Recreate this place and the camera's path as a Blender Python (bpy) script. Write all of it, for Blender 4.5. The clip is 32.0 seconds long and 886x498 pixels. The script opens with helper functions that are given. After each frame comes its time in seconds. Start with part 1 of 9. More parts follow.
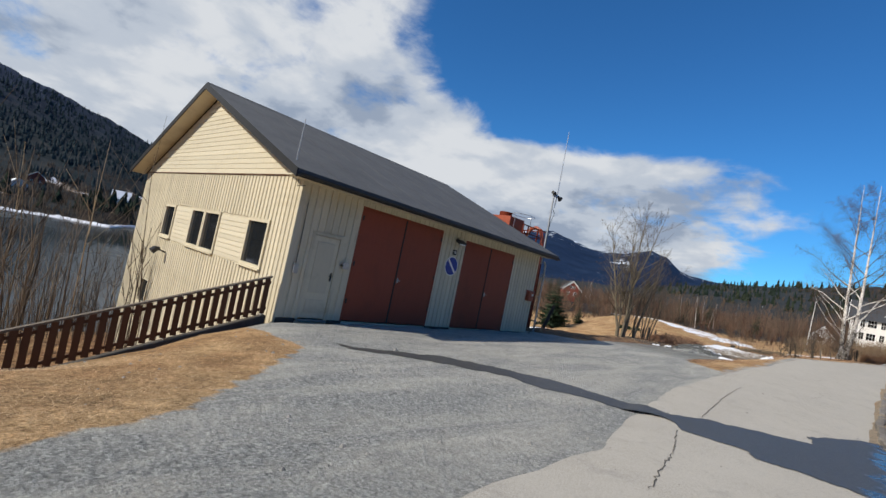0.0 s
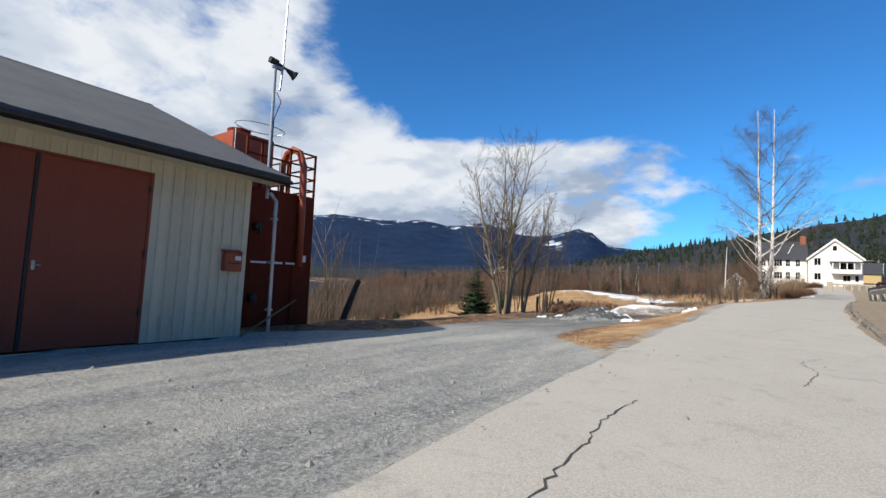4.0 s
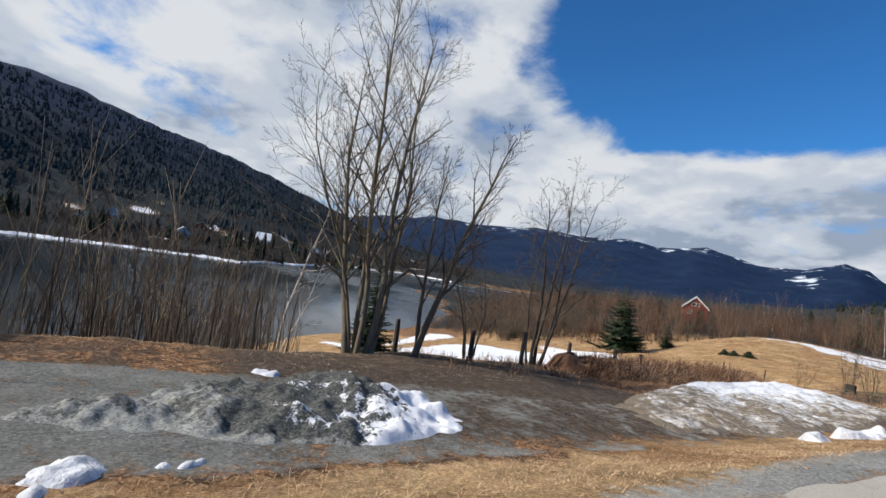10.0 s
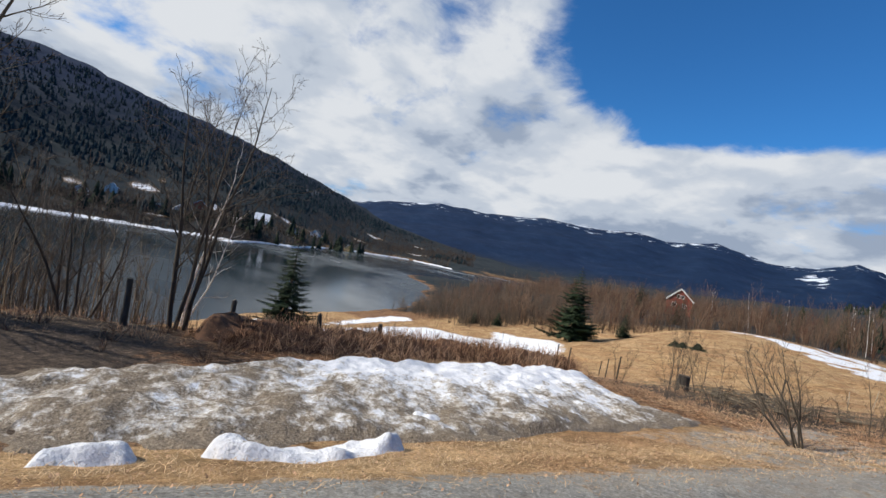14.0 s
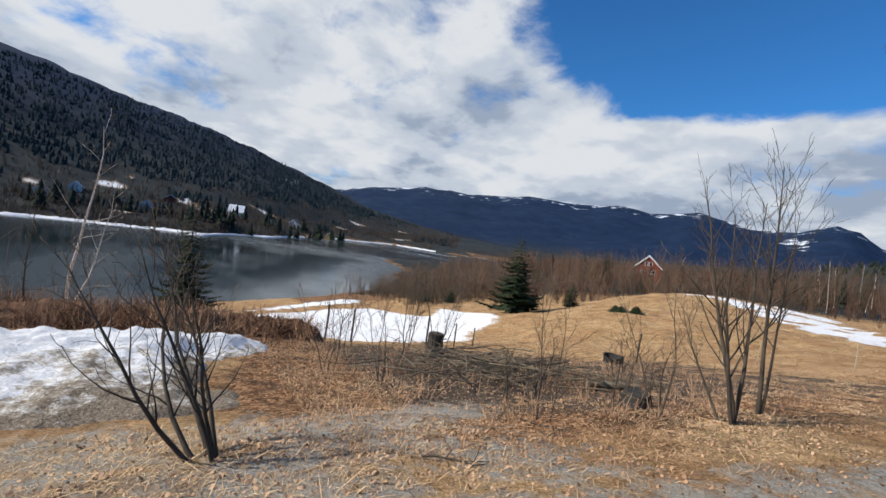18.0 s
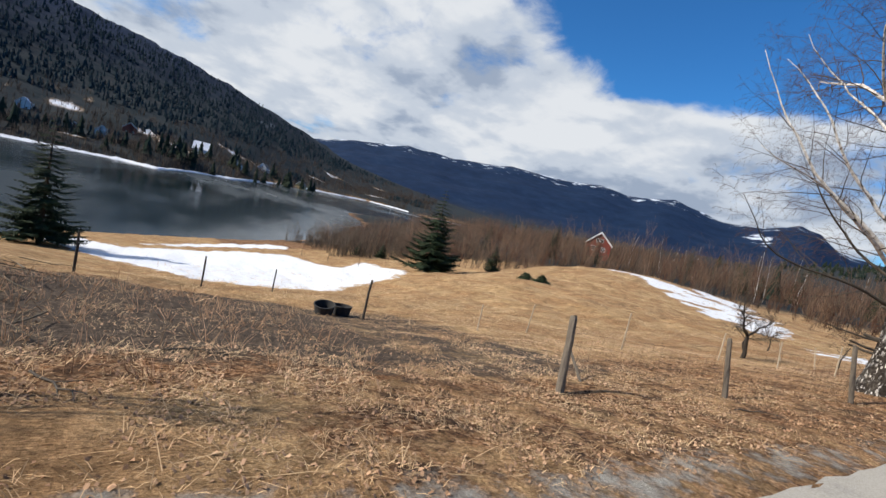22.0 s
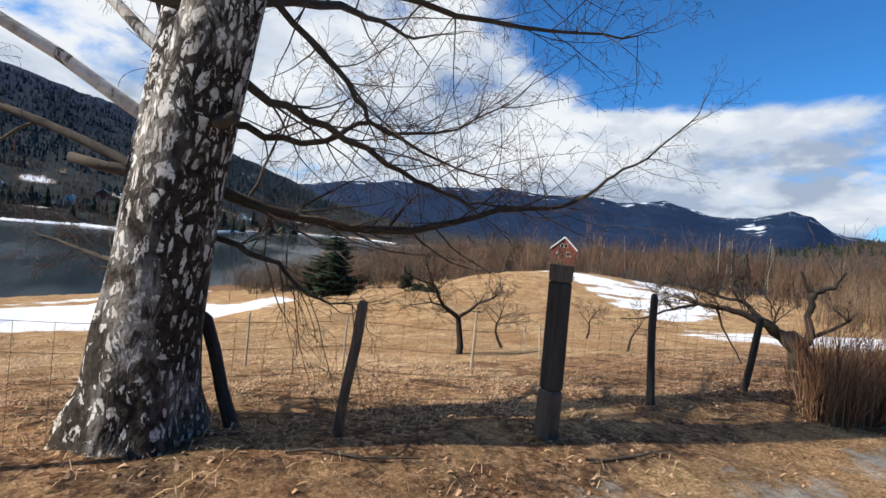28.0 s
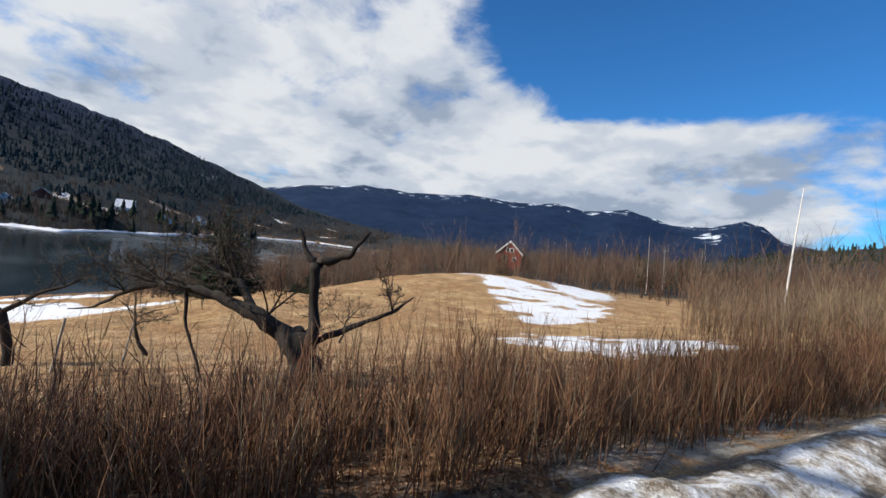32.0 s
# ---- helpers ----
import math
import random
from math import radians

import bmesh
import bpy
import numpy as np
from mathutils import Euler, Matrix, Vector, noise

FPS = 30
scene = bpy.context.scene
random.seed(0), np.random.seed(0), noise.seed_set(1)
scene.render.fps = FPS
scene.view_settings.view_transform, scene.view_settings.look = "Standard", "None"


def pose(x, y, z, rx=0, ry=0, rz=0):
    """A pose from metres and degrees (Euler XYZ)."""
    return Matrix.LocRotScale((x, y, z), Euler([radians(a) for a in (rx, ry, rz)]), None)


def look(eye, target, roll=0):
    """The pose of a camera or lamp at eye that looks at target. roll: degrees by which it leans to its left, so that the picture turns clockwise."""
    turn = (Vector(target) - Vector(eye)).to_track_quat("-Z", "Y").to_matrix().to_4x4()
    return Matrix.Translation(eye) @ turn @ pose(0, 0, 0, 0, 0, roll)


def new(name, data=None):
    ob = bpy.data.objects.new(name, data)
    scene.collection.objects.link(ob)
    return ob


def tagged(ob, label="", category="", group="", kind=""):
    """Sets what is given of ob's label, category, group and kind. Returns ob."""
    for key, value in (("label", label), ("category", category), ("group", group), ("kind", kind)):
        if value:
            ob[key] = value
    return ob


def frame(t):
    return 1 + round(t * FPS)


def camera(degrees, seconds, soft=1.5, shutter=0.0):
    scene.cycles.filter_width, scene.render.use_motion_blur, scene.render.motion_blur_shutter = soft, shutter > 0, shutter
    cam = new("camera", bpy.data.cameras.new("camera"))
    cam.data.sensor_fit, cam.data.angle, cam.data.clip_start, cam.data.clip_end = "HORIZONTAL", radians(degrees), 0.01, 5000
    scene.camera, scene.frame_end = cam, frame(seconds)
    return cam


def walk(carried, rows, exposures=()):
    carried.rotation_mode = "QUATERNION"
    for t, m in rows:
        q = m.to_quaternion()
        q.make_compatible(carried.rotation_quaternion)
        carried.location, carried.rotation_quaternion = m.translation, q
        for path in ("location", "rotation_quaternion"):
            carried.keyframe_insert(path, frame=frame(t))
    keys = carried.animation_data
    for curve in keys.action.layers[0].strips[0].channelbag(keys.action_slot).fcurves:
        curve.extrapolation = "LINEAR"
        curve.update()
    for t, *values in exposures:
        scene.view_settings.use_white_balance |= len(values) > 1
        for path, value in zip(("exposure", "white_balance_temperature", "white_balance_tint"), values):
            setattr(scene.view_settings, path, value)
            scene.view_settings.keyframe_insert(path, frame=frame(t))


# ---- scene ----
# camera and walk
cam = camera(89.9, 32.0)
PATH = [
    (0, (2.80, -6.735, 1.765), (1.404, -5.304, 1.831), 11.2),
    (0.5, (2.645, -5.29, 1.645), (1.385, -3.738, 1.699), 9.1),
    (1, (2.50, -3.85, 1.526), (1.408, -2.174, 1.571), 5.2),
    (1.5, (2.393, -2.496, 1.48), (1.609, -0.657, 1.514), 5.5),
    (2, (2.258, -1.123, 1.349), (1.599, 0.765, 1.377), 2.9),
    (2.5, (2.154, 0.18, 1.282), (1.382, 2.025, 1.322), 3.9),
    (3, (1.998, 1.425, 1.252), (1.142, 3.231, 1.313), 1.6),
    (3.5, (1.75, 2.636, 1.162), (0.717, 4.346, 1.257), 2.3),
    (4, (1.579, 3.801, 1.124), (0.396, 5.41, 1.236), 2.5),
    (4.5, (1.531, 4.976, 1.139), (0.194, 6.448, 1.35), 0.9),
    (6.5, (1.237, 9.502, 1.296), (-0.222, 10.835, 1.603), 8.1),
    (7, (1.107, 10.868, 1.353), (-0.493, 12.036, 1.622), 4.9),
    (7.5, (1.038, 12.242, 1.361), (-0.662, 13.266, 1.613), 6.2),
    (8, (1.173, 13.544, 1.473), (-0.559, 14.517, 1.703), 4.9),
    (8.5, (1.349, 14.913, 1.548), (-0.391, 15.873, 1.772), 4.9),
    (9, (1.512, 16.338, 1.597), (-0.209, 17.335, 1.808), 5.4),
    (9.5, (1.664, 17.656, 1.658), (-0.064, 18.639, 1.874), 2.1),
    (10, (1.876, 18.966, 1.677), (0.116, 19.912, 1.764), 8.8),
    (10.5, (2.046, 20.269, 1.73), (0.315, 21.27, 1.748), 9.0),
    (11, (2.144, 21.55, 1.796), (0.317, 22.362, 1.766), 9.6),
    (11.5, (2.206, 22.976, 1.794), (0.37, 23.768, 1.784), 6.9),
    (12, (2.276, 24.304, 1.812), (0.474, 25.17, 1.811), 10.0),
    (12.5, (2.429, 25.566, 1.864), (0.629, 26.437, 1.898), 7.7),
    (13, (2.484, 26.792, 1.83), (0.73, 27.75, 1.889), 8.1),
    (13.5, (2.631, 27.898, 1.887), (0.878, 28.859, 1.935), 10.1),
    (15.5, (2.39, 32.772, 1.694), (0.571, 33.603, 1.676), 9.4),
    (16, (2.406, 33.913, 1.705), (0.628, 34.828, 1.693), 6.8),
    (16.5, (2.244, 34.933, 1.665), (0.482, 35.88, 1.668), 6.3),
    (17, (2.295, 35.983, 1.612), (0.528, 36.92, 1.616), 7.5),
    (17.5, (2.356, 36.857, 1.579), (0.608, 37.829, 1.568), 7.4),
    (18, (2.464, 37.761, 1.585), (0.719, 38.738, 1.547), 7.5),
    (18.5, (2.589, 38.725, 1.583), (0.893, 39.785, 1.552), 10.3),
    (19, (2.674, 39.726, 1.562), (1.018, 40.847, 1.522), 13.2),
    (19.5, (2.788, 40.696, 1.572), (1.102, 41.768, 1.483), 11.5),
    (20, (3.009, 41.813, 1.548), (1.434, 43.034, 1.383), 11.4),
    (20.5, (3.097, 42.781, 1.612), (1.533, 44.018, 1.456), 14.2),
    (21, (3.305, 43.797, 1.589), (1.683, 44.95, 1.385), 13.4),
    (21.5, (3.307, 44.901, 1.668), (1.634, 45.984, 1.501), 11.2),
    (22, (3.355, 45.976, 1.617), (1.684, 47.061, 1.435), 13.2),
    (22.5, (3.39, 47.118, 1.582), (1.763, 48.266, 1.385), 10.4),
    (23, (3.394, 48.209, 1.575), (1.776, 49.366, 1.367), 10.5),
    (23.5, (3.359, 49.323, 1.556), (1.815, 50.583, 1.389), 13.4),
    (24, (3.35, 50.428, 1.516), (1.755, 51.627, 1.383), 9.0),
    (24.5, (3.392, 51.56, 1.497), (1.742, 52.688, 1.431), 8.6),
    (26.5, (3.852, 55.377, 1.425), (2.158, 56.439, 1.369), 7.3),
    (27, (4.08, 56.362, 1.392), (2.39, 57.429, 1.309), 5.8),
    (27.5, (4.284, 57.278, 1.4), (2.623, 58.39, 1.34), 7.3),
    (28, (4.471, 58.206, 1.431), (2.787, 59.283, 1.376), 6.2),
    (28.5, (4.631, 59.23, 1.403), (2.966, 60.337, 1.381), 7.0),
    (29, (4.796, 60.132, 1.417), (3.168, 61.292, 1.404), 5.4),
    (29.5, (4.931, 60.968, 1.411), (3.256, 62.061, 1.434), 6.4),
    (30, (5.019, 61.865, 1.409), (3.296, 62.88, 1.454), 8.4),
    (31, (5.712, 63.287, 1.444), (4.07, 64.428, 1.449), 6.6),
    (32, (5.913, 65.364, 1.488), (4.303, 66.549, 1.476), 6.7),
]
EXPOSURE = ((0, -0.05), (1.3, -0.05), (2.0, 0.2), (3.3, 0.26), (4.5, 0.2), (7, 0.0), (12, 0.02), (18, 0.04), (20.5, 0.06), (23, 0.12), (26.5, 0.22), (28, 0.3), (29, 0.3), (30.5, 0.1), (32, 0.08))
walk(cam, [(t, look(e, a, r)) for t, e, a, r in PATH], EXPOSURE)

# ---------------------------------------------------------------- light
SUN_EL, SUN_AZ = radians(37.0), radians(195.5)   # from behind, a little from the lake side


def build_world():
    w = bpy.data.worlds.new("sky")
    w.use_nodes = True
    scene.world = w
    nt = w.node_tree
    nt.nodes.clear()
    N, L = nt.nodes.new, nt.links.new
    out = N("ShaderNodeOutputWorld")
    bg = N("ShaderNodeBackground")
    sky = N("ShaderNodeTexSky")
    sky.sky_type = "NISHITA"
    sky.sun_disc = False
    sky.sun_elevation, sky.sun_rotation = SUN_EL, SUN_AZ
    sky.altitude, sky.air_density, sky.dust_density, sky.ozone_density = 300, 1.0, 0.3, 2.5
    tc = N("ShaderNodeTexCoord")
    sep = N("ShaderNodeSeparateXYZ")
    L(tc.outputs["Generated"], sep.inputs[0])

    def m(op, a, b=None, clamp=False):
        n = N("ShaderNodeMath")
        n.operation, n.use_clamp = op, clamp
        for i, v in enumerate((a, b)):
            if v is None:
                continue
            if isinstance(v, (int, float)):
                n.inputs[i].default_value = v
            else:
                L(v, n.inputs[i])
        return n.outputs[0]

    az = m("ARCTAN2", sep.outputs["X"], sep.outputs["Y"])          # 0 along the road, negative over the lake
    el = m("ARCSINE", sep.outputs["Z"])
    # the clouds lie in a flat layer: project the direction on it
    den = m("ADD", m("MAXIMUM", sep.outputs["Z"], 0.0), 0.30)
    comb = N("ShaderNodeCombineXYZ")
    L(m("DIVIDE", sep.outputs["X"], den), comb.inputs[0])
    L(m("DIVIDE", sep.outputs["Y"], den), comb.inputs[1])

    def noise_tex(scale, detail, rough, dist, vec, off=0.0):
        mp = N("ShaderNodeMapping")
        mp.inputs["Location"].default_value = (off, off * 0.7, 0)
        L(vec, mp.inputs[0])
        n = N("ShaderNodeTexNoise")
        n.inputs["Scale"].default_value, n.inputs["Detail"].default_value = scale, detail
        n.inputs["Roughness"].default_value, n.inputs["Distortion"].default_value = rough, dist
        L(mp.outputs[0], n.inputs["Vector"])
        return n.outputs[0]

    big = noise_tex(1.35, 5, 0.5, 0.2, comb.outputs[0], 3.1)
    fine = noise_tex(4.4, 9, 0.60, 0.25, comb.outputs[0], 7.7)
    body = m("ADD", m("MULTIPLY", big, 0.72), m("MULTIPLY", fine, 0.78))
    # the cloud bank fills the west and thins to a low roll in the north
    def ramp(v, pts):
        r = N("ShaderNodeMapRange")
        r.clamp = True
        r.inputs[1].default_value, r.inputs[2].default_value = pts[0][0], pts[1][0]
        r.inputs[3].default_value, r.inputs[4].default_value = pts[0][1], pts[1][1]
        L(v, r.inputs[0])
        return r.outputs[0]
    slant = ramp(el, ((radians(16), radians(12)), (radians(25), 0.0)))
    west = ramp(m("SUBTRACT", az, slant), ((radians(-57), 1.0), (radians(-45), 0.0)))
    low = m("MULTIPLY", ramp(el, ((radians(15.5), 1.0), (radians(18.5), 0.0))),
            ramp(az, ((radians(-18), 1.0), (radians(-6), 0.32))))
    bank = m("MAXIMUM", west, low)
    # a thin blue break that follows the mountain in the west
    line = m("ADD", el, m("MULTIPLY", az, 0.42))
    gap = m("MULTIPLY", m("MULTIPLY", ramp(az, ((radians(-84), 0.0), (radians(-90), 1.0))), ramp(az, ((radians(-112), 0.4), (radians(-104), 1.0)))),
            m("MULTIPLY", ramp(line, ((radians(-28.5), 0.0), (radians(-26), 1.0))), ramp(line, ((radians(-23.5), 1.0), (radians(-20.5), 0.0)))))
    level = m("SUBTRACT", m("ADD", m("MULTIPLY", bank, 0.62), body), m("ADD", 1.05, m("MULTIPLY", gap, 0.19)))
    rise = N("ShaderNodeMapRange")
    rise.interpolation_type = "SMOOTHSTEP"
    rise.inputs[1].default_value, rise.inputs[2].default_value = -0.02, 0.25
    L(level, rise.inputs[0])
    mask = rise.outputs[0]
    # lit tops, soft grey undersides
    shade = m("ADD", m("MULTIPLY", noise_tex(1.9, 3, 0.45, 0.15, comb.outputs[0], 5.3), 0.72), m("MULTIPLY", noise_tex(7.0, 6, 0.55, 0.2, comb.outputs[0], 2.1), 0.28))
    tone = N("ShaderNodeValToRGB")
    tone.color_ramp.interpolation = "EASE"
    tone.color_ramp.elements[0].position, tone.color_ramp.elements[0].color = 0.40, (3.3, 4.0, 5.2, 1)
    tone.color_ramp.elements[1].position, tone.color_ramp.elements[1].color = 0.60, (7.5, 7.8, 8.2, 1)
    mid = tone.color_ramp.elements.new(0.49)
    mid.color = (5.5, 6.1, 7.0, 1)
    under = m("MULTIPLY", m("MULTIPLY", ramp(el, ((radians(8.5), 1.0), (radians(13.5), 0.0))), ramp(az, ((radians(-75), 0.0), (radians(-60), 1.0)))), 0.075)
    L(m("SUBTRACT", m("ADD", shade, m("MULTIPLY", level, 0.10)), under), tone.inputs[0])
    mix = N("ShaderNodeMix")
    mix.data_type = "RGBA"
    L(mask, mix.inputs["Factor"])
    hue = N("ShaderNodeMix")
    hue.data_type, hue.blend_type = "RGBA", "MULTIPLY"
    hue.inputs["Factor"].default_value = 1.0
    hue.inputs["B"].default_value = (0.33, 0.90, 1.40, 1)
    L(sky.outputs[0], hue.inputs["A"])
    L(hue.outputs["Result"], mix.inputs["A"])
    L(tone.outputs[0], mix.inputs["B"])
    L(mix.outputs["Result"], bg.inputs["Color"])
    bg.inputs["Strength"].default_value = 0.095
    L(bg.outputs[0], out.inputs[0])


build_world()
sun = new("sun", bpy.data.lights.new("sun", "SUN"))
sun.data.energy, sun.data.angle, sun.data.color = 4.9, radians(0.6), (1.0, 0.925, 0.82)
sun.matrix_world = look((0, 0, 60), Vector((0, 0, 60)) - Vector((math.sin(SUN_AZ) * math.cos(SUN_EL), math.cos(SUN_AZ) * math.cos(SUN_EL), math.sin(SUN_EL))))

# ---------------------------------------------------------------- materials
class Nodes:
    """A small helper to lay out the nodes of one material."""

    def __init__(self, name):
        self.mat = bpy.data.materials.new(name)
        self.mat.use_nodes = True
        self.nt = self.mat.node_tree
        self.bsdf = self.nt.nodes["Principled BSDF"]
        self.pos = self.nt.nodes.new("ShaderNodeTexCoord").outputs["Object"]

    def add(self, kind):
        return self.nt.nodes.new(kind)

    def link(self, a, b):
        self.nt.links.new(a, b)

    def put(self, socket, v):
        if isinstance(v, (int, float)):
            socket.default_value = v
        elif isinstance(v, (tuple, list)):
            socket.default_value = (*v, 1) if len(v) == 3 and socket.type == "RGBA" else v
        else:
            self.link(v, socket)

    def noise(self, scale, detail=4, rough=0.55, stretch=None, dist=0.0, vec=None):
        n = self.add("ShaderNodeTexNoise")
        n.inputs["Scale"].default_value, n.inputs["Detail"].default_value = scale, detail
        n.inputs["Roughness"].default_value, n.inputs["Distortion"].default_value = rough, dist
        v = vec or self.pos
        if stretch:
            mp = self.add("ShaderNodeMapping")
            mp.inputs["Scale"].default_value = stretch
            self.link(v, mp.inputs[0])
            v = mp.outputs[0]
        self.link(v, n.inputs["Vector"])
        return n.outputs[0]

    def voronoi(self, scale, feature="F1", out="Distance", stretch=None):
        n = self.add("ShaderNodeTexVoronoi")
        n.feature = feature
        n.inputs["Scale"].default_value = scale
        v = self.pos
        if stretch:
            mp = self.add("ShaderNodeMapping")
            mp.inputs["Scale"].default_value = stretch
            self.link(v, mp.inputs[0])
            v = mp.outputs[0]
        self.link(v, n.inputs["Vector"])
        return n.outputs[out]

    def ramp(self, v, *stops):
        r = self.add("ShaderNodeValToRGB")
        e = r.color_ramp.elements
        while len(e) < len(stops):
            e.new(0.5)
        for s, (p, c) in zip(e, stops):
            s.position = p
            s.color = (*c, 1) if isinstance(c, (tuple, list)) else (c, c, c, 1)
        self.link(v, r.inputs[0])
        return r.outputs[0]

    def mix(self, f, a, b, blend="MIX"):
        n = self.add("ShaderNodeMix")
        n.data_type, n.blend_type = "RGBA", blend
        self.put(n.inputs["Factor"], f)
        self.put(n.inputs["A"], a)
        self.put(n.inputs["B"], b)
        return n.outputs["Result"]

    def math(self, op, a, b=0.0, clamp=False):
        n = self.add("ShaderNodeMath")
        n.operation, n.use_clamp = op, clamp
        self.put(n.inputs[0], a)
        self.put(n.inputs[1], b)
        return n.outputs[0]

    def attr(self, name):
        n = self.add("ShaderNodeAttribute")
        n.attribute_name = name
        return n.outputs["Fac"]

    def random(self):
        return self.add("ShaderNodeObjectInfo").outputs["Random"]

    def island(self):
        return self.add("ShaderNodeNewGeometry").outputs["Random Per Island"]

    def bump(self, h, strength=0.3, dist=0.01, under=None):
        b = self.add("ShaderNodeBump")
        b.inputs["Strength"].default_value, b.inputs["Distance"].default_value = strength, dist
        self.link(h, b.inputs["Height"])
        if under is not None:
            self.link(under, b.inputs["Normal"])
        return b.outputs[0]

    def done(self, color, rough=0.8, metal=0.0, normal=None, spec=None):
        self.put(self.bsdf.inputs["Base Color"], color)
        self.put(self.bsdf.inputs["Roughness"], rough)
        self.bsdf.inputs["Metallic"].default_value = metal
        if normal is not None:
            self.link(normal, self.bsdf.inputs["Normal"])
        if spec is not None:
            self.bsdf.inputs["Specular IOR Level"].default_value = spec
        return self.mat


def simple(name, a, b, scale=6.0, rough=0.7, metal=0.0, bump=0.15, stretch=None, vary=0.0, spec=None):
    """Two tones mixed by coarse and fine noise, with a fine relief."""
    n = Nodes(name)
    f = n.math("ADD", n.math("MULTIPLY", n.noise(scale, 5, 0.6, stretch), 0.6), n.math("MULTIPLY", n.noise(scale * 7, 4, 0.6, stretch), 0.4))
    c = n.mix(n.ramp(f, (0.36, 0.0), (0.62, 1.0)), a, b)
    if vary:
        c = n.mix(1.0, c, n.ramp(n.random(), (0.0, 1.0 - vary), (1.0, 1.0 + vary * 0.4)), "MULTIPLY")
    return n.done(c, rough, metal, n.bump(f, bump, 0.006), spec)


M = {}


def ground_material():
    n = Nodes("ground")
    jit = n.math("ADD", n.math("MULTIPLY", n.math("SUBTRACT", n.noise(1.1, 6, 0.65), 0.5), 0.9), n.math("MULTIPLY", n.math("SUBTRACT", n.noise(6.0, 4, 0.6), 0.5), 0.7))

    def mask(name, soft=4.0):
        return n.math("ADD", n.math("MULTIPLY", n.math("ADD", n.math("SUBTRACT", n.attr(name), 0.5), jit), soft), 0.5, clamp=True)
    # last year's grass, bleached and matted
    straw_f = n.noise(55, 5, 0.7, (1.0, 0.35, 1.0), 0.6)
    straw = n.ramp(straw_f, (0.28, (0.18, 0.095, 0.036)), (0.48, (0.44, 0.292, 0.15)), (0.72, (0.68, 0.50, 0.295)))
    straw = n.mix(n.ramp(n.noise(0.55, 5, 0.6), (0.38, 0.0), (0.66, 0.75)), straw, n.ramp(straw_f, (0.3, (0.10, 0.055, 0.030)), (0.7, (0.33, 0.20, 0.10))))
    straw = n.mix(n.ramp(n.noise(0.16, 4, 0.5), (0.45, 0.0), (0.75, 0.35)), straw, (0.44, 0.30, 0.14))
    # fallen leaves and bare soil under the bushes
    leaf = n.ramp(n.voronoi(26, "F1", "Color"), (0.1, (0.08, 0.038, 0.020)), (0.5, (0.27, 0.135, 0.064)), (0.9, (0.56, 0.35, 0.20)))
    leaf = n.mix(n.ramp(n.noise(3, 5, 0.6), (0.4, 0.0), (0.65, 0.75)), leaf, (0.055, 0.043, 0.033))
    # crushed stone
    st = n.voronoi(42, "F1", "Color")
    stone = n.ramp(st, (0.0, (0.15, 0.155, 0.147)), (0.5, (0.28, 0.285, 0.27)), (1.0, (0.46, 0.46, 0.43)))
    stone = n.mix(n.ramp(n.noise(1.3, 7, 0.64, (1.0, 0.22, 1.0), 0.5), (0.40, 0.0), (0.60, 0.88)), stone, n.ramp(n.noise(60, 4, 0.6), (0.3, (0.36, 0.35, 0.31)), (0.7, (0.50, 0.485, 0.435))))
    stone = n.mix(n.ramp(n.noise(0.5, 4, 0.55), (0.48, 0.0), (0.7, 0.4)), stone, (0.25, 0.255, 0.24))
    clump = n.ramp(n.noise(7, 9, 0.74), (0.30, 0.42), (0.5, 0.95), (0.70, 1.35))
    mottle = n.ramp(n.noise(1.7, 6, 0.66), (0.32, 0.66), (0.66, 1.42))
    rust = n.ramp(n.noise(0.38, 6, 0.62), (0.44, 0.0), (0.60, 0.75))
    straw = n.mix(rust, straw, n.ramp(straw_f, (0.3, (0.15, 0.078, 0.038)), (0.7, (0.45, 0.265, 0.13))))
    straw = n.mix(0.85, straw, n.mix(1.0, clump, mottle, "MULTIPLY"), "MULTIPLY")
    bits = n.ramp(n.noise(38, 6, 0.8), (0.30, 0.25), (0.5, 0.95), (0.68, 1.9))
    leaf = n.mix(1.0, n.mix(1.0, leaf, clump, "MULTIPLY"), bits, "MULTIPLY")
    straw = n.mix(0.6, straw, bits, "MULTIPLY")
    stone = n.mix(0.45, stone, bits, "MULTIPLY")
    stone = n.mix(0.36, stone, clump, "MULTIPLY")
    snow_f = n.noise(9, 6, 0.6)
    snow = n.ramp(snow_f, (0.3, (0.62, 0.66, 0.72)), (0.6, (0.86, 0.88, 0.91)))
    snow = n.mix(n.ramp(n.noise(2.2, 6, 0.66), (0.55, 0.0), (0.72, 0.55)), snow, (0.34, 0.30, 0.24))
    # woods far off: trunks, twigs and needles; distance haze is painted into far
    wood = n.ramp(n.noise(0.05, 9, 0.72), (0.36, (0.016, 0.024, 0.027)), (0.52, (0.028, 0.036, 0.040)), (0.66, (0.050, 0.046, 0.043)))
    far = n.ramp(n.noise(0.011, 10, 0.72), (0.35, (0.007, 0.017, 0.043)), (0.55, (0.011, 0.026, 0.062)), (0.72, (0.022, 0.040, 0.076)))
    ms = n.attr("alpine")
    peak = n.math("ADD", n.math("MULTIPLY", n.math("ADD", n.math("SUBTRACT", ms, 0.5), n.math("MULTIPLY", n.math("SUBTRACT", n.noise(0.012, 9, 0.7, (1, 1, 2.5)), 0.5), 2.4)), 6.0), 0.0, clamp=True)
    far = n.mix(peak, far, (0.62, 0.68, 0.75))
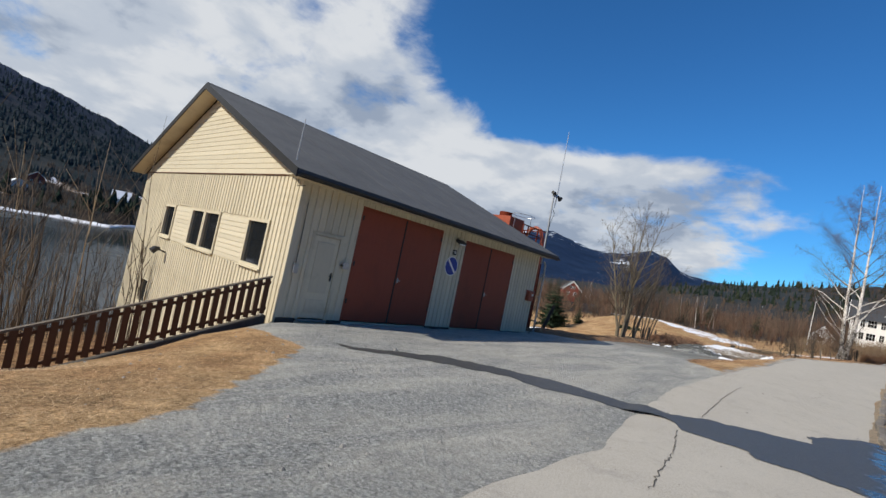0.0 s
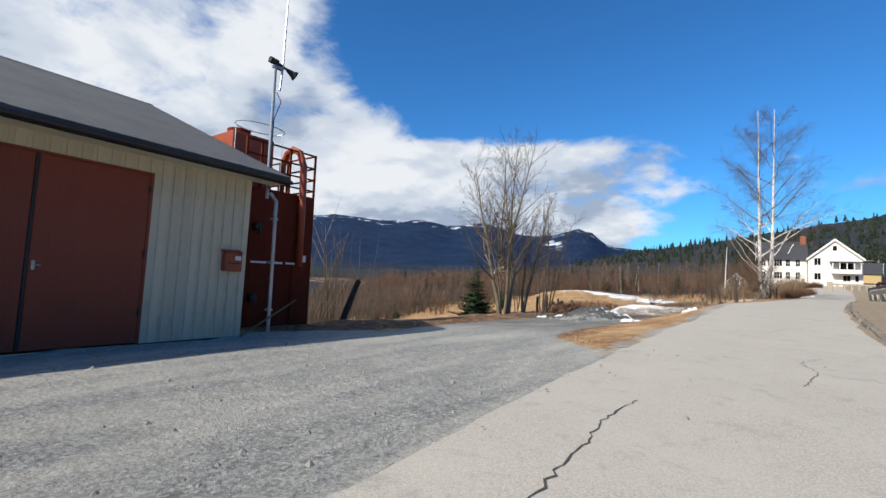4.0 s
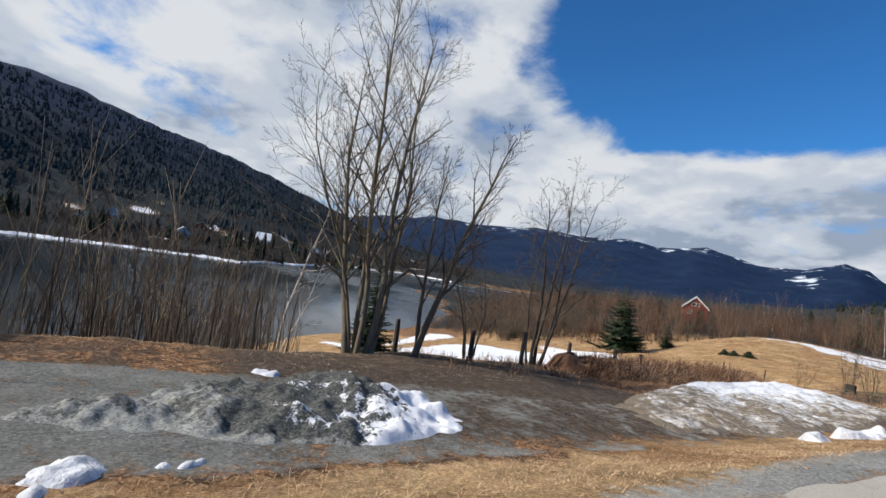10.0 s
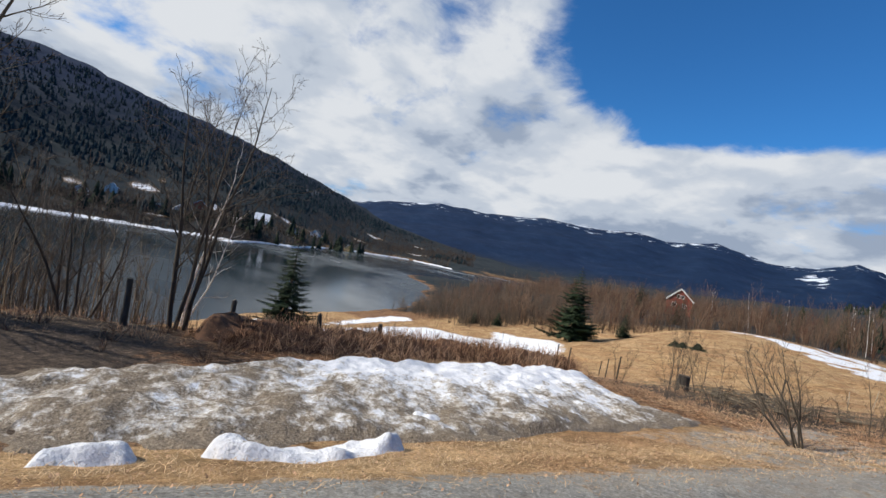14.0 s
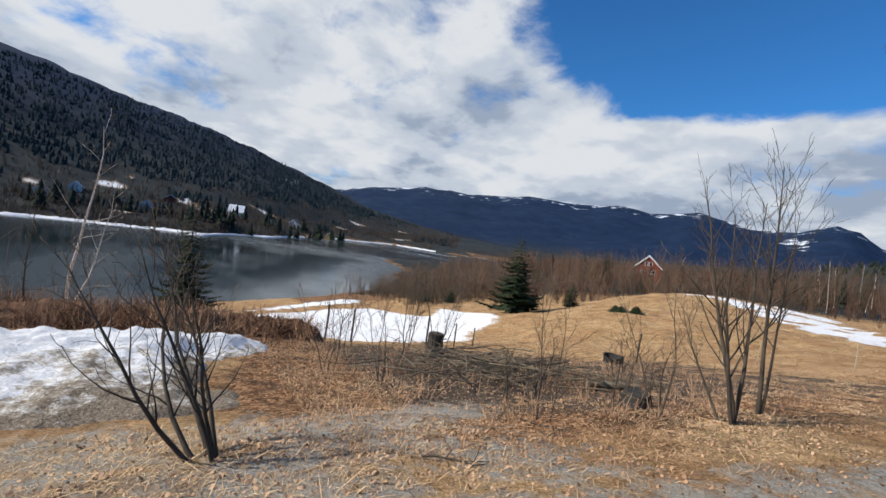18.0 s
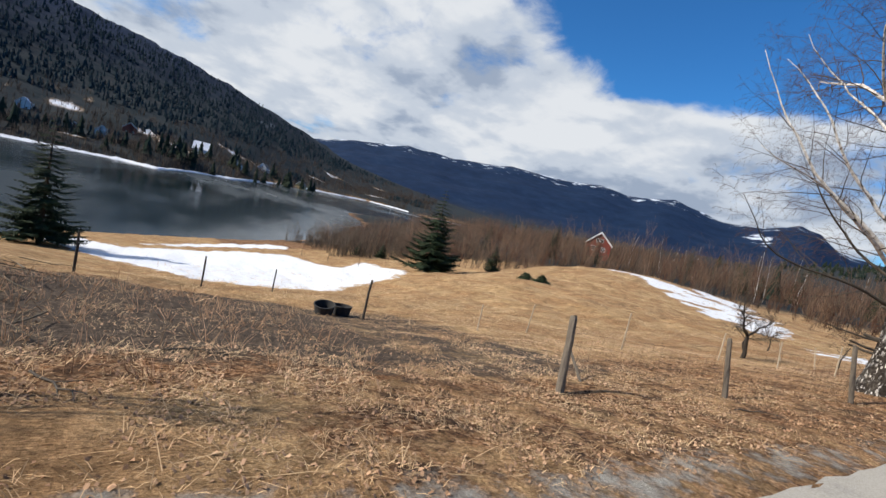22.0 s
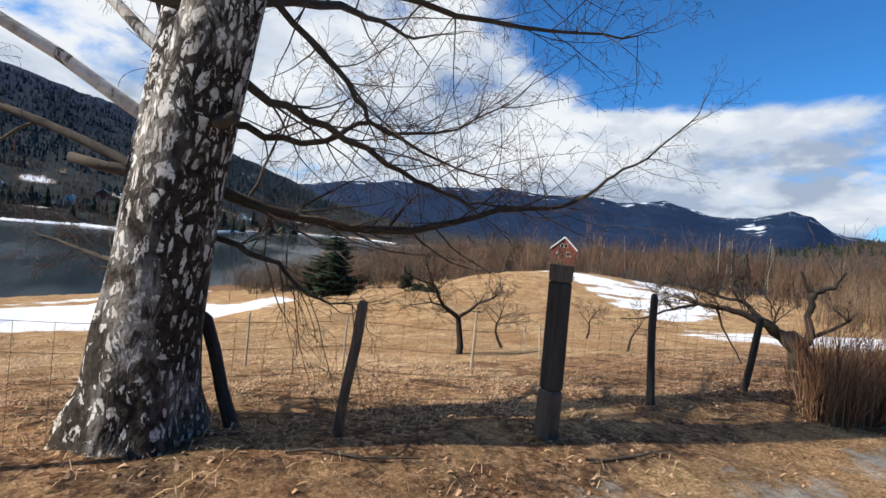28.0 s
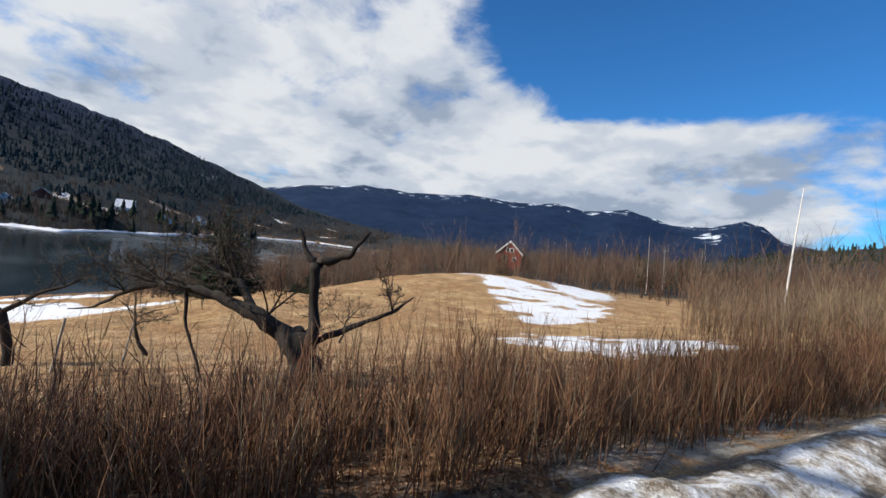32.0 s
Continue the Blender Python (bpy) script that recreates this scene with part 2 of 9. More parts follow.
    c = n.mix(mask("leaves"), straw, leaf)
    sand = n.mix(0.7, n.ramp(n.noise(20, 7, 0.7), (0.3, (0.15, 0.115, 0.08)), (0.5, (0.30, 0.245, 0.18)), (0.7, (0.42, 0.345, 0.25))), clump, "MULTIPLY")
    # dug-over dark soil with roots and clods
    soil = n.ramp(n.noise(9, 9, 0.78), (0.30, (0.022, 0.018, 0.016)), (0.48, (0.085, 0.066, 0.052)), (0.58, (0.14, 0.105, 0.078)), (0.70, (0.33, 0.25, 0.175)))
    soil = n.mix(0.8, soil, bits, "MULTIPLY")
    c = n.mix(mask("soil", 3.0), c, soil)
    c = n.mix(mask("sand"), c, sand)
    stone = n.mix(n.math("MULTIPLY", n.attr("damp"), n.ramp(n.noise(1.1, 6, 0.65), (0.35, 0.95), (0.65, 0.5))), stone, n.ramp(st, (0.0, (0.07, 0.074, 0.068)), (0.5, (0.14, 0.145, 0.134)), (1.0, (0.24, 0.24, 0.22))))
    verge = n.mix(n.ramp(n.noise(2.4, 7, 0.7), (0.40, 0.75), (0.62, 0.15)), stone, n.mix(0.5, stone, (0.30, 0.215, 0.135)))
    stone = n.mix(n.attr("verge"), stone, verge)
    c = n.mix(mask("gravel", 5.0), c, stone)
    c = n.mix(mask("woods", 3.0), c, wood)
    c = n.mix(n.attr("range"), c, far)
    c = n.mix(mask("snow", 9.0), c, snow)
    hb = n.math("ADD", n.math("MULTIPLY", straw_f, 0.6), n.math("MULTIPLY", st, 0.35))
    nr = n.bump(n.noise(7, 9, 0.74), 0.85, 0.06, n.bump(hb, 0.75, 0.02))
    return n.done(c, 0.95, 0.0, nr, 0.08)


def road_material():
    n = Nodes("old_asphalt")
    g = n.voronoi(130, "F1", "Color")
    c = n.ramp(g, (0.0, (0.27, 0.25, 0.21)), (0.5, (0.39, 0.362, 0.31)), (1.0, (0.52, 0.485, 0.42)))
    c = n.mix(n.ramp(n.noise(0.8, 6, 0.6), (0.35, 0.0), (0.68, 0.55)), c, (0.46, 0.43, 0.37))
    c = n.mix(n.ramp(n.noise(2.8, 6, 0.7), (0.56, 0.0), (0.72, 0.45)), c, (0.20, 0.195, 0.18))
    return n.done(c, 0.9, 0.0, n.bump(g, 0.35, 0.006), 0.25)


def snow_material(name, dirt, tone=1.0):
    n = Nodes(name)
    f = n.noise(7, 7, 0.64)
    pits = n.noise(13, 6, 0.7, None, 0.4)
    c = n.ramp(f, (0.32, (0.62 * tone, 0.65 * tone, 0.70 * tone)), (0.58, (0.86 * tone, 0.87 * tone, 0.89 * tone)))
    c = n.mix(n.ramp(pits, (0.26, 0.75), (0.38, 0.0)), c, (0.20, 0.175, 0.145))
    d = n.math("ADD", n.attr("dirt"), n.math("ADD", n.math("MULTIPLY", n.math("SUBTRACT", n.noise(1.5, 8, 0.7), 0.5), 1.5), n.math("MULTIPLY", n.math("SUBTRACT", n.noise(5.5, 9, 0.78), 0.5), 1.9)))
    grit = n.ramp(n.noise(34, 6, 0.75), (0.32, (0.055, 0.042, 0.030)), (0.5, (0.19, 0.150, 0.108)), (0.68, (0.40, 0.335, 0.25)))
    slush = n.ramp(n.noise(21, 7, 0.72), (0.34, (0.20, 0.165, 0.125)), (0.5, (0.42, 0.375, 0.31)), (0.64, (0.66, 0.63, 0.57)))
    c = n.mix(n.ramp(d, (0.30, 0.0), (0.46, 0.9 * dirt)), c, slush)
    c = n.mix(n.ramp(d, (0.50, 0.0), (0.66, dirt)), c, grit)
    h = n.math("ADD", n.math("MULTIPLY", f, 0.5), n.math("ADD", n.math("MULTIPLY", n.noise(28, 5, 0.65), 0.3), n.math("MULTIPLY", pits, 0.4)))
    return n.done(c, 0.75, 0.0, n.bump(h, 1.0, 0.06), 0.3)


def water_material():
    n = Nodes("lake_water")
    h = n.noise(0.9, 4, 0.6, (0.6, 1.6, 1))
    calm = n.ramp(n.noise(0.02, 4, 0.55, (0.45, 1.2, 1)), (0.42, 0.10), (0.62, 0.30))
    n.bsdf.inputs["IOR"].default_value = 1.33
    return n.done((0.010, 0.020, 0.026), calm, 0.0, n.bump(h, 0.10, 0.08), 0.5)


def bark_birch():
    n = Nodes("birch_bark")
    low = n.attr("age")
    warp = n.noise(7, 5, 0.6, (1, 1, 0.5))
    vor = n.add("ShaderNodeTexVoronoi")
    vor.feature = "DISTANCE_TO_EDGE"
    vor.inputs["Scale"].default_value = 22.0
    mp = n.add("ShaderNodeMapping")
    mp.inputs["Scale"].default_value = (1.0, 1.0, 0.42)
    n.link(n.mix(0.24, n.pos, n.mix(1.0, warp, (1.0, 1.0, 1.0), "MULTIPLY")), mp.inputs[0])
    n.link(mp.outputs[0], vor.inputs["Vector"])
    ridge = vor.outputs["Distance"]
    lent = n.noise(30, 4, 0.6, (0.35, 0.35, 3.2))
    patch = n.noise(9.0, 7, 0.70, (1, 1, 0.4), 0.6)
    white = n.ramp(n.noise(9, 5, 0.6), (0.3, (0.42, 0.375, 0.32)), (0.62, (0.84, 0.81, 0.77)))
    white = n.mix(n.ramp(lent, (0.60, 0.0), (0.68, 0.7)), white, (0.10, 0.085, 0.07))
    dark = n.ramp(n.noise(24, 5, 0.65), (0.35, (0.014, 0.011, 0.009)), (0.7, (0.070, 0.055, 0.043)))
    grey = n.ramp(n.noise(12, 5, 0.65), (0.35, (0.050, 0.041, 0.033)), (0.7, (0.19, 0.165, 0.135)))
    plate = n.mix(n.ramp(n.math("ADD", patch, n.math("MULTIPLY", low, 0.05)), (0.56, 0.0), (0.61, 1.0)), white, grey)
    width = n.math("SUBTRACT", n.math("ADD", ridge, n.math("MULTIPLY", n.math("SUBTRACT", n.noise(16, 5, 0.6), 0.5), 0.26)), n.math("MULTIPLY", low, 0.20))
    gap = n.ramp(width, (0.0, 1.0), (0.035, 0.0))
    gap = n.math("MULTIPLY", gap, n.ramp(low, (0.05, 0.0), (0.35, 1.0)))
    gap = n.math("MULTIPLY", gap, n.ramp(n.noise(2.6, 5, 0.6, (1, 1, 0.6)), (0.34, 0.55), (0.52, 1.0)))
    c = n.mix(gap, plate, dark)
    c = n.mix(n.ramp(n.noise(6.5, 8, 0.70, (1, 1, 0.36), 0.8), (0.575, 0.0), (0.63, 0.92)), c, dark)
    h = n.math("SUBTRACT", n.math("MULTIPLY", n.noise(34, 4, 0.6), 0.25), gap)
    return n.done(c, 0.85, 0.0, n.bump(h, 1.0, 0.035), 0.25)


def painted_boards(name, base, stain, up=2):
    n = Nodes(name)
    s = [9.0, 9.0, 9.0]
    s[up] = 0.55
    grain = n.noise(3.0, 6, 0.6, tuple(s))
    wear = n.noise(1.3, 7, 0.66)
    c = n.mix(n.ramp(grain, (0.38, 0.0), (0.7, 0.35)), base, tuple(v * 0.78 for v in base))
    c = n.mix(n.ramp(wear, (0.52, 0.0), (0.72, 0.55)), c, stain)
    c = n.mix(1.0, c, n.ramp(n.random(), (0.0, 0.90), (1.0, 1.05)), "MULTIPLY")
    return n.done(c, 0.62, 0.0, n.bump(grain, 0.18, 0.004), 0.35)


def leaf_green(name="spruce_needles", k=(1.0, 1.0, 1.0)):
    n = Nodes(name)
    c = n.ramp(n.noise(2.2, 5, 0.65), (0.3, (0.010 * k[0], 0.020 * k[1], 0.010 * k[2])), (0.55, (0.024 * k[0], 0.042 * k[1], 0.018 * k[2])), (0.75, (0.052 * k[0], 0.070 * k[1], 0.028 * k[2])))
    c = n.mix(1.0, c, n.ramp(n.island(), (0.0, 0.65), (1.0, 1.35)), "MULTIPLY")
    return n.done(c, 0.75, 0.0, None, 0.2)


def twig_material(name, a, b):
    n = Nodes(name)
    c = n.mix(n.noise(1.7, 4, 0.6), a, b)
    c = n.mix(1.0, c, n.ramp(n.noise(0.38, 6, 0.62), (0.44, (1.05, 1.05, 1.05)), (0.60, (0.84, 0.76, 0.70))), "MULTIPLY")
    c = n.mix(1.0, c, n.ramp(n.island(), (0.0, 0.45), (1.0, 1.5)), "MULTIPLY")
    return n.done(c, 0.8, 0.0, None, 0.2)


M["ground"] = ground_material()
M["road"] = road_material()
M["snow"] = snow_material("old_snow", 1.0)
M["snow_grey"] = snow_material("gritty_snow", 0.95, 0.48)
M["water"] = water_material()
M["birch"] = bark_birch()
M["cream"] = painted_boards("cream_paint", (0.60, 0.545, 0.40), (0.34, 0.29, 0.19))
M["cream_flat"] = painted_boards("cream_paint_level", (0.62, 0.57, 0.43), (0.40, 0.35, 0.25), 0)
M["red_door"] = painted_boards("brown_red_paint", (0.25, 0.058, 0.030), (0.17, 0.045, 0.026))
M["red_metal"] = simple("red_oxide_paint", (0.165, 0.030, 0.014), (0.105, 0.020, 0.010), 2.2, 0.8, 0.0, 0.1, (1, 1, 0.3), 0.0, 0.12)
M["orange_red"] = simple("faded_red_paint", (0.36, 0.075, 0.030), (0.26, 0.05, 0.022), 3.0, 0.5, 0.0, 0.1)
M["roof"] = simple("slate_grey_roofing", (0.060, 0.063, 0.066), (0.095, 0.098, 0.10), 1.2, 0.82, 0.0, 0.3)
M["dark"] = simple("dark_metal", (0.020, 0.021, 0.022), (0.035, 0.036, 0.037), 8, 0.45, 0.3, 0.08)
M["galv"] = simple("galvanised_steel", (0.36, 0.37, 0.38), (0.50, 0.51, 0.52), 9, 0.38, 0.7, 0.05)
M["white"] = simple("white_paint", (0.80, 0.80, 0.78), (0.70, 0.69, 0.66), 4, 0.5, 0.0, 0.06)
M["blue"] = simple("sign_blue", (0.012, 0.045, 0.30), (0.010, 0.036, 0.24), 8, 0.4, 0.0, 0.02)
M["red"] = simple("sign_red", (0.55, 0.02, 0.015), (0.45, 0.018, 0.013), 8, 0.4, 0.0, 0.02)
M["brown_wood"] = painted_boards("brown_stain", (0.085, 0.036, 0.016), (0.05, 0.028, 0.017))
M["concrete"] = simple("weathered_concrete", (0.30, 0.285, 0.26), (0.17, 0.165, 0.15), 3.0, 0.92, 0.0, 0.4)
M["concrete_dark"] = simple("damp_concrete", (0.075, 0.066, 0.055), (0.045, 0.04, 0.034), 3.0, 0.92, 0.0, 0.5)
M["post_wood"] = simple("grey_weathered_wood", (0.20, 0.165, 0.125), (0.085, 0.07, 0.055), 2.5, 0.88, 0.0, 0.7, (7, 7, 0.6), 0.25)
M["stake"] = simple("barked_pale_wood", (0.56, 0.47, 0.35), (0.36, 0.29, 0.21), 6.0, 0.85, 0.0, 0.3, (4, 4, 0.5), 0.15)
M["post_dark"] = simple("tarred_wood", (0.022, 0.019, 0.016), (0.066, 0.057, 0.047), 2.0, 0.85, 0.0, 0.8, (7, 7, 0.5), 0.2)
M["bark"] = simple("grey_brown_bark", (0.105, 0.085, 0.062), (0.045, 0.036, 0.028), 9, 0.9, 0.0, 0.8, (1, 1, 0.4), 0.2)
M["bark_pale"] = simple("pale_willow_bark", (0.25, 0.21, 0.14), (0.13, 0.105, 0.07), 9, 0.88, 0.0, 0.7, (1, 1, 0.35), 0.2)
M["needles"] = leaf_green()
M["hedge_dark"] = twig_material("dark_hedge_twigs", (0.20, 0.095, 0.052), (0.10, 0.052, 0.034))
M["hedge_twig"] = twig_material("hedge_twigs", (0.30, 0.165, 0.088), (0.15, 0.085, 0.050))
M["apple_bark"] = simple("black_apple_bark", (0.055, 0.043, 0.033), (0.018, 0.015, 0.012), 11, 0.92, 0.0, 0.9, (1, 1, 0.4))
M["pine_needles"] = leaf_green("pine_needles", (2.2, 1.8, 1.3))
M["bark_mid"] = simple("brown_willow_bark", (0.185, 0.150, 0.100), (0.090, 0.070, 0.050), 9, 0.88, 0.0, 0.7, (1, 1, 0.35), 0.2)
M["twig_red"] = twig_material("red_brown_twigs", (0.135, 0.070, 0.043), (0.075, 0.044, 0.031))
M["twig_grey"] = twig_material("grey_twigs", (0.125, 0.098, 0.072), (0.062, 0.050, 0.040))
M["twig_brown"] = twig_material("warm_brown_twigs", (0.22, 0.145, 0.095), (0.12, 0.082, 0.058))
M["twig_pale"] = twig_material("pale_twigs", (0.30, 0.235, 0.15), (0.16, 0.12, 0.075))
M["straw"] = twig_material("dry_straw", (0.70, 0.525, 0.32), (0.46, 0.305, 0.16))
M["leaf_dry"] = twig_material("dry_leaves", (0.27, 0.145, 0.082), (0.58, 0.40, 0.255))
M["bracken"] = simple("dead_bracken_mat", (0.20, 0.095, 0.045), (0.055, 0.030, 0.018), 5.0, 0.95, 0.0, 1.0)
M["rubber"] = simple("black_rubber", (0.022, 0.022, 0.022), (0.035, 0.034, 0.032), 12, 0.8, 0.0, 0.2)
M["red_house"] = painted_boards("barn_red_paint", (0.24, 0.045, 0.028), (0.16, 0.04, 0.03))
M["yellow_house"] = painted_boards("ochre_paint", (0.52, 0.38, 0.17), (0.40, 0.29, 0.14))
M["slate"] = simple("black_slate", (0.030, 0.032, 0.036), (0.055, 0.058, 0.064), 2.5, 0.6, 0.0, 0.3)
M["brick_red"] = simple("chimney_brick", (0.33, 0.12, 0.07), (0.22, 0.085, 0.055), 5, 0.9, 0.0, 0.4)


def glass_material():
    n = Nodes("window_glass")
    n.bsdf.inputs["IOR"].default_value = 1.5
    return n.done((0.012, 0.014, 0.016), 0.05, 0.0, n.bump(n.noise(1.2, 2, 0.5), 0.03, 0.02), 0.8)


def wet_material():
    n = Nodes("wet_ground")
    g = n.voronoi(90, "F1", "Color")
    c = n.ramp(g, (0.0, (0.030, 0.030, 0.030)), (0.6, (0.060, 0.060, 0.058)), (1.0, (0.12, 0.118, 0.11)))
    pool = n.ramp(n.attr("pool"), (0.35, 0.0), (0.65, 1.0))
    c = n.mix(pool, c, (0.022, 0.023, 0.024))
    r = n.math("SUBTRACT", 0.52, n.math("MULTIPLY", pool, 0.44))
    return n.done(c, r, 0.0, n.bump(g, 0.15, 0.004), 0.5)


M["glass"] = glass_material()
M["wet"] = wet_material()

# ---------------------------------------------------------------- mesh helpers
def mesh_object(name, verts, faces, material, smooth=False):
    me = bpy.data.meshes.new(name)
    me.from_pydata([tuple(v) for v in verts], [], [tuple(f) for f in faces])
    if smooth:
        me.polygons.foreach_set("use_smooth", [True] * len(me.polygons))
    me.materials.append(material)
    me.update()
    return new(name, me)


def part(name, bm, material, parent, label="", smooth=False):
    """Links a bmesh as one mesh under a thing or under a part."""
    me = bpy.data.meshes.new(name)
    bm.to_mesh(me)
    bm.free()
    if smooth:
        me.polygons.foreach_set("use_smooth", [True] * len(me.polygons))
    me.materials.append(material)
    ob = new(name, me)
    if parent is not None:
        ob.parent = parent
    if label:
        ob["label"] = label
    return ob


def shared(name, me, parent, m, label=""):
    """One more object on the same mesh."""
    ob = new(name, me)
    ob.parent = parent
    ob.matrix_basis = m
    if label:
        ob["label"] = label
    return ob


def box(bm, x0, y0, z0, x1, y1, z1, bevel=0.0):
    vs = [bm.verts.new(p) for p in ((x0, y0, z0), (x1, y0, z0), (x1, y1, z0), (x0, y1, z0), (x0, y0, z1), (x1, y0, z1), (x1, y1, z1), (x0, y1, z1))]
    fs = [bm.faces.new([vs[i] for i in f]) for f in ((3, 2, 1, 0), (4, 5, 6, 7), (0, 1, 5, 4), (1, 2, 6, 5), (2, 3, 7, 6), (3, 0, 4, 7))]
    if bevel:
        es = list({e for f in fs for e in f.edges})
        bmesh.ops.bevel(bm, geom=es, offset=bevel, segments=1, affect="EDGES")
    return bm


def boxes(*bs, bevel=0.0):
    bm = bmesh.new()
    for b in bs:
        box(bm, *b, bevel=bevel)
    return bm


def tube(bm, pts, radii, sides=8, cap=True):
    """A round tube along points."""
    pts = [Vector(p) for p in pts]
    if isinstance(radii, (int, float)):
        radii = [radii] * len(pts)
    rings = []
    side = None
    for i, p in enumerate(pts):
        d = (pts[min(i + 1, len(pts) - 1)] - pts[max(i - 1, 0)]).normalized()
        if side is None:
            side = d.orthogonal().normalized()
        side = (side - d * side.dot(d)).normalized()
        up = d.cross(side)
        rings.append([bm.verts.new(p + (side * math.cos(a) + up * math.sin(a)) * radii[i]) for a in (2 * math.pi * k / sides for k in range(sides))])
    for a, b in zip(rings, rings[1:]):
        for k in range(sides):
            bm.faces.new((a[k], a[(k + 1) % sides], b[(k + 1) % sides], b[k]))
    if cap:
        bm.faces.new(list(reversed(rings[0])))
        bm.faces.new(rings[-1])
    return bm


def pipe(pts, radii, sides=8):
    return tube(bmesh.new(), pts, radii, sides)


def empty(name, m=None):
    ob = new(name)
    if m is not None:
        ob.matrix_world = m
    return ob


# ---------------------------------------------------------------- the lie of the land
def curve(table):
    ks = np.array(sorted(table), dtype=float)

    def f(v):
        return np.interp(v, ks[:, 0], ks[:, 1])
    return f


road_left = curve([(-60, 1.6), (-8, 0.95), (-1.4, 0.75), (0.9, 0.3), (4, -0.1), (10, -0.4), (15, -0.3), (18, -0.1), (23, 0.05), (28, 0.25), (36, 1.0), (47, 2.05), (52, 2.35), (56, 2.85), (66, 4.5), (75, 5.4), (95, 7.2), (140, 10)])
road_right = curve([(-60, 5.5), (-8, 4.6), (2.3, 3.65), (5.5, 3.15), (8.6, 3.18), (15, 3.4), (20, 3.6), (28, 4.1), (36, 5.0), (47, 6.2), (56, 7.3), (66, 9.0), (75, 10), (95, 12), (140, 15)])
road_z = curve([(-60, 1.2), (-20, 0.6), (-7, 0.28), (-3, 0.08), (1, 0.0), (8, 0.0), (13, 0.04), (18, 0.14), (25, 0.32), (28, 0.36), (33, 0.30), (40, 0.22), (45, 0.18), (50, 0.14), (57, 0.10), (65, 0.12), (75, 0.35), (95, 1.0), (140, 2.4), (250, 5), (500, 12)])

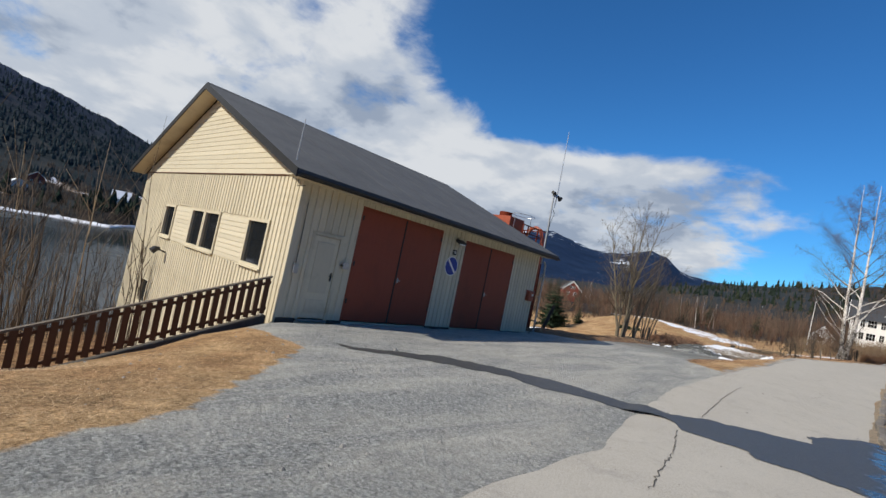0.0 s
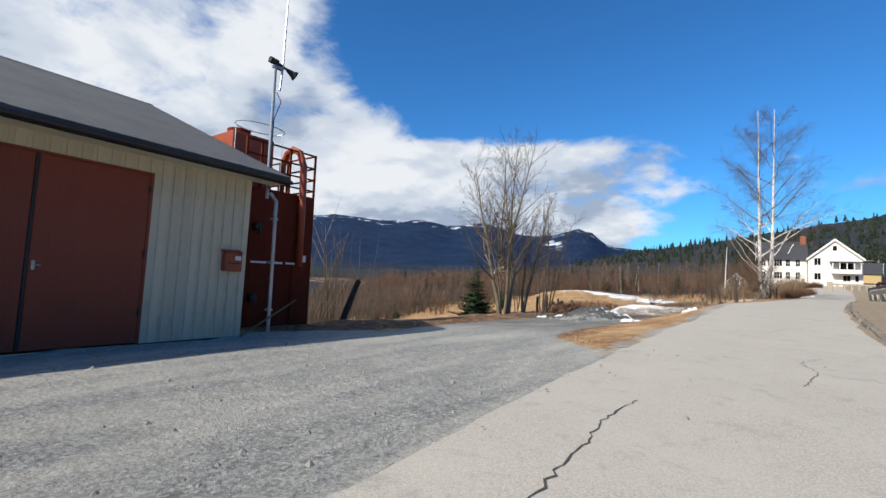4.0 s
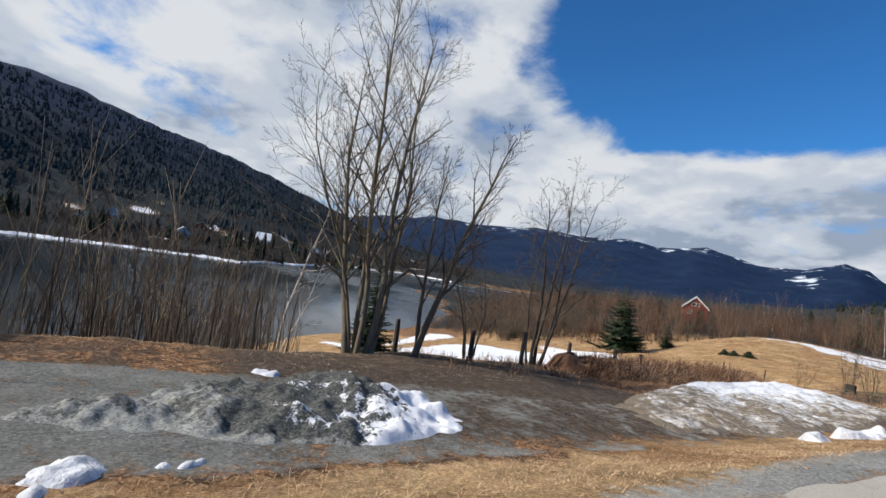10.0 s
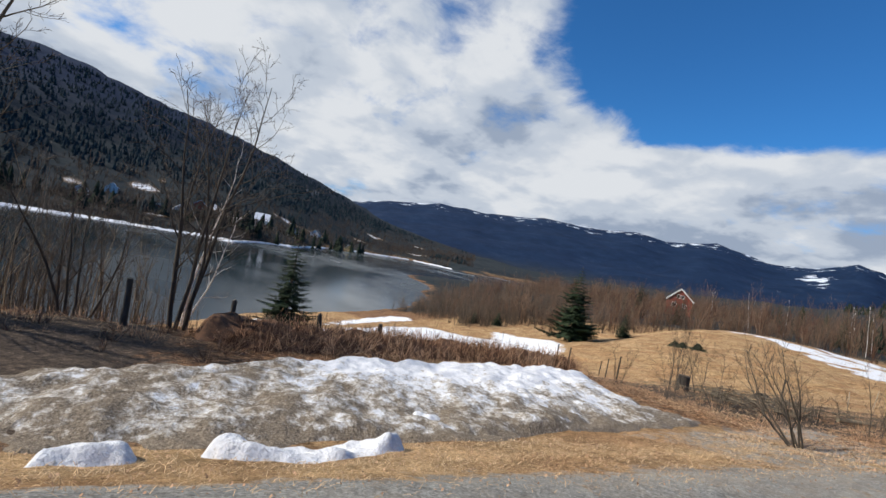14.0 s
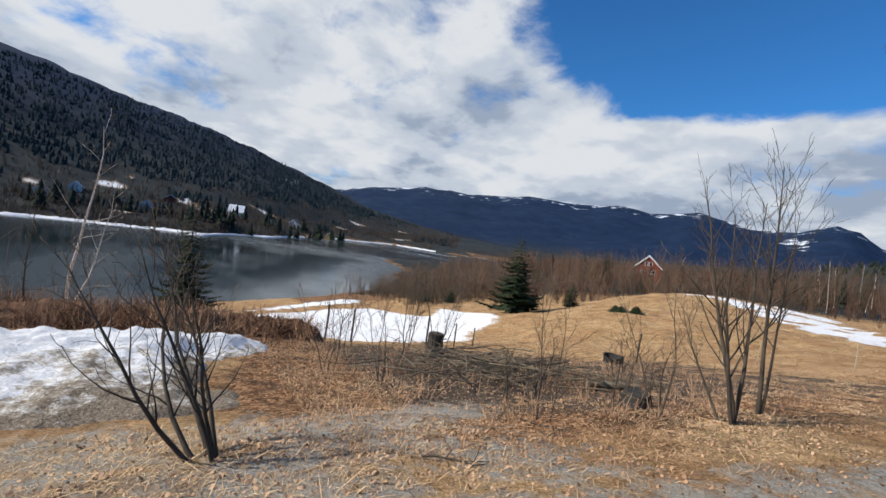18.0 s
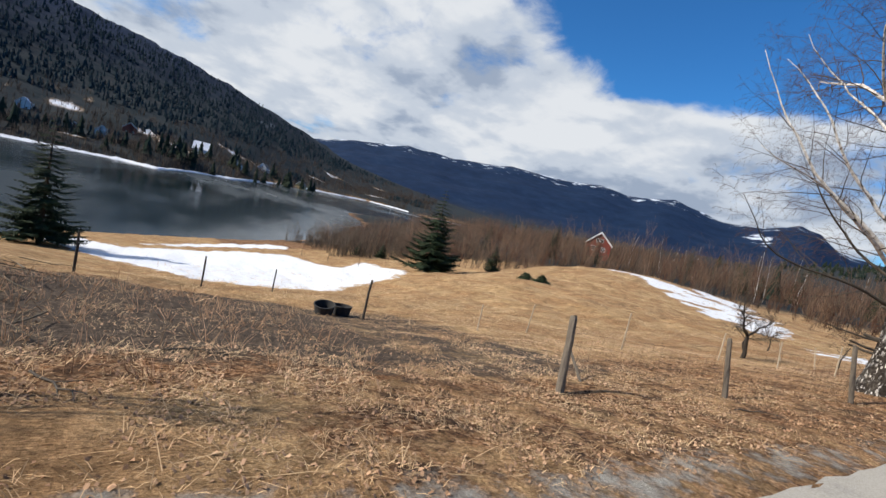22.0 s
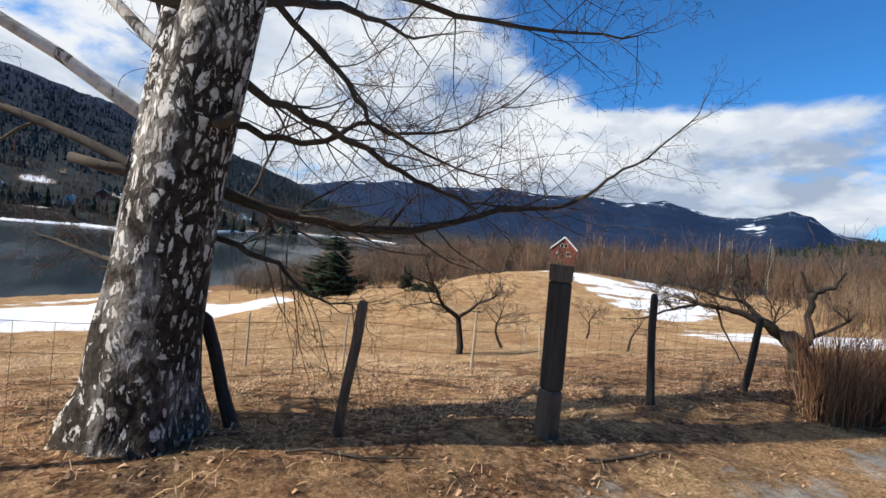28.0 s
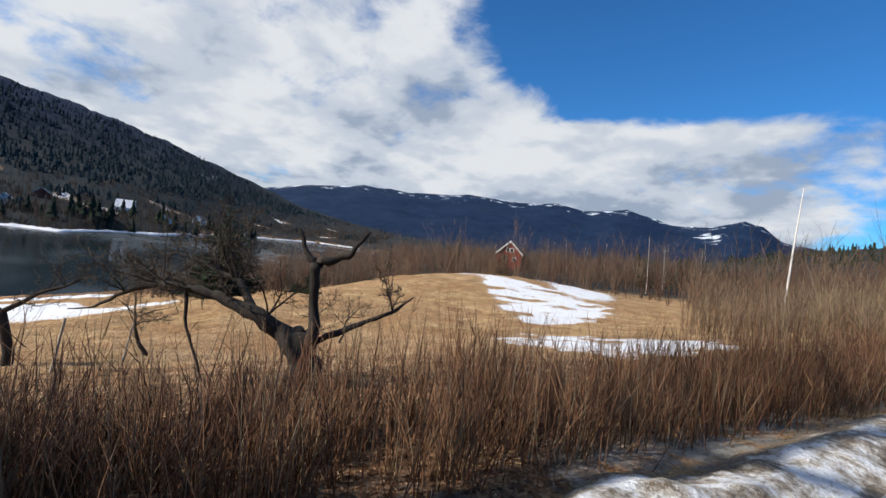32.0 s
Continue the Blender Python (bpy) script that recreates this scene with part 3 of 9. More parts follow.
# cross sections of the ground on the lake side: (y, ((x, z), ...)) from the road outwards
SECTIONS = (
    (-60, ((0, 1.0), (-4, 0.3), (-8, -1.2), (-14, -3.4), (-25, -6.5), (-45, -12.5), (-60, -16))),
    (-14, ((0, 0.4), (-3, 0.05), (-7, -1.6), (-10, -2.8), (-16, -3.8), (-25, -5.5), (-45, -13), (-60, -16))),
    (-6, ((0.6, 0.22), (-1, 0.12), (-3.2, -0.12), (-5.2, -0.75), (-6.6, -1.45), (-9, -2.6), (-15, -3.4), (-24, -4.8), (-45, -13.3), (-60, -16))),
    (-3.4, ((0.5, 0.07), (-3.5, -0.02), (-5.2, -0.2), (-6.4, -0.5), (-7.6, -1.5), (-10, -2.7), (-15, -3.4), (-24, -4.8), (-45, -13.3), (-60, -16))),
    (-2.2, ((0.4, 0.02), (-3.5, -0.05), (-6.2, -0.13), (-7.2, -0.9), (-9, -2.3), (-15, -3.3), (-24, -4.8), (-45, -13.3), (-60, -16))),
    (0, ((0.3, 0), (-6.4, -0.14), (-8, -0.6), (-15, -3), (-24, -4.8), (-45, -13.3), (-60, -16))),
    (8, ((-0.4, 0), (-6.5, -0.24), (-10.5, -0.45), (-13, -1.6), (-22, -5), (-45, -12.8), (-62, -16))),
    (12, ((-0.4, 0.02), (-2, -0.1), (-6, -0.33), (-6.9, -0.27), (-8.3, -0.34), (-9.3, -0.9), (-12, -2.4), (-20, -5.3), (-45, -10.5), (-60, -14.5), (-66, -16))),
    (18, ((-0.1, 0.13), (-1.8, -0.08), (-6, -0.38), (-7.2, -0.34), (-8.2, -0.6), (-10, -1.8), (-20, -5), (-46, -10.2), (-63, -14.4), (-70, -16))),
    (24, ((0.1, 0.3), (-1, 0.0), (-2.2, -0.3), (-5, -0.45), (-8.5, -0.62), (-10, -0.95), (-14, -2.6), (-25, -5.5), (-47, -10.0), (-66, -14.4), (-74, -16))),
    (30, ((0.4, 0.34), (-0.8, 0.0), (-2.2, -0.45), (-6.5, -0.82), (-9, -0.95), (-12, -1.6), (-25, -5), (-50, -10.2), (-72, -14.2), (-80, -16))),
    (37, ((1, 0.25), (-0.9, -0.16), (-3, -0.6), (-7.5, -0.88), (-11, -1.5), (-20, -3.8), (-45, -9.2), (-72, -12.6), (-82, -14.6), (-90, -16))),
    (43, ((1.6, 0.2), (-0.3, -0.07), (-2.4, -0.45), (-5.6, -0.86), (-10.2, -1.85), (-20, -4.3), (-30, -6.9), (-45, -9.4), (-74, -12.4), (-86, -14.6), (-95, -16))),
    (50, ((2.2, 0.14), (0, -0.23), (-4, -1.0), (-7.9, -1.88), (-15, -3.3), (-22, -5.1), (-30, -7.0), (-45, -9.2), (-60, -10.8), (-78, -12.6), (-90, -14.6), (-99, -16))),
    (57, ((2.9, 0.10), (1.5, 0.1), (0, -0.2), (-5, -1.2), (-10, -2.15), (-20, -4.4), (-31, -7.0), (-40, -8.2), (-65, -10.8), (-82, -12.7), (-94, -14.6), (-104, -16))),
    (63, ((3.6, 0.11), (2.1, 0.08), (0, -0.35), (-5, -1.5), (-10, -2.3), (-18, -3.5), (-30, -6.0), (-42, -7.8), (-55, -9.5), (-86, -12.8), (-98, -14.6), (-108, -16))),
    (70, ((4.7, 0.22), (2.6, 0.08), (-2, -0.9), (-8, -1.9), (-16, -2.6), (-24, -3.6), (-34, -5.4), (-42, -6.7), (-50, -8.3), (-60, -9.4), (-92, -13), (-104, -14.6), (-114, -16))),
    (77, ((5.5, 0.4), (0, -0.6), (-6, -1.6), (-14, -2.4), (-20, -2.8), (-28, -3.5), (-36, -5.1), (-42, -6.5), (-60, -8.8), (-96, -13), (-110, -14.6), (-120, -16))),
    (90, ((6.7, 0.85), (0, -0.5), (-10, -2.2), (-20, -2.6), (-30, -2.9), (-38, -4.0), (-44, -5.4), (-52, -6.6), (-75, -9.6), (-112, -13), (-128, -14.6), (-140, -16))),
    (120, ((8.5, 1.8), (0, -0.3), (-20, -2.8), (-40, -3.3), (-60, -4.4), (-80, -6.4), (-150, -12.5), (-185, -15), (-200, -16))),
    (150, ((10, 2.6), (0, 0.4), (-40, -2.2), (-80, -2.6), (-110, -4.6), (-220, -11.5), (-270, -15), (-290, -16))),
    (260, ((20, 5), (-50, -1.5), (-150, -4), (-290, -9), (-400, -11.5), (-455, -15), (-475, -16))),
    (420, ((30, 10), (-150, -4), (-330, -8), (-480, -10.5), (-640, -14), (-665, -16))),
)
# old snow on the meadow above the lake: the wide field, and the strip along the waterline
SNOWFIELDS = (((-52, 37), (-41, 43), (-31, 48.5), (-23.5, 52.5), (-25, 56.5), (-31, 60), (-34, 65), (-39, 69.5), (-47, 72), (-57, 72), (-50, 67), (-46, 64.5), (-62, 62), (-58.5, 49), (-54, 43), (-64, 36)),
              ((-58, 43), (-68, 50.5), (-81, 64), (-81, 67), (-72.5, 64.5), (-63.5, 50)))
THAWED = (((-40, 99.5), (-28, 102.5), (-14, 98.5), (-9, 85.5), (-9.8, 82.8), (-17.5, 88.2), (-30, 97)),
          ((-5.8, 76.3), (-6.2, 78.6), (-0.3, 82.7), (1.0, 80), (1.2, 73.6), (-3.4, 75.1)))
SEC_Y = np.array([s[0] for s in SECTIONS], dtype=float)

# outlines of the ridges round the valley: bearing from the road's heading, height angle
WEST = curve([(-180, 11), (-140, 12.5), (-120, 12.8), (-109, 12.4), (-103, 12.0), (-98.3, 10.95), (-92.9, 9.95), (-88.2, 8.9), (-84.8, 8.05), (-81.6, 7.0), (-79, 6.15), (-75.3, 4.9), (-72, 3.6), (-66, 2.0), (-58, 0.8), (-50, 0.0), (0, 0), (110, 0), (150, 5), (180, 11)])
NORTH = curve([(-110, 2), (-90, 3.2), (-80, 4.0), (-73.8, 4.7), (-70, 5.75), (-68, 5.85), (-64.5, 6.4), (-62, 6.5), (-58.7, 6.25), (-53, 6.65), (-50.9, 6.95), (-46, 6.7), (-43.5, 6.55), (-39.1, 7.1), (-36.3, 6.15), (-33, 6.7), (-31, 6.85), (-29, 6.2), (-26.9, 5.5), (-23.5, 5.4), (-21.5, 5.8), (-19.5, 6.3), (-18.2, 6.1), (-17, 5.2), (-15.9, 4.15), (-12.4, 3.95), (-6.8, 4.2), (0, 4.5), (20, 5), (60, 5), (120, 3), (180, 2)])
EAST = curve([(-40, 0.3), (-22, 1.6), (-16, 3.0), (-12, 3.9), (-7.5, 4.6), (0, 5.9), (7.3, 7.25), (12.8, 8.3), (30, 11), (60, 13), (120, 13), (160, 10), (180, 8)])


def fractal(x, y, scale, octaves=4, seed=0.0):
    """Smooth random relief, about -1 to 1, from turned sine waves."""
    x, y = np.asarray(x, dtype=float), np.asarray(y, dtype=float)
    out, amp, tot = np.zeros_like(x + y), 1.0, 0.0
    for o in range(octaves):
        for k in range(3):
            a = 1.3 * k + 0.9 * o + seed
            out = out + amp * np.sin((x * math.cos(a) + y * math.sin(a)) * 6.283 / scale * (1 + 0.21 * k) + 5.1 * k + 2.7 * o + seed + 1.4 * np.sin((y * math.cos(a) - x * math.sin(a)) * 3.1 / scale + k))
        tot += 2.1 * amp
        amp *= 0.55
        scale *= 0.47
    return out / tot


def smooth01(v):
    v = np.clip(v, 0, 1)
    return v * v * (3 - 2 * v)


def height(x, y):
    """The ground's height at x, y."""
    x, y = np.asarray(x, dtype=float), np.asarray(y, dtype=float)
    x, y = np.broadcast_arrays(x, y)
    yy = np.clip(y, SEC_Y[0], SEC_Y[-1])
    lower = np.zeros(x.shape)
    i = np.clip(np.searchsorted(SEC_Y, yy, side="right") - 1, 0, len(SEC_Y) - 2)
    rows = []
    for _, pts in SECTIONS:
        ks = np.array(sorted(pts))
        rows.append(np.interp(x, ks[:, 0], ks[:, 1]))
    rows = np.array(rows)
    f = (yy - SEC_Y[i]) / (SEC_Y[i + 1] - SEC_Y[i])
    idx = np.indices(x.shape)
    a, b = rows[(i, *idx)], rows[(i + 1, *idx)]
    west = a + (b - a) * f
    # the road, and the rough verge and main road on its far side
    rl, rr, rz = road_left(yy), road_right(yy), road_z(yy)
    e = x - rr
    bank = rz + np.interp(e, [0, 0.12, 0.6, 2.4, 4.2, 5.0, 12, 13.5, 22, 60, 140], [0, 0.06, 0.16, 0.5, 0.62, 0.5, 0.5, 0.7, 3.6, 15, 38])
    z = np.where(x < rl, west, np.where(x > rr, bank, rz))
    k = smooth01((rl - x) / 1.2)
    z = np.where(x < rl, rz - 0.02 + (z - rz + 0.02) * k, z)
    # far shore, hills and mountains
    dx, dy = x - 2.5, y - 25.0
    r = np.hypot(dx, dy) + 1e-6
    az = np.degrees(np.arctan2(dx, dy))
    rough = fractal(x, y, 900, 5, 1.0)
    foot = np.interp(az, [-180, -130, -102, -87, -80, -74, -66, -58, -50, 180], [230, 260, 325, 318, 400, 560, 660, 560, 640, 640])
    foot = foot + 9 * fractal(x, y, 120, 3, 2.0)
    def ridge(el, R, F, power, wob):
        top = 1.5 + R * np.tan(np.radians(np.maximum(el(az), 0.0)))
        s = np.clip((r - F) / (R - F), 0, 1)
        up = -14.0 + (top + 14.0) * s ** power
        down = top - (r - R) * 0.3
        return np.where(r < R, up + wob * rough * s * (1 - s) * top, down)
    shore = np.where(r > foot, np.minimum((r - foot) * 0.16, 5) - 15.0 + np.clip((r - foot) / 180, 0, 1) * 12, -40.0)
    w = np.where((az < -48) | (az > 100), ridge(WEST, 1150.0, foot + 60, 1.15, 0.30), -40.0)
    w = np.where(r > foot, np.maximum(w, shore), -40.0)
    n = ridge(NORTH, 3000.0, 1300.0, 1.1, 0.25)
    n = np.where(r > 1300, n, -40.0)
    ee = np.where((az > -45) & (az < 170), ridge(EAST, 1100.0, 300.0, 1.1, 0.25), -40.0)
    ee = np.where(r > 300, ee, -40.0)
    edge = smooth01((r - 250) / 200)
    lake_cut = np.where((az < -52) | (az > 150), r > foot - 1, True)
    z = np.where((r > 300) & (x < -200) & (az < -48) & (r < foot), np.minimum(z, -16), z)
    z = np.where((az < -48) & (az > -180) & (r > foot), shore, z)
    z = np.maximum(np.maximum(z, np.where(lake_cut, w, -40)), np.maximum(n, ee))
    # the grassy mound behind the orchard
    z = z + 2.1 * np.exp(-((x + 36) / np.where(x < -36, 11.0, 15.0)) ** 2 - ((y - 102) / 17.0) ** 2)
    # small unevenness off the road
    off = np.clip((rl - x - 0.3) / 1.5, 0, 1) + np.clip((x - rr - 0.3) / 1.5, 0, 1)
    yard = np.where((y < 22) & (x > -6.2) & (x < rl), 0.25, 1.0)
    z = z + off * yard * (0.035 * fractal(x, y, 1.7, 3, 4.0) + np.clip(-x / 12, 0, 1) * (0.07 * fractal(x, y, 6.0, 3, 5.0) + np.clip((y - 40) / 10, 0, 1) * np.clip((-x - 3) / 8, 0, 1) * (0.13 * fractal(x + 0.4 * y, y, 7.0, 3, 7.0) + 0.08 * fractal(x, y, 2.6, 2, 9.0))))
    z = z + np.clip((r - 500) / 1500, 0, 1) * 9 * fractal(x, y, 70, 4, 6.0)
    return z


def axis_values(lo, hi, step, far_lo, far_hi, grow):
    mid = list(np.arange(lo, hi + 1e-6, step))
    v, s, out = hi, step, []
    while v < far_hi:
        s *= grow
        v += min(s, 90)
        out.append(v)
    v, s, low = lo, step, []
    while v > far_lo:
        s *= grow
        v -= min(s, 90)
        low.append(v)
    return np.array(low[::-1] + mid + out)


def build_ground():
    xs = axis_values(-12.0, 7.0, 0.22, -3400, 3400, 1.05)
    ys = axis_values(-8.0, 72.0, 0.30, -1600, 3400, 1.06)
    X, Y = np.meshgrid(xs, ys)
    Z = height(X, Y)
    nx, ny = len(xs), len(ys)
    me = bpy.data.meshes.new("ground")
    co = np.stack([X, Y, Z], -1).reshape(-1, 3)
    q = np.arange(nx * ny).reshape(ny, nx)
    quads = np.stack([q[:-1, :-1], q[:-1, 1:], q[1:, 1:], q[1:, :-1]], -1).reshape(-1, 4)
    me.vertices.add(len(co))
    me.vertices.foreach_set("co", co.ravel())
    me.loops.add(quads.size)
    me.loops.foreach_set("vertex_index", quads.ravel())
    me.polygons.add(len(quads))
    me.polygons.foreach_set("loop_start", np.arange(0, quads.size, 4))
    me.polygons.foreach_set("loop_total", np.full(len(quads), 4))
    me.polygons.foreach_set("use_smooth", np.ones(len(quads), dtype=bool))
    me.update(calc_edges=True)
    x, y, z = co.T
    rl, rr = road_left(y), road_right(y)
    dx, dy = x - 2.5, y - 25.0
    r = np.hypot(dx, dy)
    az = np.degrees(np.arctan2(dx, dy))

    def band(v, a, b, w):
        """1 where v lies between a and b, falling off over w."""
        return np.clip(np.minimum((v - a) / w, (b - v) / w) + 0.5, 0, 1)
    # the yard of crushed stone before the building, and the track past the heap
    yard_back = np.interp(y, [-3, -2, 9, 12, 15, 19, 24, 29], [-6.0, -6.6, -7.0, -6.0, -6.1, -5.6, -5.2, -3.6])
    yard_front = np.interp(y, [-14, -8, -6.5, -5.4, -4.2, -2.9, -2.61, -2.6, 9, 11, 12.9, 14.4, 16, 17, 22, 26, 29], [2.2, 1.0, -0.8, -1.3, -2.4, -3.7, -5.2, 0.3, 0.2, -0.6, -2.0, -2.2, -2.0, -1.8, -1.7, -1.6, -1.9])
    yard = np.where(y < -2.605, band(x, yard_front, rr, 0.3), band(x, yard_back, np.where(y > 10, yard_front, rl + 0.2), 0.4))
    gravel = yard * band(y, -40, 28.5, 1.5) * np.interp(y, [10, 14, 19, 23, 29], [1.0, 0.74, 0.66, 0.45, 0.3])
    gravel = np.maximum(gravel, band(rl - x, -0.2, np.interp(y, [10, 20, 28, 34, 40, 46, 52, 60, 70], [0.25, 0.35, 0.9, 1.4, 1.0, 0.8, 0.7, 0.8, 1.0]), 0.9) * np.interp(y, [9, 34, 40, 45, 52, 80], [0.85, 0.72, 0.64, 0.60, 0.46, 0.52]) * (y > 9))
    gravel = np.maximum(gravel, 0.52 * band(x, -2.6, 0.9, 1.2) * band(y, 35, 41.5, 2.0))
    gravel = np.maximum(gravel, band(x - rr, 4.6, 12.6, 0.3))
    damp = band(y, 14.5, 25, 3.0) * band(x, -7.5, -1.6, 0.8)
    verge = np.clip((y - 26) / 8, 0, 1) * (x < rl + 0.5)
    sand = 0.8 * band(x - rr, -0.2, 4.8, 0.4)
    leaves = 0.80 * band(x, -9.5, -0.1, 1.5) * band(y, 38.0, 49.5, 2.5)
    leaves = np.maximum(leaves, 0.80 * band(x, -10.5, -2.0, 1.2) * band(y, 19, 34, 2.0))
    leaves = np.maximum(leaves, 0.7 * band(x, -9.5, -6.0, 0.8) * band(y, 9, 24, 2.0))
    leaves = np.maximum(leaves, 0.75 * band(x, -7.0, -1.5, 0.8) * band(y, 12, 24, 2.0))
    leaves = np.maximum(leaves, 0.58 * band(x, -2.2, 3.2, 0.8) * band(y, 46, 75, 3.0))
    leaves = np.maximum(leaves, 0.75 * band(x, 1.2, 4.6, 0.5) * band(y, 63.5, 80, 1.0))
    leaves = np.maximum(leaves, 0.55 * band(x, -30, -9.5, 3.0) * band(y, -60, 36, 4.0))
    leaves = np.maximum(leaves, 0.85 * (z < -11.2) * (y > 55))
    soil = 0.85 * band(x, -9.0, -1.2, 1.2) * band(y, 40.0, 49.6, 1.6)
    soil = np.maximum(soil, 0.62 * band(x, -8.5, -0.6, 1.2) * band(y, 47.5, 53.0, 1.5))
    soil = np.maximum(soil, 0.85 * band(x, -9.5, -2.2, 1.2) * band(y, 19.0, 29.0, 2.5))
    soil = np.maximum(soil, 0.50 * band(x, -8.0, -4.2, 0.8) * band(y, 10, 19, 1.5))
    # snow that still lies: by the lake, in the lee of the hill, on the far shore
    def blob(cx, cy, rx, ry, turn):
        c, s = math.cos(radians(turn)), math.sin(radians(turn))
        u, v = (x - cx) * c + (y - cy) * s, (y - cy) * c - (x - cx) * s
        return np.clip(1.5 - np.hypot(u / rx, v / ry), 0, 1)
    snow = np.zeros(len(x))
    def field(poly, soft):
        p = np.array(poly)
        inside, dist = np.zeros(len(x), dtype=bool), np.full(len(x), 1e9)
        for (ax, ay), (bx, by) in zip(p, np.roll(p, -1, 0)):
            inside ^= ((ay > y) != (by > y)) & (x < (bx - ax) * (y - ay) / (by - ay + 1e-9) + ax)
            f = np.clip(((x - ax) * (bx - ax) + (y - ay) * (by - ay)) / ((bx - ax) ** 2 + (by - ay) ** 2), 0, 1)
            dist = np.minimum(dist, np.hypot(x - ax - f * (bx - ax), y - ay - f * (by - ay)))
        return np.clip(0.5 + np.where(inside, dist, -dist) / soft, 0, 1)
    for poly in SNOWFIELDS:
        snow = np.maximum(snow, field(poly, 3.5))
    for poly in THAWED:
        snow = np.maximum(snow, field(poly, 2.2) * np.clip(0.74 + 0.75 * fractal(x * 0.8, y * 1.6 + x, 4.5, 4, 6.0), 0, 1))
    for b in ((-11.5, 39.8, 2.2, 0.8, 20),
              (-28, 112, 13, 3.6, 128), (-44, 126, 16, 3.0, 138)):
        snow = np.maximum(snow, blob(*b))
    foot = np.interp(az, [-180, -130, -102, -87, -80, -74, -66, -58, -50, 180], [230, 260, 325, 318, 400, 560, 660, 560, 640, 640]) + 9 * fractal(x, y, 120, 3, 2.0)
    shore = band(r - foot, -1, 6, 4) * ((az < -50) & (az > -170)) * 0.3
    meadow = np.clip(fractal(x, y, 150, 4, 9.0) * 2.4 - 0.75, 0, 1) * band(r - foot, 30, 260, 40) * ((az < -60) & (az > -130))
    tip = blob(-390, 262, 60, 16, 28)
    tip2 = 0.8 * blob(-330, 300, 40, 8, 30)
    snow = np.maximum.reduce([snow, shore, meadow * 0.75, tip, tip2])
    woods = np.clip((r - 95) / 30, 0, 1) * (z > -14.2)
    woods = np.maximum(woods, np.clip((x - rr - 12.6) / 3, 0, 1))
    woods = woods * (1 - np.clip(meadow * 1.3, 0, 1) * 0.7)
    # weight of the painted blue haze, by distance and by height in the west
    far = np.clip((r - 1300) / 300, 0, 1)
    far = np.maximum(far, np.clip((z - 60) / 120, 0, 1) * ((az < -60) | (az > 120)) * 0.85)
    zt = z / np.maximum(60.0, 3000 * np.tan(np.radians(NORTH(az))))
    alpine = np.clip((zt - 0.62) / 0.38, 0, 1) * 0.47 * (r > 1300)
    alpine = np.maximum(alpine, np.clip((z - 110) / 160, 0, 1) * 0.24 * (az < -60) * (r < 1400))
    # a clearing with snow on the shoulder of the range
    alpine = np.maximum(alpine, np.where(r > 1300, np.clip(1.35 - np.hypot((az + 22.4) / 1.5, (np.degrees(np.arctan2(z, r)) - 4.3) / 0.45), 0, 0.95), 0))
    alpine = np.maximum(alpine, np.where(r < 1400, np.clip(1.3 - np.hypot((az + 79.5) / 1.9, (np.degrees(np.arctan2(z, r)) - 4.6) / 0.45), 0, 0.95), 0))
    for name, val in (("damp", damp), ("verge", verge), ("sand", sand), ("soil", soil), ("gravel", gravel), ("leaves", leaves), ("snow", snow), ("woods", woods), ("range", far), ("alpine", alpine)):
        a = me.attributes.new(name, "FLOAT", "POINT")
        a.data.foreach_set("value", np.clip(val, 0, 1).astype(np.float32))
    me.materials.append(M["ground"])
    ob = new("ground", me)
    tagged(ob, "dry bleached meadow, gravel and wooded valley sides with old snow", "ground", kind="structure")


def strip(name, x0, x1, ys, lift, material, across=6, wave=0.0):
    """A sheet that follows the ground between two lines."""
    verts, faces = [], []
    for j, yv in enumerate(ys):
        a, b = x0(yv), x1(yv)
        a, b = a + wave * fractal(0 * yv + 3.0, yv, 2.3, 4, 1.0), b - wave * fractal(0 * yv + 9.0, yv, 2.0, 4, 3.0)
        for i in range(across + 1):
            xv = a + (b - a) * i / across
            sag = 0.012 if 0 < i < across else -0.03
            verts.append((xv, yv, float(road_z(yv)) + lift + sag))
    w = across + 1
    for j in range(len(ys) - 1):
        for i in range(across):
            p = j * w + i
            faces.append((p, p + 1, p + w + 1, p + w))
    return mesh_object(name, verts, faces, material, True)


def build_road():
    ys = np.concatenate([np.arange(-40, 80, 0.35), np.arange(80, 140, 2.0)])
    ob = strip("road", lambda v: float(road_left(v)), lambda v: float(road_right(v)), ys, 0.028, M["road"], 6, 0.09)
    tagged(ob, "pale worn asphalt lane with cracks and patches", "road", kind="structure")
    ys = np.arange(-40, 140, 2.0)
    verts, faces = [], []
    for yv in ys:
        for dx in (5.2, 7, 10, 11.8):
            verts.append((float(road_right(yv)) + dx, yv, float(road_z(yv)) + 0.54))
    for j in range(len(ys) - 1):
        for i in range(3):
            p = j * 4 + i
            faces.append((p, p + 1, p + 5, p + 4))
    ob = mesh_object("road", verts, faces, M["road"], True)
    tagged(ob, "grey asphalt main road behind the guard rail", "road", kind="structure")


def build_lake():
    verts = [(-2600, -1500, -14.35), (-20, -1500, -14.35), (-20, 700, -14.35), (-2600, 700, -14.35)]
    ob = mesh_object("water", verts, [(0, 1, 2, 3)], M["water"])
    tagged(ob, "dark calm lake water with faint wind streaks", "lake", kind="structure")


build_ground()
build_road()
build_lake()

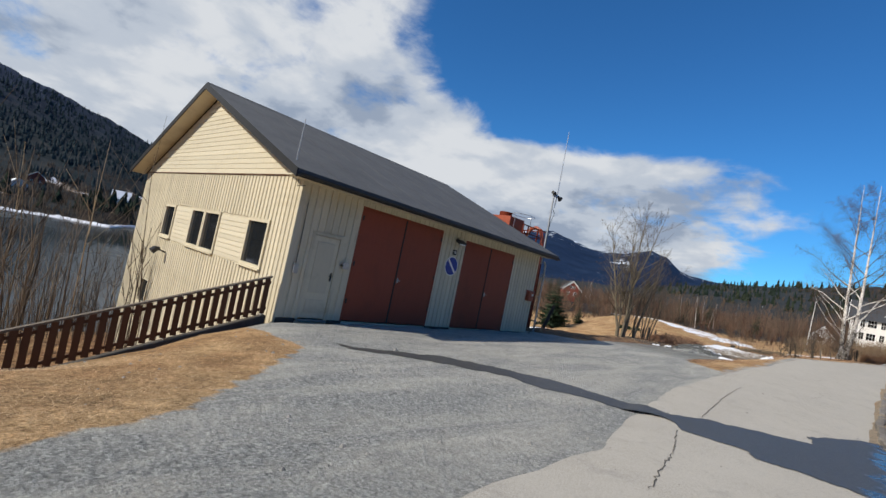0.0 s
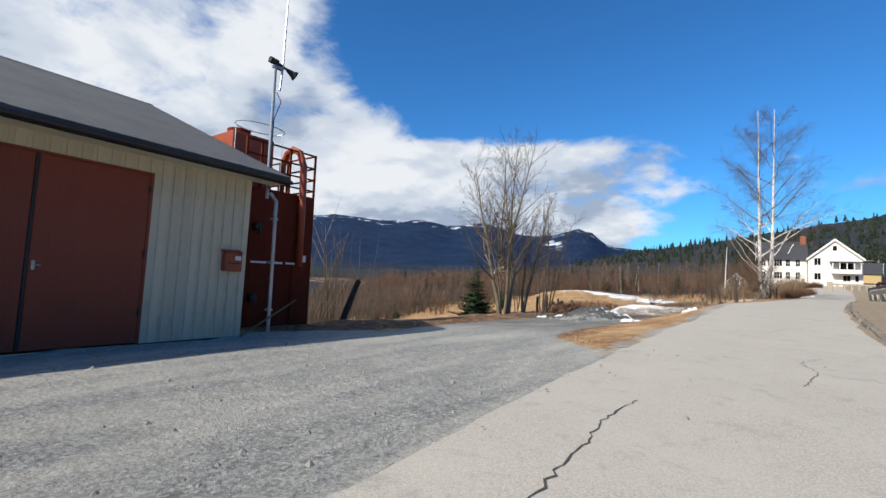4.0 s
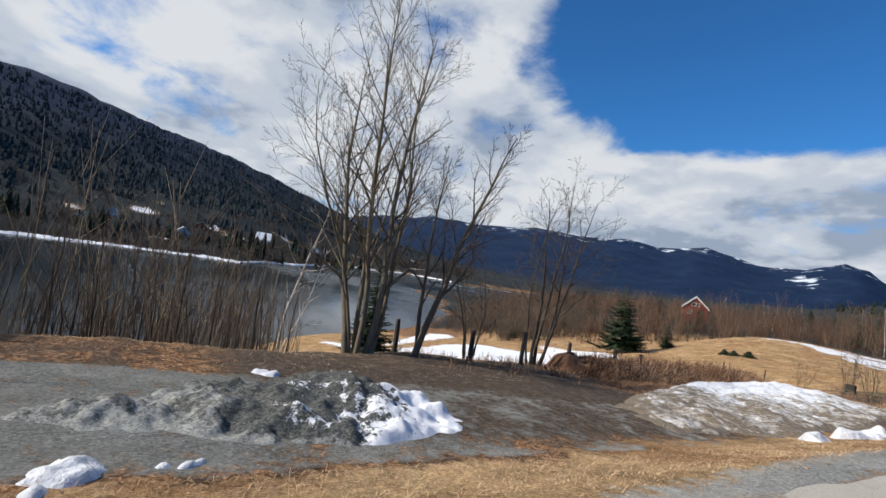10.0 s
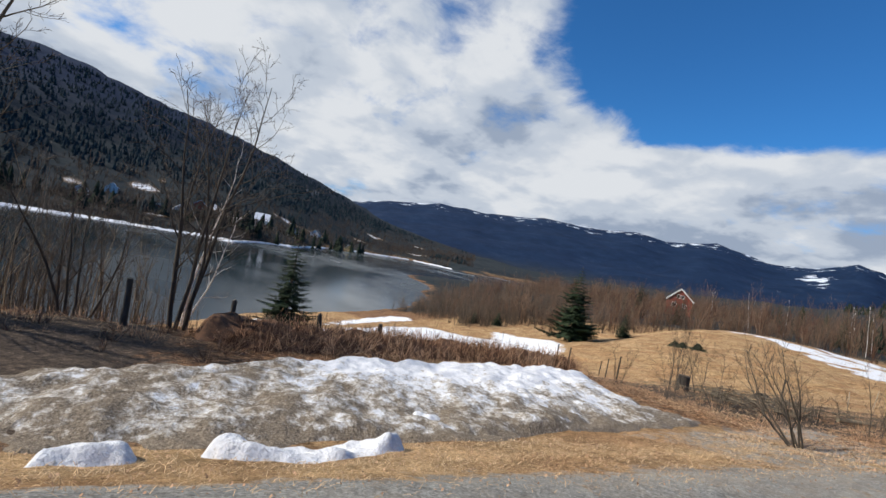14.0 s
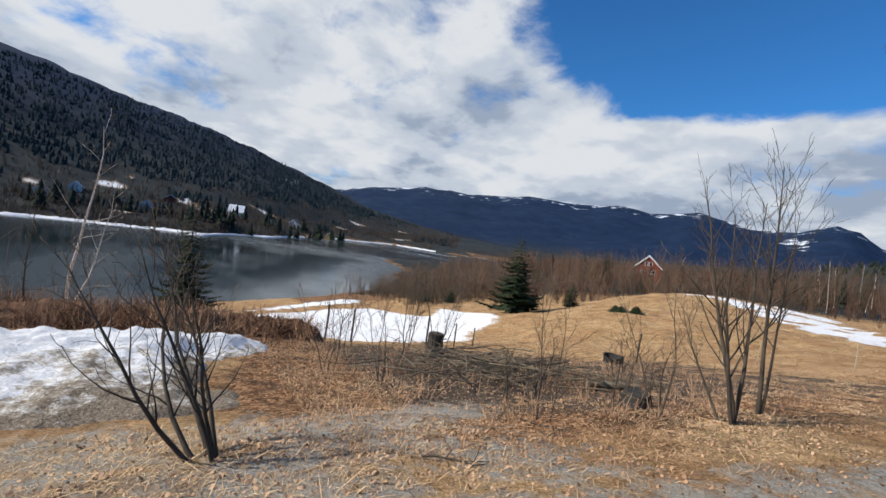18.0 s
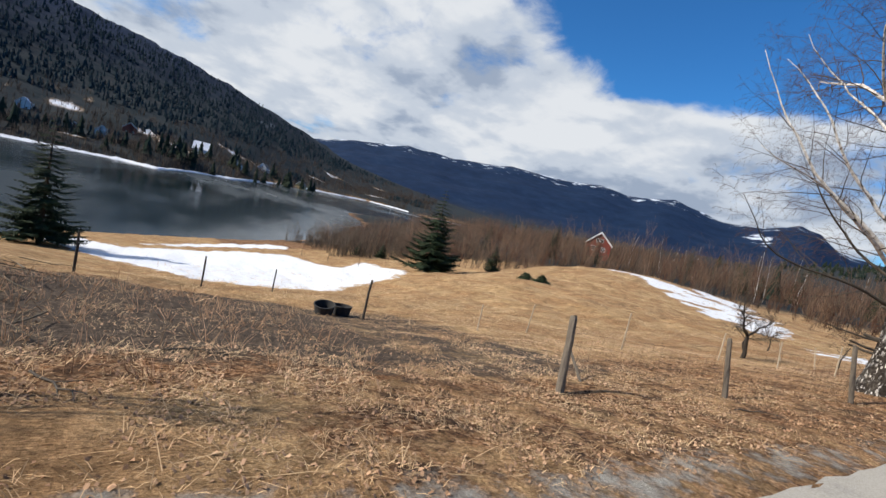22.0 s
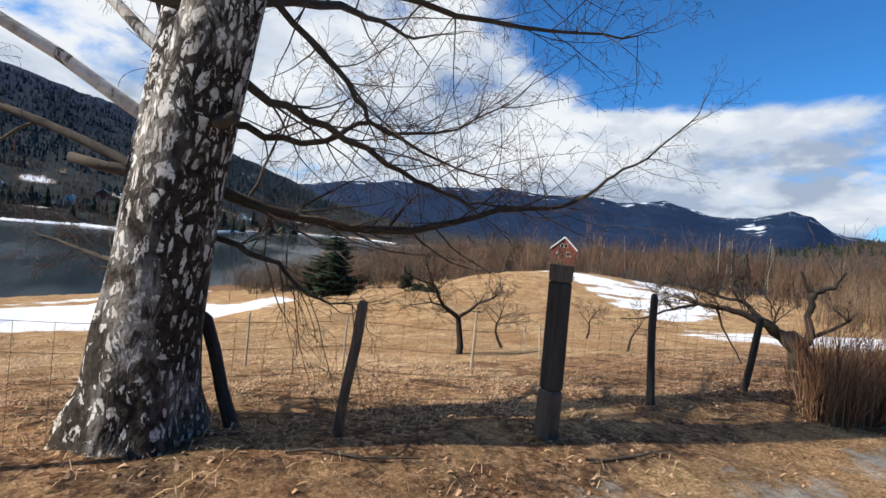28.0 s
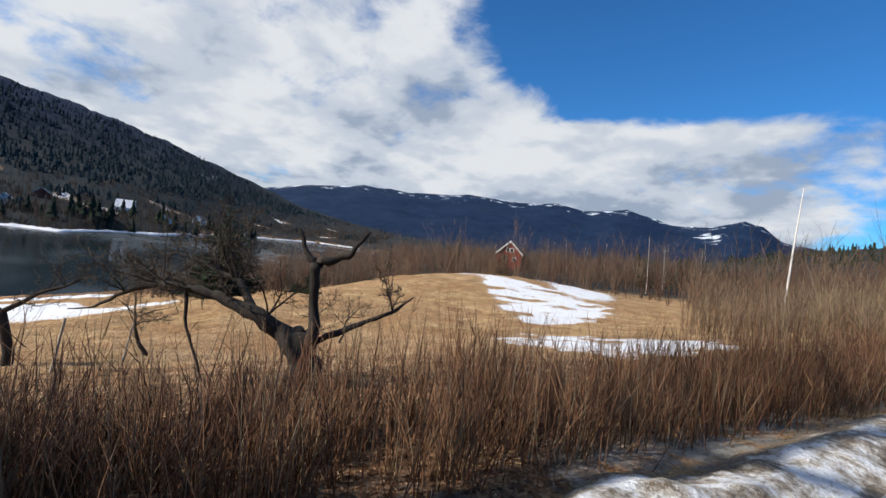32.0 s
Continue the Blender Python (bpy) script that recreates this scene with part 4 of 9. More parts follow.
# ---------------------------------------------------------------- the garage by the road
def prism(bm, poly, axis, a, b):
    """A closed prism over a polygon; axis 'x', 'y' or 'z' is the one it is drawn along."""
    def at(p, q, v):
        return {"x": (v, p, q), "y": (p, v, q), "z": (p, q, v)}[axis]
    lo = [bm.verts.new(at(p, q, a)) for p, q in poly]
    hi = [bm.verts.new(at(p, q, b)) for p, q in poly]
    k = len(poly)
    bm.faces.new(lo)
    bm.faces.new(list(reversed(hi)))
    for i in range(k):
        bm.faces.new((lo[i], hi[i], hi[(i + 1) % k], lo[(i + 1) % k]))
    bmesh.ops.recalc_face_normals(bm, faces=bm.faces[:])
    return bm


def wall_grid(bm, us, zs, d0, d1, holes, swap=False):
    """One connected wall between depths d0 and d1, with rectangular openings through it."""
    us, zs = sorted(us), sorted(zs)
    vert = {}

    def v(i, j, d):
        k = (i, j, d)
        if k not in vert:
            dep = d1 if d else d0
            vert[k] = bm.verts.new((dep, us[i], zs[j]) if swap else (us[i], dep, zs[j]))
        return vert[k]

    def solid(i, j):
        if not (0 <= i < len(us) - 1 and 0 <= j < len(zs) - 1):
            return False
        u, z = (us[i] + us[i + 1]) / 2, (zs[j] + zs[j + 1]) / 2
        return not any(a < u < b and c < z < d for a, b, c, d in holes)
    for i in range(len(us) - 1):
        for j in range(len(zs) - 1):
            if not solid(i, j):
                continue
            for d in (0, 1):
                bm.faces.new((v(i, j, d), v(i + 1, j, d), v(i + 1, j + 1, d), v(i, j + 1, d)))
            for di, dj, p, q in ((-1, 0, (i, j), (i, j + 1)), (1, 0, (i + 1, j), (i + 1, j + 1)), (0, -1, (i, j), (i + 1, j)), (0, 1, (i, j + 1), (i + 1, j + 1))):
                if not solid(i + di, j + dj):
                    bm.faces.new((v(*p, 0), v(*q, 0), v(*q, 1), v(*p, 1)))
    bmesh.ops.recalc_face_normals(bm, faces=bm.faces[:])
    return bm


def plank_mesh(length, width=0.13, depth=0.022, name="plank"):
    """A board with eased edges: width along x, depth along -y, length along z."""
    bm = bmesh.new()
    prism(bm, [(-width / 2, 0), (width / 2, 0), (width / 2, -depth * 0.6), (width / 2 - 0.008, -depth), (-width / 2 + 0.008, -depth), (-width / 2, -depth * 0.6)], "z", 0, length)
    me = bpy.data.meshes.new(name)
    bm.to_mesh(me)
    bm.free()
    return me


PLANKS = {}


def plank(parent, material, length, m, width=0.13, depth=0.022):
    key = (round(length, 2), width, depth, material.name)
    if key not in PLANKS:
        PLANKS[key] = plank_mesh(length, width, depth)
        PLANKS[key].materials.append(material)
    return shared("plank", PLANKS[key], parent, m)


def window(parent, u0, u1, z0, z1, frame_mat, bars=1):
    """A window in the south wall: frame, sill and panes."""
    w = part("window", boxes((u0 - 0.05, -0.05, z0 - 0.05, u0 + 0.03, 0.06, z1 + 0.05), (u1 - 0.03, -0.05, z0 - 0.05, u1 + 0.05, 0.06, z1 + 0.05),
                             (u0 + 0.03, -0.05, z0 - 0.05, u1 - 0.03, 0.06, z0 + 0.03), (u0 + 0.03, -0.05, z1 - 0.03, u1 - 0.03, 0.06, z1 + 0.05)), frame_mat, parent, "cream painted window frame")
    part("pane", boxes((u0 + 0.03, 0.02, z0 + 0.03, u1 - 0.03, 0.03, z1 - 0.03)), M["glass"], w, "dark glass pane")
    part("sill", boxes((u0 - 0.08, -0.10, z0 - 0.085, u1 + 0.08, -0.05, z0 - 0.045)), frame_mat, w)
    return w


def garage_door(parent, u0, u1, top):
    """Two hinged leaves with sheet cladding, a black seal between and a handle."""
    mid = (u0 + u1) / 2
    d = part("garage_door", boxes((u0 - 0.03, 0.055, -0.02, u0 + 0.02, 0.12, top), (u1 - 0.02, 0.055, -0.02, u1 + 0.03, 0.12, top), (u0 + 0.02, 0.055, top - 0.04, u1 - 0.02, 0.12, top), bevel=0.006), M["red_door"], parent, "brown-red double garage door, closed")
    for a, b in ((u0 + 0.025, mid - 0.02), (mid + 0.02, u1 - 0.025)):
        bm = boxes((a, 0.06, 0.01, b, 0.10, top - 0.045), bevel=0.006)
        leaf = part("leaf", bm, M["red_door"], d)
        seam = (a + b) / 2
    part("seal", boxes((mid - 0.018, 0.05, 0.01, mid + 0.018, 0.07, top - 0.045)), M["rubber"], d, "black rubber seal")
    bm = pipe([(mid + 0.07, 0.02, 1.2), (mid + 0.07, 0.02, 1.21), (mid + 0.15, 0.02, 1.205)], 0.012, 6)
    box(bm, mid + 0.05, 0.035, 1.14, mid + 0.09, 0.062, 1.27)
    part("handle", bm, M["galv"], d, "small steel handle")
    for z in (0.45, 1.4, top - 0.35):
        for u in (u0 + 0.03, u1 - 0.03):
            part("hinge", boxes((u - 0.02, 0.03, z, u + 0.02, 0.058, z + 0.12), bevel=0.004), M["dark"], d, "dark steel hinge")
    return d


def no_parking_sign(m):
    s = empty("no_parking_sign", m)
    tagged(s, "round blue and red no-parking sign on the cream wall", "sign")
    def disc(r, y0, y1):
        bm = bmesh.new()
        return prism(bm, [(r * math.cos(2 * math.pi * k / 40), r * math.sin(2 * math.pi * k / 40)) for k in range(40)], "y", y0, y1)
    part("rim", disc(0.30, -0.012, 0.0), M["white"], s, "pale grey rim")
    part("face", disc(0.275, -0.018, -0.0125), M["blue"], s, "blue face")
    bm = bmesh.new()
    c, q = math.cos(radians(-45)), math.sin(radians(-45))
    w, l = 0.032, 0.27
    prism(bm, [(c * a - q * b, q * a + c * b) for a, b in ((-l, -w), (l, -w), (l, w), (-l, w))], "y", -0.022, -0.0185)
    part("stripe", bm, M["white"], s, "pale slanting stripe")
    return s


def text_plate(parent, body, size, m, material):
    cu = bpy.data.curves.new("lettering", "FONT")
    cu.body, cu.size, cu.extrude, cu.align_x, cu.align_y = body, size, 0.001, "CENTER", "CENTER"
    tmp = bpy.data.objects.new("lettering", cu)
    scene.collection.objects.link(tmp)
    bpy.context.view_layer.update()
    me = bpy.data.meshes.new_from_object(tmp.evaluated_get(bpy.context.evaluated_depsgraph_get()))
    bpy.data.objects.remove(tmp)
    me.materials.clear()
    me.materials.append(material)
    return shared("lettering", me, parent, m)


def wall_lamp(m):
    s = empty("wall_lamp", m)
    tagged(s, "dark outdoor wall lamp with a tilted hood", "lamp")
    part("bracket", boxes((-0.04, -0.10, -0.04, 0.04, 0.0, 0.04), bevel=0.006), M["dark"], s)
    bm = bmesh.new()
    prism(bm, [(-0.28, -0.03), (-0.10, 0.06), (-0.06, 0.02), (-0.24, -0.10)], "x", -0.16, 0.16)
    part("hood", bm, M["dark"], s)
    part("lens", boxes((-0.13, -0.255, -0.105, 0.13, -0.235, -0.045)), M["white"], s, "pale lamp glass")
    return s


def build_garage():
    tilt = Matrix(((1, 0, 0, 0), (0, 1, 0, 0), (-0.016, 0, 1, 0), (0, 0, 0, 1)))
    place = Matrix.Translation((-6.38, -2.05, -0.085)) @ Matrix.Rotation(radians(92), 4, "Z")
    place = place @ Matrix.Rotation(math.atan(0.016), 4, "Y")
    g = empty("garage_building", place)
    tagged(g, "cream boarded garage with two brown-red double doors", "garage")
    L, D, H, E = 10.6, 12.4, 3.02, 3.2
    TA, TB = 2.92, 2.83
    cream = M["cream"]
    # front wall, in pieces round the openings
    wf = part("wall_front", wall_grid(bmesh.new(), (0, 0.53, 1.27, 1.75, 4.8, 5.92, 8.85, L), (-0.5, -0.02, 2.0, TB, TA, E), 0.06, 0.2,
                                      ((0.53, 1.27, -0.02, 2.0), (1.75, 4.8, -0.02, TA), (5.92, 8.85, -0.02, TB))), cream, g)
    u = 0.08
    k = 0
    while u < L - 0.05:
        z0, z1 = 0.0, E - 0.12
        for a, b, t in ((0.46, 1.34, 2.06), (1.72, 4.83, TA + 0.0), (5.89, 8.88, TB + 0.0)):
            if a < u < b:
                z0 = t
        plank(wf, cream, z1 - z0, pose(u, 0.06, z0))
        u += 0.187
        k += 1
    # side door: frame, leaf with two panels, handle
    pd = part("side_door", boxes((0.47, 0.02, -0.01, 0.55, 0.1, 2.04), (1.25, 0.02, -0.01, 1.33, 0.1, 2.04), (0.55, 0.02, 1.96, 1.25, 0.1, 2.04), bevel=0.006), cream, g, "cream side door with two panels, closed")
    leaf = part("leaf", boxes((0.555, 0.05, 0.02, 1.245, 0.09, 1.95), bevel=0.005), cream, pd)
    part("panel", boxes((0.66, 0.035, 0.62, 1.14, 0.052, 1.82), bevel=0.008), cream, pd)
    part("panel", boxes((0.66, 0.035, 0.14, 1.14, 0.052, 0.46), bevel=0.008), cream, pd)
    bm = boxes((1.17, 0.03, 0.93, 1.21, 0.052, 1.13), bevel=0.005)
    tube(bm, [(1.19, 0.03, 1.05), (1.19, -0.02, 1.05), (1.09, -0.025, 1.05)], 0.010, 6)
    part("handle", bm, M["dark"], pd, "dark lever handle")
    part("threshold", boxes((0.5, 0.0, -0.06, 1.3, 0.1, -0.012)), M["concrete"], pd)
    garage_door(g, 1.75, 4.8, TA)
    garage_door(g, 5.92, 8.85, TB)
    # south gable
    wins = ((1.2, 2.25, 0.92, 2.02), (4.15, 5.2, 0.92, 2.02), (5.32, 6.3, 0.92, 2.02), (8.0, 8.95, 0.95, 2.0), (9.05, 9.8, -1.6, -0.75))
    ws = part("wall_south", wall_grid(bmesh.new(), [0.2, D] + [c for w in wins for c in w[:2]], [-4.0, E] + [c for w in wins for c in w[2:]], 0.0, 0.14, wins, True), cream, g)
    bm = bmesh.new()
    ridge_v, ridge_z = D / 2, 5.72
    prism(bm, [(0.0, E), (D, E), (ridge_v, ridge_z)], "x", 0.0, 0.14)
    part("gable", bm, M["cream_flat"], g)
    # windows sit in the south wall: local frame with x along -v
    south = Matrix.Translation((0, 0, 0)) @ Matrix.Rotation(radians(-90), 4, "Z")
    sw = empty("south_front", None)
    sw.name = "window_band"
    sw.parent = g
    sw.matrix_basis = Matrix.Rotation(radians(-90), 4, "Z") @ Matrix.Scale(1, 4)
    # in this frame x runs towards -v and y towards +u
    def win(v0, v1, z0, z1):
        return window(sw, -v1, -v0, z0, z1, cream)
    for w in wins:
        win(*w)
    v = 0.1
    while v < D - 0.05:
        spans = [(-3.9, E - 0.05)]
        for a, b, z0, z1 in wins:
            if a - 0.1 < v < b + 0.1:
                spans = [(-3.9, z0 - 0.1), (z1 + 0.06, E - 0.05)]
        if 2.3 < v < 4.1 or 6.35 < v < 7.95:
            spans = [(-3.9, 0.85), (2.08, E - 0.05)]
        for a, b in spans:
            plank(sw, cream, b - a, pose(-v, 0.0, a))
        v += 0.187
    # level boards between the windows and in the gable
    for a, b in ((2.33, 4.07), (6.38, 7.92)):
        for i in range(9):
            plank(sw, M["cream_flat"], b - a, pose(-b, 0.0, 0.93 + i * 0.126, 0, 90, 0), 0.118, 0.02)
    rows = 17
    for i in range(rows):
        z = E + 0.07 + i * (ridge_z - E - 0.1) / rows
        half = (ridge_z - z - 0.06) / (ridge_z - E) * D / 2
        if half > 0.15:
            plank(sw, M["cream_flat"], 2 * half, pose(-(ridge_v + half), 0.0, z, 0, 90, 0), 0.138, 0.022)
    # dark brown strip added for the shadow line under the gable boards
    part("drip_board", boxes((-0.035, 0.05, E - 0.03, 0.0, D, E + 0.0)), M["brown_wood"], g)
    part("wall_north", boxes((L - 0.14, 0.2, -4.0, L, D, E)), cream, g)
    bm = bmesh.new()
    prism(bm, [(0.0, E), (D, E), (ridge_v, ridge_z)], "x", L - 0.14, L)
    part("gable", bm, cream, g)
    part("wall_back", boxes((0.14, D - 0.14, -4.0, L - 0.14, D, E)), cream, g)
    # corner boards
    for uu, vv in ((-0.03, 0.03), (L - 0.09, 0.03)):
        part("corner_board", boxes((uu, vv, -0.4, uu + 0.12, vv + 0.12, E - 0.1), bevel=0.006), cream, g)
    # roof: two slabs with verge boards, gutter and soffit
    o, e = 0.5, 0.5
    slope = (ridge_z - E) / (D / 2)
    def z_at(v):
        return ridge_z + 0.14 - abs(v - ridge_v) * slope
    for side, (v0, v1) in (("roof_slope", (-o, ridge_v)), ("roof_slope", (ridge_v, D + o))):
        bm = bmesh.new()
        prism(bm, [(v0, z_at(v0)), (v1, z_at(v1)), (v1, z_at(v1) + 0.07), (v0, z_at(v0) + 0.07)], "x", -e, L + e)
        rf = part(side, bm, M["roof"], g, "slate grey roofing felt")
        n = 11
        for i in range(1, n):
            uu = -e + (L + 2 * e) * i / n
            bm = bmesh.new()
            prism(bm, [(v0, z_at(v0) + 0.071), (v1, z_at(v1) + 0.071), (v1, z_at(v1) + 0.079), (v0, z_at(v0) + 0.079)], "x", uu - 0.03, uu + 0.03)
            part("seam", bm, M["roof"], rf)
    bm = bmesh.new()
    prism(bm, [(ridge_v - 0.16, z_at(ridge_v) + 0.0), (ridge_v, z_at(ridge_v) + 0.105), (ridge_v + 0.16, z_at(ridge_v) + 0.0)], "x", -e - 0.01, L + e + 0.01)
    part("ridge_cap", bm, M["roof"], g)
    for uu in (-e - 0.03, L + e):
        for v0, v1 in ((-o, ridge_v), (ridge_v, D + o)):
            bm = bmesh.new()
            prism(bm, [(v0, z_at(v0) - 0.12), (v1, z_at(v1) - 0.12), (v1, z_at(v1) + 0.075), (v0, z_at(v0) + 0.075)], "x", uu, uu + 0.03)
            part("verge_board", bm, M["dark"], g, "black verge board")
    part("soffit", boxes((-e, -o + 0.02, E - 0.13, L + e, 0.05, E - 0.10)), cream, g)
    for v0, v1 in ((-o + 0.03, ridge_v), (ridge_v, D + o - 0.03)):
        bm = bmesh.new()
        prism(bm, [(v0, z_at(v0) - 0.05), (v1, z_at(v1) - 0.05), (v1, z_at(v1) - 0.02), (v0, z_at(v0) - 0.02)], "x", -e, -0.002)
        part("soffit", bm, M["cream_flat"], g)
    part("fascia", boxes((-e, -o, E - 0.16, L + e, -o + 0.025, z_at(-o) + 0.0)), M["dark"], g, "dark fascia board")
    bm = bmesh.new()
    arc = [(-o - 0.065 + 0.06 * math.cos(a), z_at(-o) - 0.02 + 0.065 * math.sin(a)) for a in np.linspace(math.pi, 2 * math.pi, 9)]
    arc += [(-o - 0.065 + 0.052 * math.cos(a), z_at(-o) - 0.02 + 0.057 * math.sin(a)) for a in np.linspace(2 * math.pi, math.pi, 9)]
    prism(bm, arc, "x", -e, L + e)
    part("gutter", bm, M["dark"], g, "black half-round gutter")
    # shallow concrete plinth along the front
    for a, b in ((0, 0.47), (1.33, 1.75), (4.8, 5.92), (8.85, L)):
        part("plinth", boxes((a, 0.02, -0.5, b, 0.06, -0.005)), M["concrete_dark"], g)
    front = place @ pose(0, 0.038, 0)

    def on_front(u, z, y=0.0):
        return place @ pose(u, 0.037 + y, z)
    no_parking_sign(on_front(5.43, 1.92, -0.004))
    s = empty("number_plate", on_front(5.47, 2.36))
    tagged(s, "small dark metal house number plate with pale figures", "sign")
    part("plate", boxes((-0.09, -0.012, -0.08, 0.09, 0.0, 0.08), bevel=0.004), M["dark"], s)
    text_plate(s, "48", 0.12, pose(0, -0.0135, 0, 90, 0, 0), M["white"])
    wall_lamp(on_front(5.48, 2.72))
    s = empty("key_box", on_front(1.5, 1.36))
    tagged(s, "small grey metal key box on the wall", "box")
    part("body", boxes((-0.09, -0.09, -0.08, 0.09, 0, 0.08), bevel=0.01), M["galv"], s)
    part("knob", pipe([(-0.13, -0.06, 0.0), (-0.06, -0.06, 0.0)], 0.03, 8), M["dark"], s)
    s = empty("junction_box", on_front(0.2, 1.12))
    tagged(s, "pale blue-grey plastic junction box on the corner", "box")
    part("body", boxes((-0.06, -0.08, -0.11, 0.06, 0, 0.11), bevel=0.012), M["galv"], s)
    part("cable", pipe([(0, -0.02, 0.1), (0.0, -0.02, 0.6), (-0.02, -0.02, 1.5)], 0.008, 5), M["dark"], s)
    # red post box
    s = empty("letter_box", on_front(10.3, 1.44))
    tagged(s, "red metal letter box with a white label on the wall", "letterbox")
    part("body", boxes((-0.17, -0.15, -0.19, 0.17, 0.0, 0.17), bevel=0.012), M["orange_red"], s)
    bm = bmesh.new()
    prism(bm, [(-0.18, 0.17), (0.005, 0.225), (0.005, 0.17)], "x", -0.185, 0.185)
    part("lid", bm, M["orange_red"], s)
    part("label", boxes((0.02, -0.155, 0.02, 0.14, -0.151, 0.10)), M["white"], s, "white paper label")
    part("slot", boxes((-0.12, -0.156, -0.05, 0.12, -0.151, -0.03)), M["dark"], s)
    # roof antenna above the south corner
    s = empty("roof_antenna", place @ pose(-0.25, 0.15, 3.4))
    tagged(s, "thin grey aerial on a bracket at the gable", "antenna")
    part("rod", pipe([(0, 0, -0.25), (0, 0, 0.55), (0, 0, 1.0)], [0.016, 0.012, 0.009], 6), M["galv"], s)
    part("cable", pipe([(0, 0, -0.1), (0.1, -0.1, -0.3), (0.05, -0.2, -0.5), (0.2, -0.25, -0.45)], 0.009, 5), M["dark"], s)
    s = empty("gable_lamp", place @ pose(-0.02, 8.0, 0.4))
    tagged(s, "dark wall lamp on the cream gable", "lamp")
    part("arm", pipe([(0, 0, 0), (-0.25, 0, 0.08)], 0.025, 6), M["dark"], s)
    part("shade", pipe([(-0.2, 0, 0.12), (-0.33, 0, 0.08), (-0.42, 0, -0.02)], [0.05, 0.10, 0.11], 10), M["dark"], s)
    return place


def build_tower():
    x0, y0, y1, zb, zt = -7.65, 9.14, 11.1, -0.4, 2.9
    t = empty("steel_tank_tower", pose(x0, 9.9, zb))
    tagged(t, "dark red steel tower with a railed top and bent pipe", "tower")
    def P(name, bm, mat, label="", smooth=False):
        ob = part(name, bm, mat, t, label, smooth)
        ob.matrix_parent_inverse = t.matrix_world.inverted()
        return ob
    P("body", boxes((x0 - 2.45, y0, zb - 1.1, x0, y1, zt), bevel=0.02), M["red_metal"])
    for yv in (9.4, 10.0, 10.55):
        P("rib", boxes((x0, yv - 0.02, zb + 0.1, x0 + 0.025, yv + 0.02, zt - 0.05)), M["red_metal"])
    for a, b in ((9.46, 9.84), (9.90, 10.26), (10.34, 10.80)):
        P("strip", boxes((x0 + 0.026, a, 1.19, x0 + 0.034, b, 1.235)), M["white"], "white marking strip")
    P("label", boxes((x0 + 0.002, 10.80, 1.26, x0 + 0.008, 10.92, 1.42)), M["white"], "small pale plate")
    for yv, z in ((9.52, 0.42), (9.55, 2.0)):
        bm = pipe([(x0, yv, z), (x0 + 0.16, yv, z)], [0.11, 0.09], 12)
        tube(bm, [(x0 + 0.16, yv, z), (x0 + 0.18, yv, z - 0.2)], 0.02, 6)
        P("valve", bm, M["dark"], "dark round valve")
    P("hopper", boxes((x0 - 2.0, 9.3, zt + 0.001, x0 - 0.8, 10.37, 4.28), bevel=0.015), M["orange_red"], "square hopper in faded red")
    P("hatch", pipe([(x0 - 1.45, 9.8, 4.28), (x0 - 1.45, 9.8, 4.5)], 0.28, 16), M["red_metal"])
    P("down_pipe", pipe([(x0 - 0.75, 10.6, 2.9), (x0 - 0.72, 10.6, 3.7), (x0 - 0.55, 10.6, 3.98), (x0 - 0.3, 10.6, 4.06), (x0 - 0.06, 10.62, 3.95), (x0 + 0.08, 10.65, 3.6), (x0 + 0.1, 10.66, 2.6), (x0 + 0.1, 10.66, 1.15)], 0.085, 12), M["orange_red"], "bent red pipe", True)
    # railing round the top
    xs, ys = (x0 - 0.03, x0 - 1.2, x0 - 2.4), (y0 + 0.1, 9.6, 10.35, y1 - 0.03)
    corner = [(xs[0], y) for y in ys] + [(x, ys[3]) for x in xs[1:]]
    for x, y in corner:
        P("rail_post", boxes((x - 0.022, y - 0.022, zt, x + 0.022, y + 0.022, zt + 1.08)), M["red_metal"])
    for z in (0.16, 0.44, 0.74, 1.06):
        P("rail", boxes((xs[0] - 0.018, ys[0], zt + z - 0.018, xs[0] + 0.018, ys[3], zt + z + 0.018)), M["red_metal"])
        P("rail", boxes((xs[2], ys[3] - 0.018, zt + z - 0.018, xs[0] - 0.02, ys[3] + 0.018, zt + z + 0.018)), M["red_metal"])
    hoop = [(x0 - 0.5 + 0.4 * math.cos(a), 9.8 + 0.6 * math.sin(a), zt + 1.5) for a in np.linspace(0, 2 * math.pi, 17)]
    P("hoop", pipe(hoop, 0.012, 5), M["galv"], "thin safety hoop")
    for k in (0, 4, 8, 12):
        x, y, z = hoop[k]
        P("hoop_stay", pipe([(x, y, zt), (x, y, z)], 0.010, 5), M["galv"])
    # pipe down the joint between garage and tower, and a stick leaning on it
    d = empty("drain_pipe", pose(-6.82, 9.2, zb))
    tagged(d, "pale grey drain pipe from the eave to the ground", "pipe")
    part("pipe", pipe([(0.0, -0.15, 3.05), (0.0, 0.0, 2.9), (0.0, 0.0, 0.12), (0.09, 0.0, 0.02)], 0.038, 10), M["galv"], d)
    for z in (0.6, 1.6, 2.5):
        part("clip", boxes((-0.1, -0.05, z, 0.045, 0.05, z + 0.04)), M["galv"], d)
    s = empty("leaning_stick", pose(-6.7, 9.0, -0.25))
    tagged(s, "pale stick leaning against the red tower", "stick")
    part("stick", pipe([(0.15, -0.55, 0.02), (-0.05, 0.35, 0.42), (-0.13, 0.85, 0.66)], [0.02, 0.018, 0.012], 6), M["twig_pale"], s)
    # mast with a siren horn
    m = empty("siren_mast", pose(-6.95, 9.06, 2.55))
